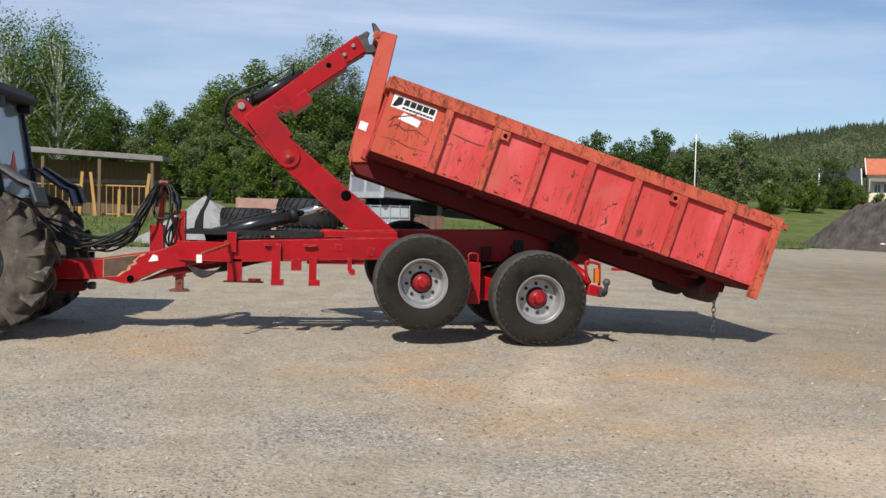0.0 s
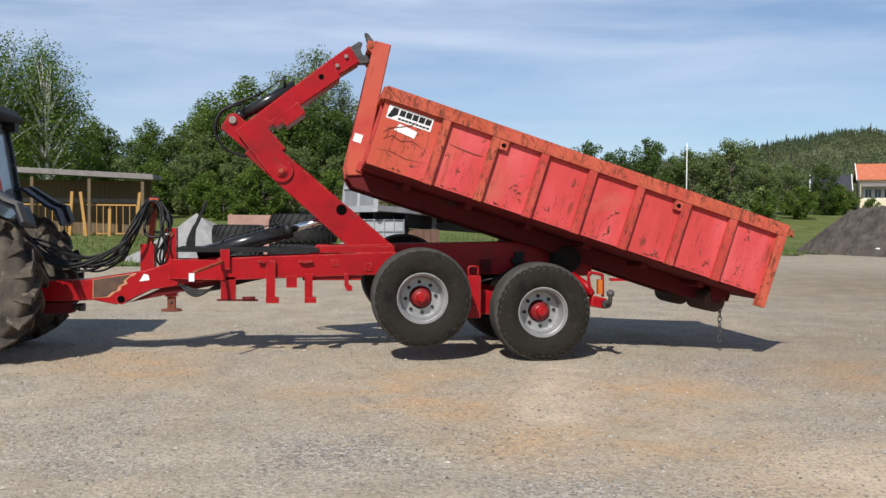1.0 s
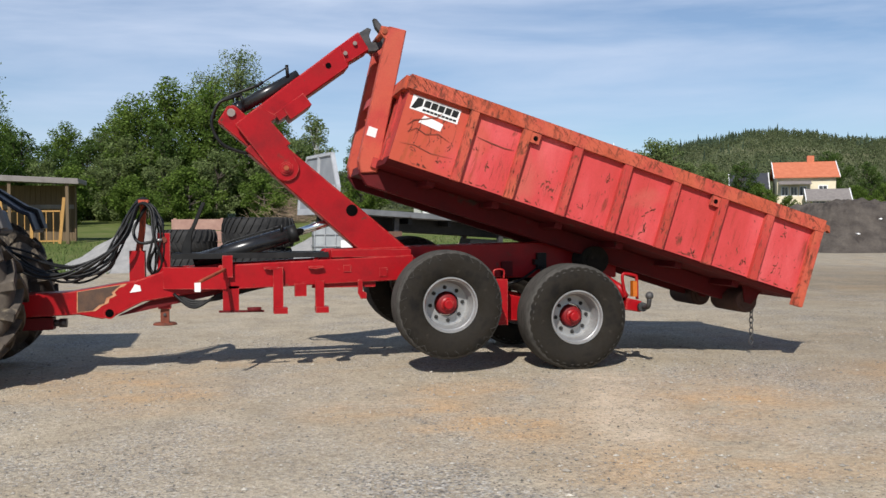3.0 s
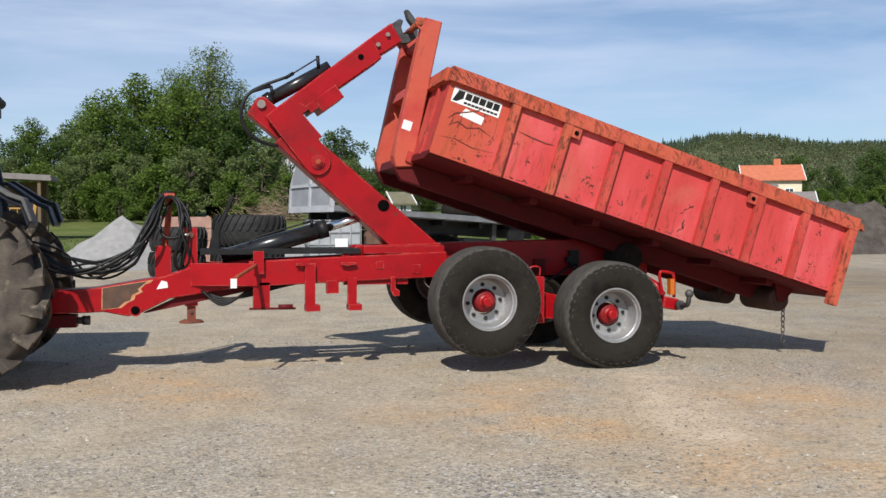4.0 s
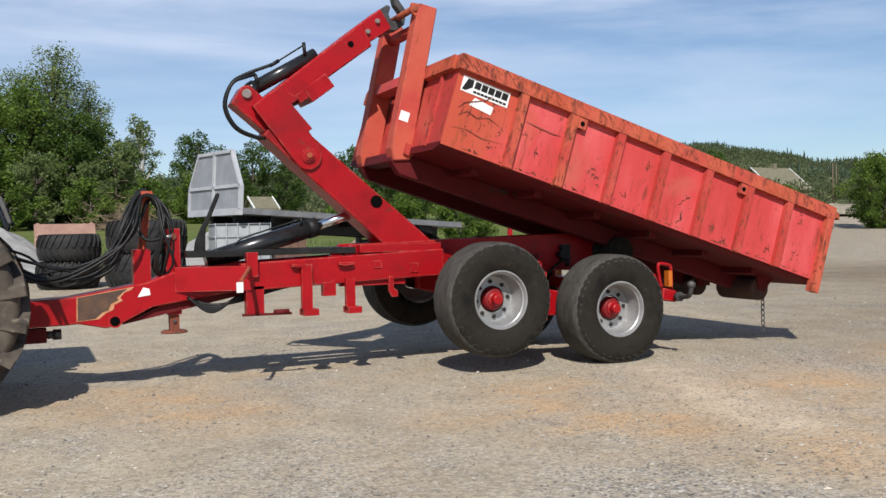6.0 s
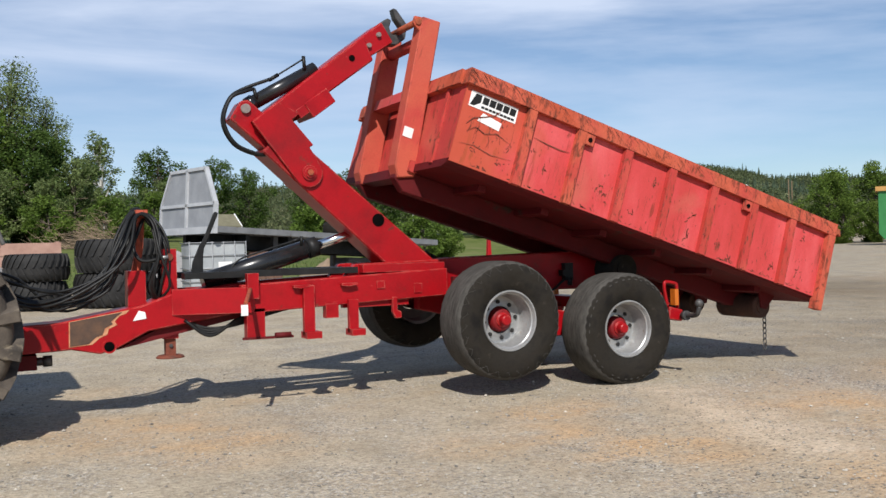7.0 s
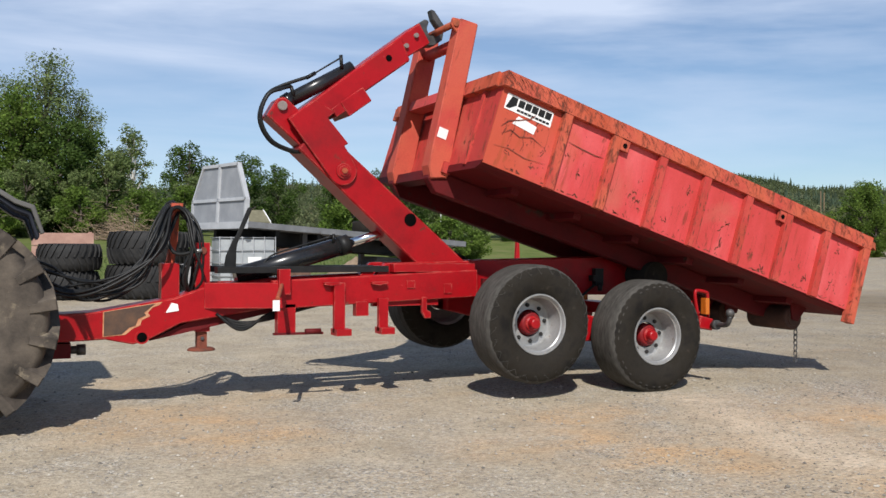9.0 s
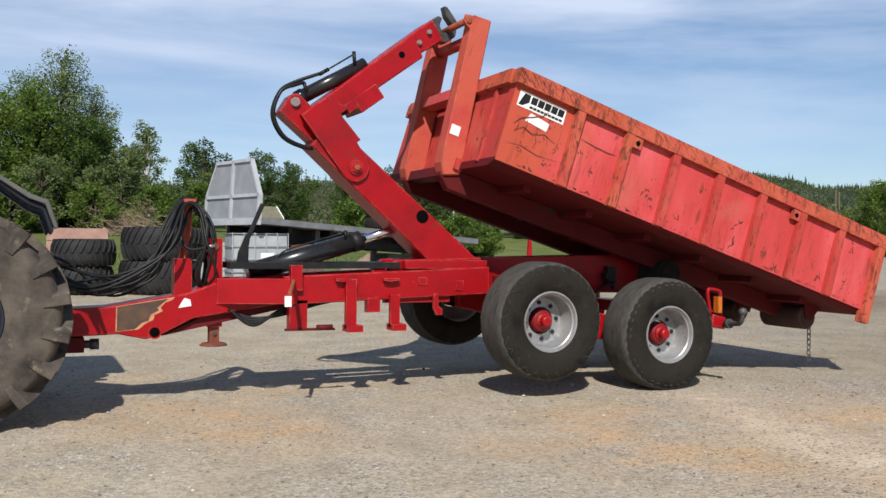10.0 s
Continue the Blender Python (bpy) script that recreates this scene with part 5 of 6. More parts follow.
def heap(name, cx, cy, rx, ry, hgt, mat_, label, category, seed, crest=0.0):
    bm = B()
    n, k = (56, 18) if crest == 0 else (150, 46)
    rows = []
    for j in range(k + 1):
        f = j / k
        row = []
        for i in range(n):
            a = 2 * math.pi * i / n
            wob = 1 + 0.16 * noise.noise((math.cos(a) * 1.3, math.sin(a) * 1.3, seed))
            x, y = cx + rx * wob * f * math.cos(a), cy + ry * wob * f * math.sin(a)
            lift = (1 - f) ** 1.1 if crest == 0 else min(1, (1 - f) / (1 - crest)) ** 1.0
            lift *= 1 + 0.14 * noise.noise((x * 0.5, y * 0.5, seed + 3))
            z = ground_z(x, y) - 0.05 + hgt * lift + (0.20 if crest else 0.07) * noise.noise((x * 2.0, y * 2.0, seed + 5)) * (1 if f < 1 else 0) + (0.12 if crest else 0.035) * noise.noise((x * 6, y * 6, seed + 9)) * (1 if f < 1 else 0)
            row.append(bm.verts.new((x, y, z)))
        rows.append(row)
    for a, b in zip(rows, rows[1:]):
        for i in range(n):
            bm.faces.new((a[i], b[i], b[(i + 1) % n], a[(i + 1) % n]))
    bmesh.ops.remove_doubles(bm, verts=bm.verts[:], dist=0.0005)
    bmesh.ops.recalc_face_normals(bm, faces=bm.faces[:])
    return solo(name, bm, mat_, label, category)


GRAVEL_HEAP = material("pale_gravel", [(0.24, 0.235, 0.225), (0.32, 0.31, 0.295)], 4, (0.9, 0.97), bump=0.8, fine=35, spec=0.2)
SOIL = material("dark_soil", [(0.050, 0.042, 0.037), (0.105, 0.090, 0.076)], 1.5, (0.9, 0.98), bump=0.9, fine=12, spec=0.2, stain=(0.16, 0.14, 0.12), stain_scale=2.5, stain_amount=0.2)
heap("gravel_heap", -5.95, 18.8, 2.3, 2.0, 1.42, GRAVEL_HEAP, "pale grey gravel heap on the yard", "heap", 2)
heap("gravel_heap", -0.6, 18.8, 2.4, 1.6, 1.15, GRAVEL_HEAP, "low pale gravel heap behind the tyres", "heap", 6)
soil = heap("soil_heap", 26.0, 31, 5.2, 4.5, 2.25, SOIL, "long dark soil heap at the yard's edge", "heap", 11, 0.55)

SAND = material("brown_sand", [(0.20, 0.145, 0.095), (0.30, 0.225, 0.155)], 4, (0.9, 0.97), bump=0.7, fine=30, spec=0.2)
heap("sand_heap", 3.4, 17.8, 1.5, 1.0, 0.95, SAND, "low brown sand heap behind the flatbed", "heap", 4)

r_l = random.Random(3)
for x, y in ((22.4, 28.4), (24.2, 27.7), (25.6, 28.0)):
    bm = B()
    bmesh.ops.create_icosphere(bm, subdivisions=1, radius=0.085)
    for v in bm.verts:
        v.co = Vector((v.co.x * 1.5, v.co.y, v.co.z * 0.6)) * r_l.uniform(0.7, 1.2)
    solo("concrete_lump", bm, WHITE, "pale broken concrete lump on the soil heap", "rubble", Matrix.Translation((x, y, min(soil.data.vertices, key=lambda v: (v.co.x - x) ** 2 + (v.co.y - y) ** 2).co.z + 0.04)), 0, "concrete lumps")

CRATE = material("weathered_red_boards", [(0.30, 0.17, 0.13), (0.42, 0.26, 0.20)], 5, (0.8, 0.95), bump=0.2)
cr = thing("timber_crate", (-4.3, 19.3, ground_z(-4.3, 19.3)), "weathered red-brown timber crate behind the tyre stacks", "crate")
for k in range(4):
    bm = B(); box(bm, -0.75, 0.75, -0.5, -0.47, 0.05 + 0.34 * k, 0.37 + 0.34 * k)
    part("board", bm, CRATE, cr, bevel=0.006)
for k in range(4):
    bm = B(); box(bm, 0.72, 0.75, -0.46, 0.5, 0.05 + 0.34 * k, 0.37 + 0.34 * k)
    part("board", bm, CRATE, cr, bevel=0.006)
for x in (-0.7, 0.62):
    bm = B(); box(bm, x, x + 0.08, -0.46, -0.38, 0, 1.42)
    part("corner_post", bm, CRATE, cr)


DECK_GREY = material("dull_deck_steel", [(0.13, 0.135, 0.14), (0.21, 0.215, 0.22)], 2.5, (0.55, 0.75), metal=0.2, bump=0.08, stain=(0.09, 0.07, 0.055), stain_scale=3, stain_amount=0.4)
FRAME_GREY = material("pale_frame_steel", [(0.42, 0.43, 0.44), (0.52, 0.53, 0.54)], 3, (0.45, 0.6), metal=0.2, bump=0.04)


def build_flatbed():
    a = 0.28
    m = Matrix.Translation((-0.97, 12.6, 1.86)) @ Matrix.Rotation(a, 4, "Z") @ Matrix.Rotation(radians(3.6), 4, "Y")
    t = thing("flatbed_trailer", m, "grey steel flatbed body with a tall tapered headboard", "trailer")
    L, W = 6.4, 2.45
    bm = B(); box(bm, 0.0, L, 0, W, -0.10, 0.0); part("deck", bm, DECK_GREY, t, bevel=0.01)
    bm = B(); box(bm, 0.0, L, -0.03, 0.0, -0.09, 0.04); part("side_rail", bm, DECK_GREY, t, bevel=0.006)
    for y in (0.6, 1.7):
        bm = B(); box(bm, 0.2, L - 0.3, y, y + 0.14, -0.42, -0.10); part("chassis_beam", bm, BLACK, t, bevel=0.01)
    for x in (0.8, 1.9, 3.0, 4.1, 5.0):
        bm = B(); box(bm, x, x + 0.1, 0.1, W - 0.1, -0.24, -0.10); part("cross_bearer", bm, BLACK, t)
    # headboard across the end
    pts = [(-0.02, 0.0), (W + 0.02, 0.0), (W + 0.02, 0.52), (W - 0.42, 1.31), (0.42, 1.31), (-0.02, 0.52)]
    bm = B(); prism(bm, pts, -0.03, 0.0, "x"); hb = part("headboard", bm, GREY_DARK, t)
    for y0, y1, z0, z1 in ((-0.04, W + 0.04, -0.12, 0.03), (-0.04, W + 0.04, 0.49, 0.56), (0.40, W - 0.40, 1.27, 1.34)):
        bm = B(); box(bm, -0.07, 0.03, y0, y1, z0, z1); part("headboard_rail", bm, FRAME_GREY, hb, bevel=0.006)
    for y0, y1 in ((-0.05, 0.40), (W + 0.05, W - 0.40)):
        d = 0.06 if y0 < y1 else -0.06
        bm = B(); prism(bm, [(y0, 0.52), (y0 + d, 0.52), (y1 + d, 1.31), (y1, 1.31)], -0.07, 0.03, "x"); part("headboard_stile", bm, FRAME_GREY, hb)
        bm = B(); prism(bm, [(y0, 0.0), (y0 + d, 0.0), (y0 + d, 0.52), (y0, 0.52)], -0.07, 0.03, "x"); part("headboard_stile", bm, FRAME_GREY, hb)
    bm = B(); box(bm, -0.07, 0.03, W / 2 - 0.04, W / 2 + 0.04, 0, 1.31); part("headboard_stile", bm, FRAME_GREY, hb)
    for x, y in ((1.6, 0.3), (1.6, W - 0.3), (4.6, 0.3), (4.6, W - 0.3)):
        bm = B(); box(bm, x, x + 0.12, y - 0.06, y + 0.06, -1.64 + 0.06 * x, -0.1); part("stand_leg", bm, STEEL, t, bevel=0.01)
    bm = B(); prism(bm, [(3.75, -0.95), (4.70, -0.95), (4.65, -0.50), (3.85, -0.50)], 0.35, 0.95); crate_ = part("tool_locker", bm, STEEL, t, "", 0.02)
    for k in range(3):
        bm = B(); box(bm, 3.80, 4.65, 0.33, 0.352, -0.92 + 0.14 * k, -0.81 + 0.14 * k); part("slat", bm, BLACK, crate_)
    bm = B(); box(bm, 5.0, 5.5, 0.1, 0.16, -0.5, -0.1); part("tail_bracket", bm, BLACK, t)
    return t


build_flatbed()
ob = solo("loose_tyre", (lambda b: (lathe(b, [(0.30, -0.1), (0.36, -0.15), (0.46, -0.14), (0.50, -0.08), (0.50, 0.08), (0.46, 0.14), (0.36, 0.15), (0.30, 0.1)], 40), b)[1])(B()), TYRE, "brown dusty tyre lying on the flatbed deck", "tyre", Matrix.Translation((2.6, 14.4, 1.82)) @ Matrix.Rotation(radians(3.6), 4, "Y") @ flat)

# milky white greyed to carry the shade of the flatbed deck above
IBC_SHADED = material("shaded_milky_plastic", [(0.28, 0.30, 0.31), (0.40, 0.42, 0.42)], 3, (0.35, 0.5), bump=0.05)
ibc = thing("liquid_tank", Matrix.Translation((-0.88, 13.3, ground_z(-0.88, 13.3))) @ Matrix.Diagonal((1.05, 1.0, 1.13, 1)), "white plastic liquid tank in a galvanised cage on a pallet", "tank")
bm = B(); box(bm, -0.56, 0.56, -0.46, 0.46, 0.18, 1.20); part("bottle", bm, IBC_SHADED, ibc, bevel=0.05)
bm = B(); box(bm, -0.60, 0.60, -0.50, 0.50, 0.0, 0.15); part("pallet", bm, STEEL, ibc, bevel=0.01)
for k in range(6):
    bm = B(); x = -0.58 + 0.232 * k; cyl(bm, (x, -0.49, 0.15), (x, -0.49, 1.24), 0.010, seg=6); part("cage_bar", bm, GREY_STEEL, ibc)
for k in range(5):
    z = 0.24 + 0.245 * k
    bm = B(); cyl(bm, (-0.58, -0.49, z), (0.58, -0.49, z), 0.010, seg=6); part("cage_bar", bm, GREY_STEEL, ibc)
    bm = B(); cyl(bm, (-0.58, -0.49, z), (-0.58, 0.49, z), 0.010, seg=6); part("cage_bar", bm, GREY_STEEL, ibc)
bm = B(); box(bm, 0.0, 0.28, -0.508, -0.50, 0.55, 0.85); part("label_plate", bm, WHITE, ibc)
RUSTBOX = material("brown_boards", [(0.10, 0.055, 0.04), (0.16, 0.09, 0.06)], 5, (0.8, 0.95), bump=0.2)
bm = B(); box(bm, -0.3, 0.45, -0.4, 0.4, 0, 1.15)
for k in range(4):
    box(bm, -0.32, -0.30, -0.38 + 0.2 * k, -0.22 + 0.2 * k, 0.02, 1.13); box(bm, -0.28 + 0.18 * k, -0.13 + 0.18 * k, -0.42, -0.40, 0.02, 1.13)
solo("board_box", bm, RUSTBOX, "dark brown boarded box under the flatbed", "box", Matrix.Translation((0.2, 13.6, ground_z(0.2, 13.6))), 0.006)
bm = B(); prism(bm, [(-0.10, 0), (0.10, 0), (0.04, 1.35), (-0.02, 1.35)], -0.05, 0.05); box(bm, -0.45, 0.25, -0.08, 0.08, -0.02, 0.06)
solo("red_implement", bm, RED, "red steel implement frame standing in the grass", "implement", Matrix.Translation((4.9, 11.2, ground_z(4.9, 11.2))), 0.01)

# ---- shed ----
# ochre dimmed in the colour itself for shade under the shed roof
SHED_WALL = material("dimmed_ochre_boards", [(0.115, 0.078, 0.042), (0.165, 0.115, 0.062)], 3, (0.75, 0.9), bump=0.2, stretch=(6, 6, 0.5))
SHED_ROOF = material("grey_roof_sheet", [(0.17, 0.150, 0.138), (0.24, 0.215, 0.198)], 3, (0.7, 0.9), bump=0.15)
YELLOW = material("yellow_paint", [(0.38, 0.20, 0.05), (0.47, 0.26, 0.07)], 5, (0.5, 0.7), bump=0.1)


def build_shed():
    gz = ground_z(-14, 38)
    s = thing("shed", (-10.9, 38, gz), "low ochre timber shed with a flat grey roof", "shed")
    bm = B(); box(bm, -11.0, 0.0, 2.23, 2.29, 0, 2.9); part("front_wall", bm, SHED_WALL, s)
    bm = B(); box(bm, 0, 0.225, 2.205, 2.228, 0.02, 2.88)
    board = mesh_of("wall_board", bm, SHED_WALL)
    for k in range(46):
        child("wall_board", board, s, Matrix.Translation((-11.0 + 0.24 * k, -0.008 * (k % 2), 0)))
    bm = B(); box(bm, -0.06, 0.0, 2.0, 2.2, 0, 2.85); part("side_wall", bm, SHED_WALL, s)
    bm = B(); box(bm, -11.06, -11.0, 0.9, 2.2, 0, 2.85); part("side_wall", bm, SHED_WALL, s)
    bm = B(); prism(bm, [(-11.4, 3.42), (0.45, 2.92), (0.45, 3.14), (-11.4, 3.64)], -0.1, 2.6); part("roof", bm, SHED_ROOF, s, bevel=0.02)
    bm = B(); prism(bm, [(-11.42, 3.38), (0.47, 2.88), (0.47, 3.0), (-11.42, 3.50)], -0.13, -0.1); part("fascia", bm, SHED_ROOF, s)
    for x in (-8.2, -5.4, -2.7, -0.15):
        bm = B(); box(bm, x, x + 0.14, 0.0, 0.14, 0, 2.95); part("post", bm, SHED_WALL, s)
    bm = B(); box(bm, -11.0, -0.1, 2.14, 2.2, 1.75, 1.95); part("wall_batten", bm, SHED_ROOF, s)
    return s


build_shed()
for x0, x1 in ((-13.9, -11.35), (-17.0, -14.4)):
    gz = ground_z(x0, 38.4)
    f = thing("yellow_fence", (x0, 38.4, gz), "yellow steel barrier panels leaning by the shed", "fence", "yellow barriers")
    w = x1 - x0
    for z in (0.12, 1.55):
        bm = B(); box(bm, 0, w, -0.03, 0.03, z, z + 0.07); part("rail", bm, YELLOW, f)
    n = 9
    for k in range(n):
        x = w * k / (n - 1)
        bm = B(); box(bm, x - 0.017, x + 0.017, -0.015, 0.015, 0, 1.6); part("bar", bm, YELLOW, f)
for x, lean in ((-14.5, 0.06), (-13.7, -0.12), (-11.35, 0.10), (-12.6, 0.02)):
    bm = B(); box(bm, -0.07, 0.07, -0.07, 0.07, 0, 2.25 if lean != 0.02 else 1.4)
    solo("yellow_beam", bm, YELLOW, "yellow steel beam stood on end by the shed", "beam", Matrix.Translation((x, 38.15, ground_z(x, 38.15))) @ Matrix.Rotation(lean, 4, "Y"), 0.01, "yellow beams")

# ---- houses ----
CREAM = material("cream_plaster", [(0.66, 0.58, 0.40), (0.74, 0.66, 0.48)], 2, (0.8, 0.9), bump=0.1)
TILES = material("orange_tiles", [(0.46, 0.13, 0.06), (0.56, 0.18, 0.09)], 2, (0.7, 0.85), bump=0.3, fine=12)
OLIVE_ROOF = material("mossy_roof", [(0.13, 0.12, 0.075), (0.19, 0.175, 0.11)], 2, (0.8, 0.95), bump=0.3, fine=10)
DARK_ROOF = material("dark_roof", [(0.03, 0.032, 0.04), (0.05, 0.052, 0.06)], 2, (0.6, 0.8), bump=0.2)
PANE = material("window_pane", [(0.03, 0.035, 0.04), (0.06, 0.065, 0.07)], 2, (0.08, 0.15), bump=0)
TRIM = material("white_trim", [(0.72, 0.72, 0.70), (0.80, 0.80, 0.78)], 3, (0.5, 0.7), bump=0.05)


def build_house(name, x, y, w, d, eave, ridge, turn, wall, roof, label, windows, base=None):
    gz = ground_z(x, y) if base is None else base
    h = thing(name, Matrix.Translation((x, y, gz)) @ Matrix.Rotation(turn, 4, "Z"), label, "house")
    bm = B(); prism(bm, [(0, 0), (d, 0), (d, eave), (d / 2, ridge - 0.12), (0, eave)], 0, w, "x"); part("wall", bm, wall, h)
    for s in (0, 1):
        y0, y1 = (-0.45, d / 2) if s == 0 else (d + 0.45, d / 2)
        sl = (ridge - eave) / (d / 2)
        bm = B(); prism(bm, [(y0, eave - 0.45 * sl + 0.02), (y1, ridge), (y1, ridge + 0.14), (y0, eave - 0.45 * sl + 0.16)], -0.4, w + 0.4, "x")
        r = part("roof", bm, roof, h)
        if s == 0 and w > 4.5:
            bm = B(); box(bm, w * 0.56, w * 0.56 + 0.8, d / 2 - 0.3, d / 2 + 0.3, ridge - 0.3, ridge + 0.85); part("chimney", bm, roof, r)
        if s == 0:
            for xx in (-0.46, w + 0.36):
                bm = B(); prism(bm, [(y0, eave - 0.45 * sl), (y1, ridge), (y1, ridge + 0.2), (y0, eave - 0.45 * sl + 0.2)], xx, xx + 0.1, "x"); part("barge_board", bm, TRIM, r)
    for wx, wz, ww, wh in windows:
        bm = B(); box(bm, wx - 0.08, wx + ww + 0.08, -0.05, 0.0, wz - 0.08, wz + wh + 0.08); win = part("window", bm, TRIM, h)
        for k in (0, 1):
            bm = B(); box(bm, wx + k * ww / 2 + 0.03, wx + (k + 1) * ww / 2 - 0.03, -0.06, -0.045, wz + 0.03, wz + wh - 0.03); part("pane", bm, PANE, win)
    return h


house = build_house("house", 59.7, 89.3, 6.45, 7, 3.75, 5.5, -0.5, CREAM, TILES, "cream house with an orange tiled roof and chimney", [(0.5, 1.5, 0.7, 1.0), (1.5, 1.5, 0.7, 1.0), (2.5, 1.5, 0.7, 1.0), (4.6, 1.5, 0.9, 1.1)], 3.2)
bm = B(); prism(bm, [(-1.4, 2.75), (0.1, 3.15), (0.1, 3.25), (-1.4, 2.85)], 0.1, 3.7, "x"); part("porch_roof", bm, SHED_ROOF, house)
bm = B(); box(bm, 0.2, 3.6, -1.3, -1.2, 0.0, 1.4); part("porch_wall", bm, CREAM, house)
build_house("garage", 60.4, 84, 4.0, 3.4, 1.35, 2.4, -0.5, CREAM, SHED_ROOF, "small cream garage with a grey roof", [(0.3, 0.0, 1.4, 1.1)], 2.8)
build_house("dark_roofed_house", 57.2, 95, 3.9, 5, 2.5, 4.2, -0.5, SHED_WALL, DARK_ROOF, "low house with a dark roof behind bushes", [], 3.4)
build_house("grey_roofed_house", 101.5, 103, 8.5, 8, 2.6, 5.9, 0.12, SHED_WALL, OLIVE_ROOF, "house with a mossy grey-green roof and white gable boards", [(1.0, 1.5, 0.9, 1.2)], 4.0)
build_house("white_cottage", 14.5, 78, 1.6, 3.0, 1.5, 2.4, 0.1, TRIM, OLIVE_ROOF, "small white cottage far off among trees", [(0.5, 0.5, 0.6, 0.7)], 2.2)
bm = B(); cyl(bm, (0, 0, 0), (0, 0, 7.6), 0.06, 0.04, 8)
solo("flagpole", bm, TRIM, "white flagpole standing before trees", "pole", Matrix.Translation((32.8, 75, ground_z(32.8, 75))))
for x, y in ((112, 101), (116, 104)):
    bm = B(); cyl(bm, (0, 0, 0), (0, 0, 6.4), 0.11, 0.08, 8)
    solo("utility_pole", bm, SHED_WALL, "weathered timber utility pole", "pole", Matrix.Translation((x, y, ground_z(x, y))))

GREEN = material("green_container_paint", [(0.02, 0.17, 0.09), (0.03, 0.23, 0.12)], 2, (0.45, 0.6), bump=0.05)


def skip(x, y, turn, w, d, hgt, mat_, label):
    c = thing("green_container", Matrix.Translation((x, y, ground_z(x, y))) @ Matrix.Rotation(turn, 4, "Z"), label, "container")
    bm = B(); prism(bm, [(0.15, 0.15), (w - 0.15, 0.15), (w, hgt), (0, hgt)], 0, d); part("body", bm, mat_, c)
    for k in range(6):
        xx = 0.2 + (w - 0.5) * k / 5
        bm = B(); box(bm, xx, xx + 0.1, -0.08, 0.0, 0.2, hgt - 0.1); part("rib", bm, mat_, c)
    bm = B(); box(bm, -0.08, w + 0.08, -0.1, d + 0.1, hgt - 0.14, hgt); part("rim", bm, mat_, c)
    for xx in (0.3, w - 0.5):
        bm = B(); box(bm, xx, xx + 0.2, 0.2, d - 0.2, 0, 0.16); part("skid", bm, STEEL, c)
    return c


skip(47.6, 51, -0.5, 6, 2.4, 1.7, GREEN, "turquoise green waste container heaped with scrap")


def tall_container(x, y, turn, w, d, hgt):
    c = thing("tall_container", Matrix.Translation((x, y, ground_z(x, y))) @ Matrix.Rotation(turn, 4, "Z"), "tall green steel container with a yellow top rim", "container")
    bm = B(); prism(bm, [(0.35, 0.45), (w - 0.35, 0.45), (w, 0.9), (w, hgt - 0.3), (0, hgt - 0.3), (0, 0.9)], 0, d); part("body", bm, LEAF_GREEN, c)
    bm = B(); box(bm, -0.2, w + 0.2, -0.2, d + 0.2, hgt - 0.34, hgt); part("rim", bm, YELLOW, c, "yellow painted rim")
    for k in range(3):
        xx = w * (k + 1) / 4
        bm = B(); box(bm, xx - 0.07, xx + 0.07, -0.1, 0.02, 0.7, hgt - 0.34); part("rib", bm, LEAF_GREEN, c)
    for xx in (0.6, w - 0.9):
        bm = B(); box(bm, xx, xx + 0.3, 0.2, d - 0.2, -0.05, 0.47); part("skid", bm, STEEL, c, "dark steel skid")
    return c


LEAF_GREEN = material("leaf_green_paint", [(0.02, 0.15, 0.035), (0.03, 0.19, 0.05)], 2, (0.45, 0.6), bump=0.05)
tall_container(55.0, 40.0, -0.9, 6, 2.5, 4.4)

# ---- meadow ----
GRASS = material("meadow_grass", [(0.075, 0.105, 0.025), (0.115, 0.14, 0.038), (0.16, 0.165, 0.065)], 0.6, (0.9, 1.0), bump=0.7, fine=25, spec=0.1)


def is_grass(x, y):
    n = 2.0 * noise.noise((x * 0.16, y * 0.16, 21)) + 0.8 * noise.noise((x * 0.6, y * 0.6, 5))
    if x < 12:
        return y > 19.5 + n * 1.2 or (x < -6.5 and y > 15.5 + n)
    return y > 19.5 + (x - 12) * (1.2 if x < 32 else 1.0) + n and y > 24 + n


bm = B()
gx = [x * 0.8 for x in range(-60, 120)]
gy = [14 + 0.8 * y for y in range(0, 110)]
vs = {}
for y in gy:
    for x in gx:
        if is_grass(x, y):
            vs[x, y] = bm.verts.new((x, y, ground_z(x, y) + 0.035 + 0.03 * noise.noise((x, y, 2))))
for j in range(len(gy) - 1):
    for i in range(len(gx) - 1):
        c = [vs.get(k) for k in ((gx[i], gy[j]), (gx[i + 1], gy[j]), (gx[i + 1], gy[j + 1]), (gx[i], gy[j + 1]))]
        if all(c):
            bm.faces.new(c).smooth = True
        elif sum(1 for v in c if v) == 3:
            bm.faces.new([v for v in c if v])
loose = [v for v in bm.verts if not v.link_faces]
bmesh.ops.delete(bm, geom=loose, context="VERTS")
solo("meadow", bm, GRASS, "green meadow behind the gravel yard", "meadow", kind="structure")


# ---- stuff meshes by plain lists ----
def stuff(name, verts, faces, mat_, label, category):
    me = bpy.data.meshes.new(name)
    me.from_pydata(verts, [], faces)
    me.materials.append(mat_)
    return tagged(new(name, me), label, category, kind="stuff")


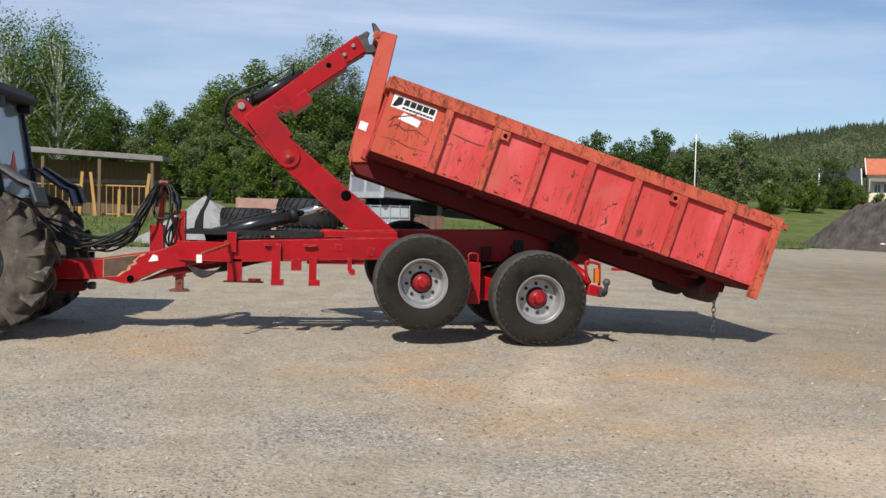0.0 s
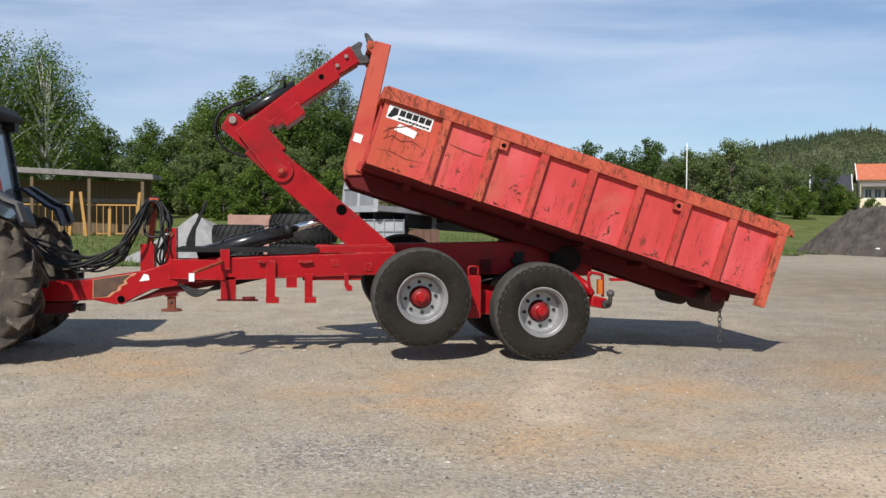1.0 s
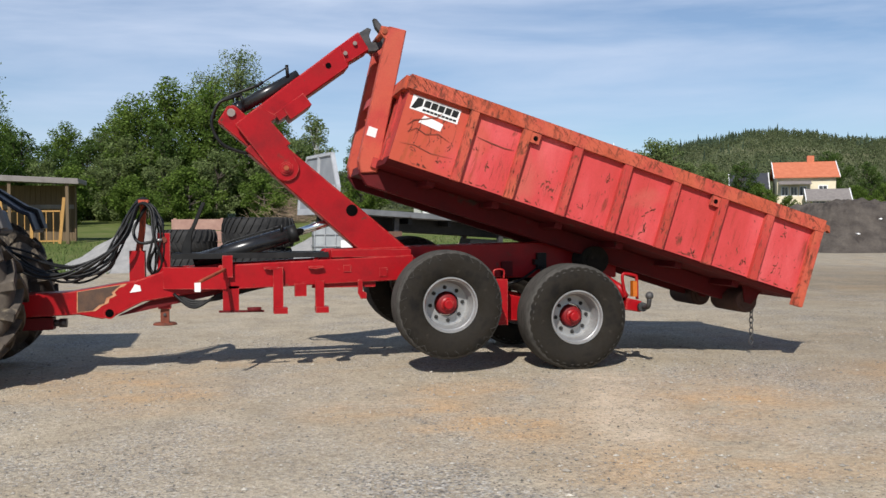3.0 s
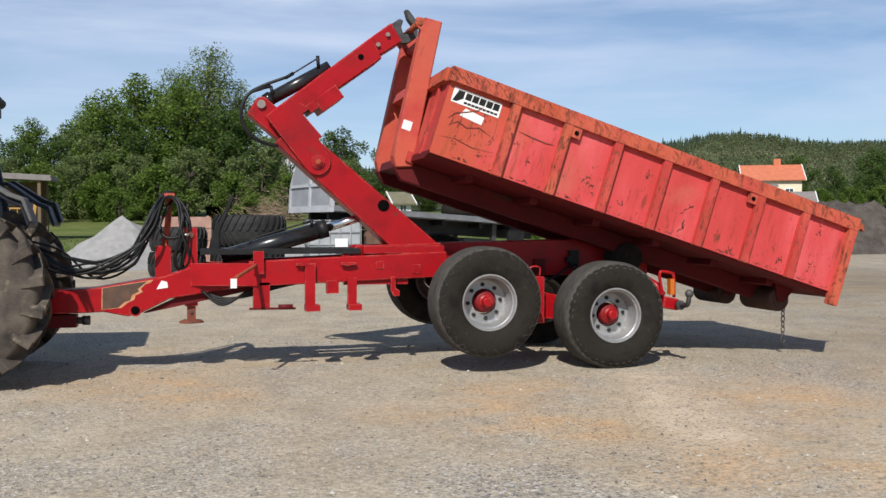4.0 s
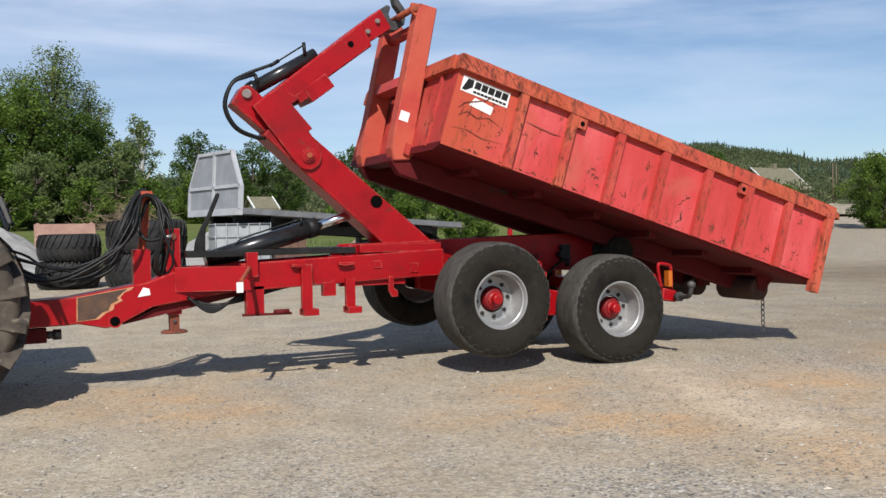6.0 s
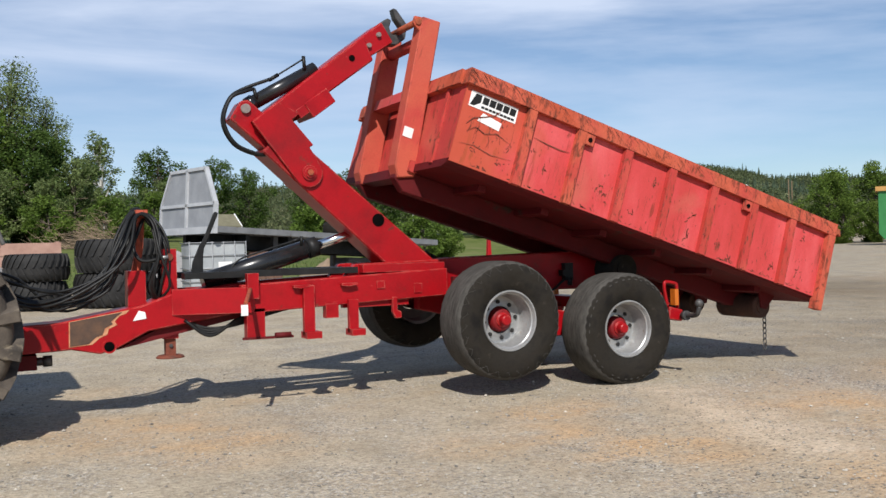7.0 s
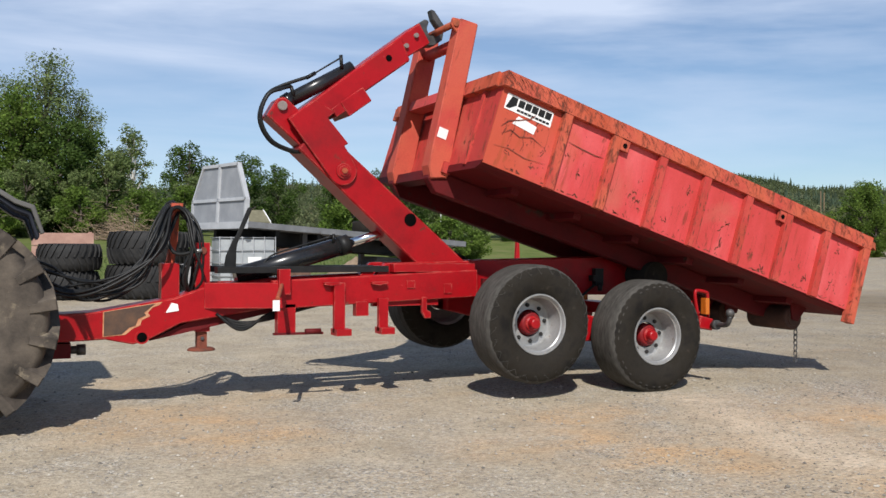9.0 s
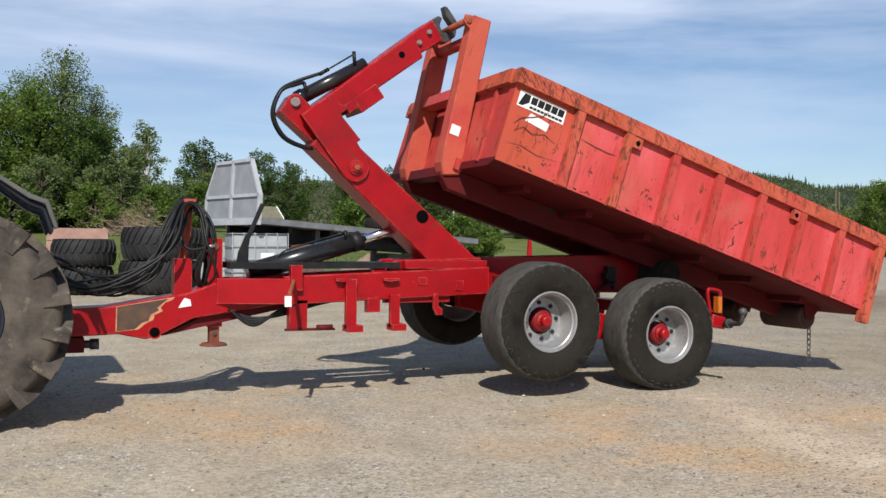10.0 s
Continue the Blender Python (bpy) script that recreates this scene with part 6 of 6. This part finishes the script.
rnd = random.Random(11)
V, F = [], []
for _ in range(40000):
    x, y = rnd.uniform(-34, 46), 15 + 26 * rnd.random() ** 1.6
    if not is_grass(x, y):
        continue
    z, hgt, a, w = ground_z(x, y), rnd.uniform(0.06, 0.16) + 0.2 * rnd.random() ** 4, rnd.uniform(0, 6.3), rnd.uniform(0.01, 0.03)
    lx, ly = rnd.uniform(-0.15, 0.15), rnd.uniform(-0.15, 0.15)
    i = len(V)
    V += [(x - w * math.cos(a), y - w * math.sin(a), z), (x + w * math.cos(a), y + w * math.sin(a), z), (x + lx, y + ly, z + hgt)]
    F.append((i, i + 1, i + 2))
BLADE = material("grass_blades", [(0.055, 0.095, 0.022), (0.10, 0.135, 0.04)], 0.8, (0.8, 0.9), bump=0, island=0.35, spec=0.2)
stuff("grass", V, F, BLADE, "tall uneven grass along the yard's edge", "grass")

# small stones on the yard
V, F = [], []
for _ in range(52000):
    d = rnd.random()
    x, y = rnd.uniform(-9, 9), -6.3 + 11 * d * d
    if noise.noise((x * 0.5, y * 1.1, 31)) + 0.5 * rnd.uniform(-1, 1) < -0.05:
        continue
    r = 0.004 + 0.009 * rnd.random() ** 3 + (0.010 if rnd.random() < 0.03 else 0)
    z = ground_z(x, y) + r * 0.25
    i = len(V)
    sx, sy, sz, a = rnd.uniform(0.8, 1.6), rnd.uniform(0.7, 1.2), rnd.uniform(0.5, 0.8), rnd.uniform(0, 3.1)
    for px, py, pz in ((1, 0, 0), (0, 1, 0), (-1, 0, 0), (0, -1, 0), (0.15, 0.1, 1), (0, 0, -0.6)):
        px, py = px * sx * r * rnd.uniform(0.8, 1.2), py * sy * r * rnd.uniform(0.8, 1.2)
        V.append((x + px * math.cos(a) - py * math.sin(a), y + px * math.sin(a) + py * math.cos(a), z + pz * sz * r))
    F += [(i, i + 1, i + 4), (i + 1, i + 2, i + 4), (i + 2, i + 3, i + 4), (i + 3, i, i + 4), (i + 1, i, i + 5), (i + 2, i + 1, i + 5), (i + 3, i + 2, i + 5), (i, i + 3, i + 5)]
for _ in range(9000):
    # coarser stones and clods, thickest near the yard's worn patches
    x, y = rnd.uniform(-9, 8), -6.4 + 8.5 * rnd.random() ** 1.6
    if noise.noise((x * 0.7, y * 0.9, 44)) + 0.35 * rnd.uniform(-1, 1) < 0.0:
        continue
    r = 0.006 + 0.012 * rnd.random() ** 4
    z, i, a = ground_z(x, y) + r * 0.2, len(V), rnd.uniform(0, 3.1)
    for px, py, pz in ((1, 0, 0), (0.4, 0.9, 0.1), (-0.7, 0.6, 0), (-0.9, -0.3, 0.1), (0.1, -0.9, 0), (0.2, 0.15, 0.75), (-0.3, -0.1, 0.65)):
        px, py = px * r * rnd.uniform(0.8, 1.4), py * r * rnd.uniform(0.7, 1.1)
        V.append((x + px * math.cos(a) - py * math.sin(a), y + px * math.sin(a) + py * math.cos(a), z + pz * r * rnd.uniform(0.7, 1.2)))
    F += [(i, i + 1, i + 5), (i + 1, i + 2, i + 5), (i + 2, i + 6, i + 5), (i + 2, i + 3, i + 6), (i + 3, i + 4, i + 6), (i + 4, i + 5, i + 6), (i + 4, i, i + 5)]
STONES = material("stones", [(0.20, 0.18, 0.15), (0.40, 0.365, 0.305)], 3, (0.85, 0.95), bump=0.2, island=0.5, spec=0.3)
stuff("loose_stones", V, F, STONES, "loose grey stones scattered over the yard", "stones")


# ---- trees ----
def leaf_material(name, colors, glow=0.46):
    m = material(name, colors, 0.5, (0.55, 0.75), bump=0, fine=3, island=0.5, spec=0.15)
    t = m.node_tree
    b, out = t.nodes["Principled BSDF"], t.nodes["Material Output"]
    tr = t.nodes.new("ShaderNodeBsdfTranslucent")
    mx = t.nodes.new("ShaderNodeMixShader")
    mx.inputs["Fac"].default_value = glow
    src = b.inputs["Base Color"].links[0].from_socket
    t.links.new(src, tr.inputs["Color"])
    t.links.new(b.outputs["BSDF"], mx.inputs[1])
    t.links.new(tr.outputs["BSDF"], mx.inputs[2])
    t.links.new(mx.outputs["Shader"], out.inputs["Surface"])
    return m


LEAF = leaf_material("broad_leaf", [(0.080, 0.135, 0.022), (0.125, 0.190, 0.034), (0.178, 0.242, 0.050)])
LEAF_DARK = leaf_material("dark_leaf", [(0.062, 0.108, 0.022), (0.100, 0.155, 0.036)])
LEAF_PALE = leaf_material("pale_leaf", [(0.140, 0.190, 0.062), (0.210, 0.258, 0.100)])
BARK = material("bark", [(0.07, 0.055, 0.04), (0.12, 0.10, 0.08)], 5, (0.85, 0.95), bump=0.4)
BIRCH_BARK = material("birch_bark", [(0.45, 0.44, 0.41), (0.60, 0.58, 0.54)], 3, (0.7, 0.85), bump=0.2, stain=(0.05, 0.045, 0.04), stain_scale=4, stain_amount=0.4, stretch=(1, 1, 2.5))


def tree(name, hgt, spread, seed, leafmat, label, leaves=5200, low=0.08, bark=None, shape=0.55, size=0.2, airy=0.0):
    """Trunk, limbs, and a crown of leaf clumps hung on the limbs. low: where the crown starts; shape: where it is widest."""
    r = random.Random(seed)
    t = thing(name, (0, -500, -50), label, "tree" if hgt > 3 else "bush")
    bm = B()
    lean = Vector((r.uniform(-0.05, 0.05), r.uniform(-0.05, 0.05), 0)) * hgt
    spine = [Vector((lean.x * s * s + 0.02 * hgt * math.sin(5 * s + seed), lean.y * s * s, hgt * 0.93 * s)) for s in [i / 7 for i in range(8)]]
    tube(bm, spine, 0.018 * hgt + 0.03, 7, 0.02)
    clumps = []
    n = int(26 + hgt * 1.6)
    for k in range(n):
        s = low + (1 - low) * (k + r.random()) / n
        base = spine[min(7, int(s * 7 * 0.9))]
        width = spread * (math.sin(math.pi * min(1, max(0.06, (s - low * 0.6) / (1 - low * 0.6))) ** (math.log(0.5) / math.log(shape))) ** 0.7 + 0.05)
        a = k * 2.4 + r.uniform(-0.6, 0.6)
        out = width * r.uniform(0.45, 1.0)
        tip = Vector((base.x + out * math.cos(a), base.y + out * math.sin(a), hgt * s + r.uniform(-0.03, 0.05) * hgt))
        start = base.lerp(spine[0], 0.1)
        mid = start.lerp(tip, 0.55) + Vector((0, 0, 0.02 * hgt))
        tube(bm, smooth_line([start, mid, tip], 2), 0.006 * hgt + 0.015, 5, 0.01)
        rad = (0.10 + 0.13 * r.random()) * (spread + 0.12 * hgt)
        clumps.append((tip, rad))
        clumps.append((start.lerp(tip, 0.6), rad * 0.9))
    part("trunk", bm, bark or BARK, t)
    V, F = [], []
    total = sum(c[1] ** 2 for c in clumps)
    for c, rad in clumps:
        for _ in range(int(leaves * rad * rad / total)):
            d = Vector((r.gauss(0, 1), r.gauss(0, 1), r.gauss(0, 0.8))).normalized() * rad * (r.random() ** 0.45) * (1 + airy * r.random())
            p = c + d
            if p.z < 0.1:
                p.z = 0.1 + r.random() * 0.3
            u = Vector((r.gauss(0, 1), r.gauss(0, 1), r.gauss(0, 0.6))).normalized()
            w = u.cross(Vector((r.gauss(0, 1), r.gauss(0, 1), r.gauss(0, 1)))).normalized()
            q = size * r.uniform(0.6, 1.4)
            i = len(V)
            V += [p - u * q, p + w * q * 0.5, p + u * q, p - w * q * 0.5]
            F.append((i, i + 1, i + 2, i + 3))
    me = bpy.data.meshes.new("crown")
    me.from_pydata([tuple(v) for v in V], [], F)
    me.materials.append(leafmat)
    child("crown", me, t)
    return t


def plant(proto, x, y, scale=1.0, turn=0.0, wide=1.0):
    ob = copy_thing(proto, Matrix.Translation((x, y, ground_z(x, y) - 0.05)) @ Matrix.Rotation(turn, 4, "Z"))
    ob.scale = (scale * wide, scale * wide, scale)
    return ob


def clear(proto):
    for o in (*proto.children_recursive, proto):
        bpy.data.objects.remove(o)


BROAD = tree("broadleaf_tree", 13, 4.6, 1, LEAF, "broad green leafy tree at the meadow's edge", 14000, 0.05, size=0.16)
ROUND = tree("broadleaf_tree", 11, 4.2, 2, LEAF_DARK, "dark green leafy tree in a dense grove", 11500, 0.04, size=0.16)
TALL = tree("aspen_tree", 15.5, 3.6, 3, LEAF_PALE, "tall grey-green aspen rising over the grove", 15000, 0.10, size=0.115, shape=0.5, airy=0.5)
WILLOW = tree("willow_tree", 9, 3.8, 4, LEAF_PALE, "pale green willow at the grove's edge", 11000, 0.03, size=0.15)
BIRCH = tree("birch_tree", 13, 3.0, 5, LEAF, "birch with white trunk and airy green crown", 11500, 0.18, BIRCH_BARK, size=0.095, airy=0.8)
BUSH = tree("leafy_bush", 4.0, 2.4, 6, LEAF, "round green leafy bush in the meadow", 8000, 0.02, size=0.11)
THICK = tree("leafy_bush", 6.6, 3.0, 8, LEAF, "tall dense green bush beside the yard", 12500, 0.02, size=0.10)
THIN = tree("young_birch", 9, 1.5, 7, LEAF_PALE, "slender young birch standing by the grove", 4200, 0.18, BIRCH_BARK, size=0.12, airy=0.4)
for proto, spots in (
    (TALL, [(-2.7, 77, 0.96, 0), (0.0, 80, 0.80, 2), (-5.5, 79, 0.84, 1.2), (-12.2, 74, 0.60, 3.4), (-14.2, 74, 0.48, 0.8)]),
    (BROAD, [(-8.2, 76, 0.88, 0.4), (-13.3, 78, 0.64, 2.2), (-5.2, 73, 0.84, 4.0), (-17.5, 77, 0.59, 3.1), (-22, 77, 0.60, 1.1), (-28, 76, 0.66, 0.3), (-11, 72, 0.75, 5.2)]),
    (ROUND, [(-2.0, 72, 0.86, 1.0), (0.2, 74, 0.80, 2.0), (-8.5, 71, 0.72, 3.0), (-15, 72, 0.60, 0.5), (-20, 71, 0.64, 5.0), (-17.2, 70, 0.54, 2.1), (23, 76, 0.68, 0), (30.5, 78, 0.72, 2), (27, 78, 0.62, 4), (12, 92, 0.62, 3), (17.5, 92, 0.75, 1.0), (22, 95, 0.66, 2.2), (11, 90, 0.80, 4.4), (71, 95, 0.62, 1.3), (75, 93, 0.50, 2.6), (87, 100, 0.72, 0.3), (91.5, 103, 0.66, 2), (52, 84, 0.5, 3.7), (79, 91, 0.42, 4.8), (84, 90, 0.46, 0.9), (-21.5, 57, 0.50, 1.9), (-25.5, 57, 0.52, 0.2), (-18.6, 58, 0.44, 3.0), (-30, 57, 0.55, 4.2)]),
    (WILLOW, [(1.6, 72, 0.74, 0.3), (-4.5, 68, 0.62, 1.1), (-13, 68, 0.55, 2.0), (38.5, 78, 0.86, 0.7), (35, 79, 0.75, 2.6), (43, 80, 0.62, 1.9), (-17, 67, 0.52, 4.1), (-0.6, 69, 0.55, 5.5), (48, 84, 0.60, 2.2), (-8.5, 67, 0.55, 0.9), (-11.5, 70, 0.72, 3.9), (10.5, 84, 0.6, 1.2)]),
    (BIRCH, [(-21.6, 49, 0.86, 0), (-18.8, 50, 0.83, 1.5), (-24.5, 50, 1.0, 4.0), (-20.4, 53, 0.84, 5), (-18.0, 52, 0.62, 2), (-28, 49, 1.0, 1)]),
    (THIN, [(4.9, 82, 1.05, 0), (3.6, 84, 0.85, 2)]),
    (BUSH, [(-1.0, 63, 0.9, 0), (-6.5, 64, 1.0, 1), (-10.5, 63, 0.85, 2), (-14.8, 62, 1.0, 3), (3.2, 66, 0.9, 4), (-18.5, 58, 1.1, 5), (-9, 58, 0.6, 0.7), (15.5, 52, 0.95, 1), (18, 50, 0.8, 2), (20.5, 47, 0.75, 0.5), (22.5, 48, 0.55, 3.3), (8.0, 74, 1.0, 4), (55.5, 86, 0.75, 0), (58.2, 84.5, 0.45, 1), (53.5, 84, 0.8, 2), (66, 84, 0.7, 3), (69.5, 83, 0.75, 4), (73, 82, 0.8, 0.6), (77, 81, 0.75, 1.7), (81, 80, 0.8, 2.8), (46, 78, 0.8, 3.1), (41, 76, 0.8, 5.1)]),
    (THICK, [(62.8, 50, 0.92, 0), (66.2, 49, 1.0, 1.4), (70, 48, 1.0, 2.4), (74.5, 47, 1.0, 3.3), (64.8, 53, 0.95, 4.1), (79, 46, 1.0, 4.6), (61.2, 48.5, 0.55, 2.2), (63.8, 47, 0.5, 0.4)]),
):
    for x, y, sc, turn in spots:
        plant(proto, x, y, sc, turn)
    clear(proto)

# brushwood at the foot of the grove
r = random.Random(9)
V, F = [], []
for _ in range(900):
    p = Vector((1.2 + r.gauss(0, 1.3), 62 + r.gauss(0, 0.8), ground_z(1, 62) + abs(r.gauss(0, 0.9))))
    d = Vector((r.gauss(0, 1), r.gauss(0, 0.6), r.gauss(0.25, 0.4))).normalized() * r.uniform(0.5, 1.4)
    i = len(V)
    V += [tuple(p), tuple(p + Vector((0.02, 0, 0.03))), tuple(p + d)]
    F.append((i, i + 1, i + 2))
TWIG = material("dry_twigs", [(0.20, 0.14, 0.09), (0.30, 0.22, 0.15)], 2, (0.85, 0.95), bump=0, island=0.3)
stuff("brushwood", V, F, TWIG, "pile of dry brown brushwood at the grove's foot", "brushwood")

# ---- wooded hills ----
def hill_z(a, d):
    """Height of the far ridge: a is the bearing from +y to the right, d the distance."""
    crest = 23.5 + 4 * ease(0.1, 0.4, a) + 5 * math.exp(-((a - 0.56) / 0.09) ** 2) - 4 * (1 - ease(0.40, 0.48, a)) - 11 * ease(0.68, 0.92, a) + 3 * noise.noise((a * 6, 0.3, 1)) + 2 * noise.noise((a * 17, 0.5, 4))
    return 4 + crest * ease(130, 430, d) - 30 * ease(460, 900, d)


bm = B()
bear = [-1.3 + 0.025 * i for i in range(125)]
dist = [105, 130, 160, 190, 220, 250, 280, 310, 340, 370, 400, 430, 460, 520, 620, 760, 900]
rows = [[bm.verts.new((d * math.sin(a), d * math.cos(a), hill_z(a, d) + (2.0 * noise.noise((a * 30, d * 0.03, 2)) if d > 130 else -2))) for a in bear] for d in dist]
for p, q in zip(rows, rows[1:]):
    for i in range(len(bear) - 1):
        bm.faces.new((p[i], p[i + 1], q[i + 1], q[i])).smooth = True
HILL = material("hillside_scrub", [(0.055, 0.072, 0.032), (0.100, 0.115, 0.052), (0.175, 0.175, 0.095)], 0.03, (0.9, 1.0), bump=0.5, fine=0.6, spec=0.1, stain=(0.17, 0.16, 0.12), stain_scale=0.12, stain_amount=0.2)
solo("hillside", bm, HILL, "wooded green hillside with cleared patches", "hill", kind="structure")
r = random.Random(5)
V, F = [], []
W_, G_ = [], []
for k in range(24000):
    a = r.uniform(-0.6, 1.1)
    d = r.uniform(395, 462) if k < 7500 else 115 + 290 * math.sqrt(r.random())
    x, y, z = d * math.sin(a), d * math.cos(a), hill_z(a, d) - 0.3
    patch = noise.noise((a * 9, d * 0.018, 8)) + 0.5 * noise.noise((a * 31, d * 0.05, 3))
    if d > 395 and a < 0.47 and r.random() < 0.9 * ease(0.47, 0.38, a):
        # lone seed trees: a bare stem with a small crown
        if r.random() < 0.06:
            h = r.uniform(5, 8)
            i = len(V)
            V += [(x - 0.16, y, z), (x + 0.16, y, z), (x + 0.09, y, z + h * 0.8), (x - 0.09, y, z + h * 0.8)]
            F.append((i, i + 1, i + 2, i + 3))
            for _ in range(7):
                i = len(V)
                p = Vector((x + r.gauss(0, 0.3), y + r.gauss(0, 0.3), z + h * r.uniform(0.62, 1.0)))
                V += [tuple(p + Vector((r.gauss(0, 0.35), r.gauss(0, 0.35), r.gauss(0, 0.3)))) for _ in range(3)]
                F.append((i, i + 1, i + 2))
        continue
    if d < 395 and (patch < 0.30 - 0.25 * ease(330, 400, d) or r.random() < 0.3):
        # leafy scrub as a loose low clump
        h = r.uniform(1.2, 3.4) if d > 190 else r.uniform(1.8, 4.0)
        for _ in range(26 if d > 190 else 78):
            p = Vector((x + r.gauss(0, h * 0.36), y + r.gauss(0, h * 0.36), z + h * r.uniform(0.0, 1.0) ** 0.8))
            u, w = Vector((r.gauss(0, 1), r.gauss(0, 1), r.gauss(0, 1))).normalized(), Vector((r.gauss(0, 1), r.gauss(0, 1), r.gauss(0, 1))).normalized()
            q = h * (0.105 if d < 190 else 0.13)
            i = len(W_)
            W_ += [tuple(p - u * q), tuple(p + w * q), tuple(p + u * q)]
            G_.append((i, i + 1, i + 2))
        continue
    if d > 395 and noise.noise((a * 55, 1.5, 6)) + r.uniform(-0.4, 0.4) < -0.25:
        continue
    h = r.uniform(2.2, 4.6) * (1.4 if r.random() < 0.05 else 1)
    w = h * r.uniform(0.12, 0.20)
    for lvl in range(3):
        i = len(V)
        z0, z1, ww = z + h * (0.06 + 0.27 * lvl), z + h * (0.55 + 0.225 * lvl), w * (1 - 0.27 * lvl)
        rot = r.uniform(0, 2)
        V += [(x + ww * r.uniform(0.6, 1.3) * math.cos(rot + 1.2566 * j), y + ww * r.uniform(0.6, 1.3) * math.sin(rot + 1.2566 * j), z0 + h * r.uniform(-0.05, 0.05)) for j in range(5)] + [(x + r.gauss(0, 0.04) * h, y, z1)]
        F += [(i + j, i + (j + 1) % 5, i + 5) for j in range(5)]
# far greens lifted and greyed: a little distance haze mixed into the colours
CONIFER = material("hazy_conifer_green", [(0.034, 0.052, 0.034), (0.058, 0.078, 0.046)], 0.05, (0.85, 0.95), bump=0, island=0.4, spec=0.1)
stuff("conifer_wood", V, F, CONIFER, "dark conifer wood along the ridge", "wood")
SCRUB = leaf_material("hazy_hillside_leaf", [(0.060, 0.082, 0.034), (0.105, 0.128, 0.056), (0.175, 0.180, 0.095)])
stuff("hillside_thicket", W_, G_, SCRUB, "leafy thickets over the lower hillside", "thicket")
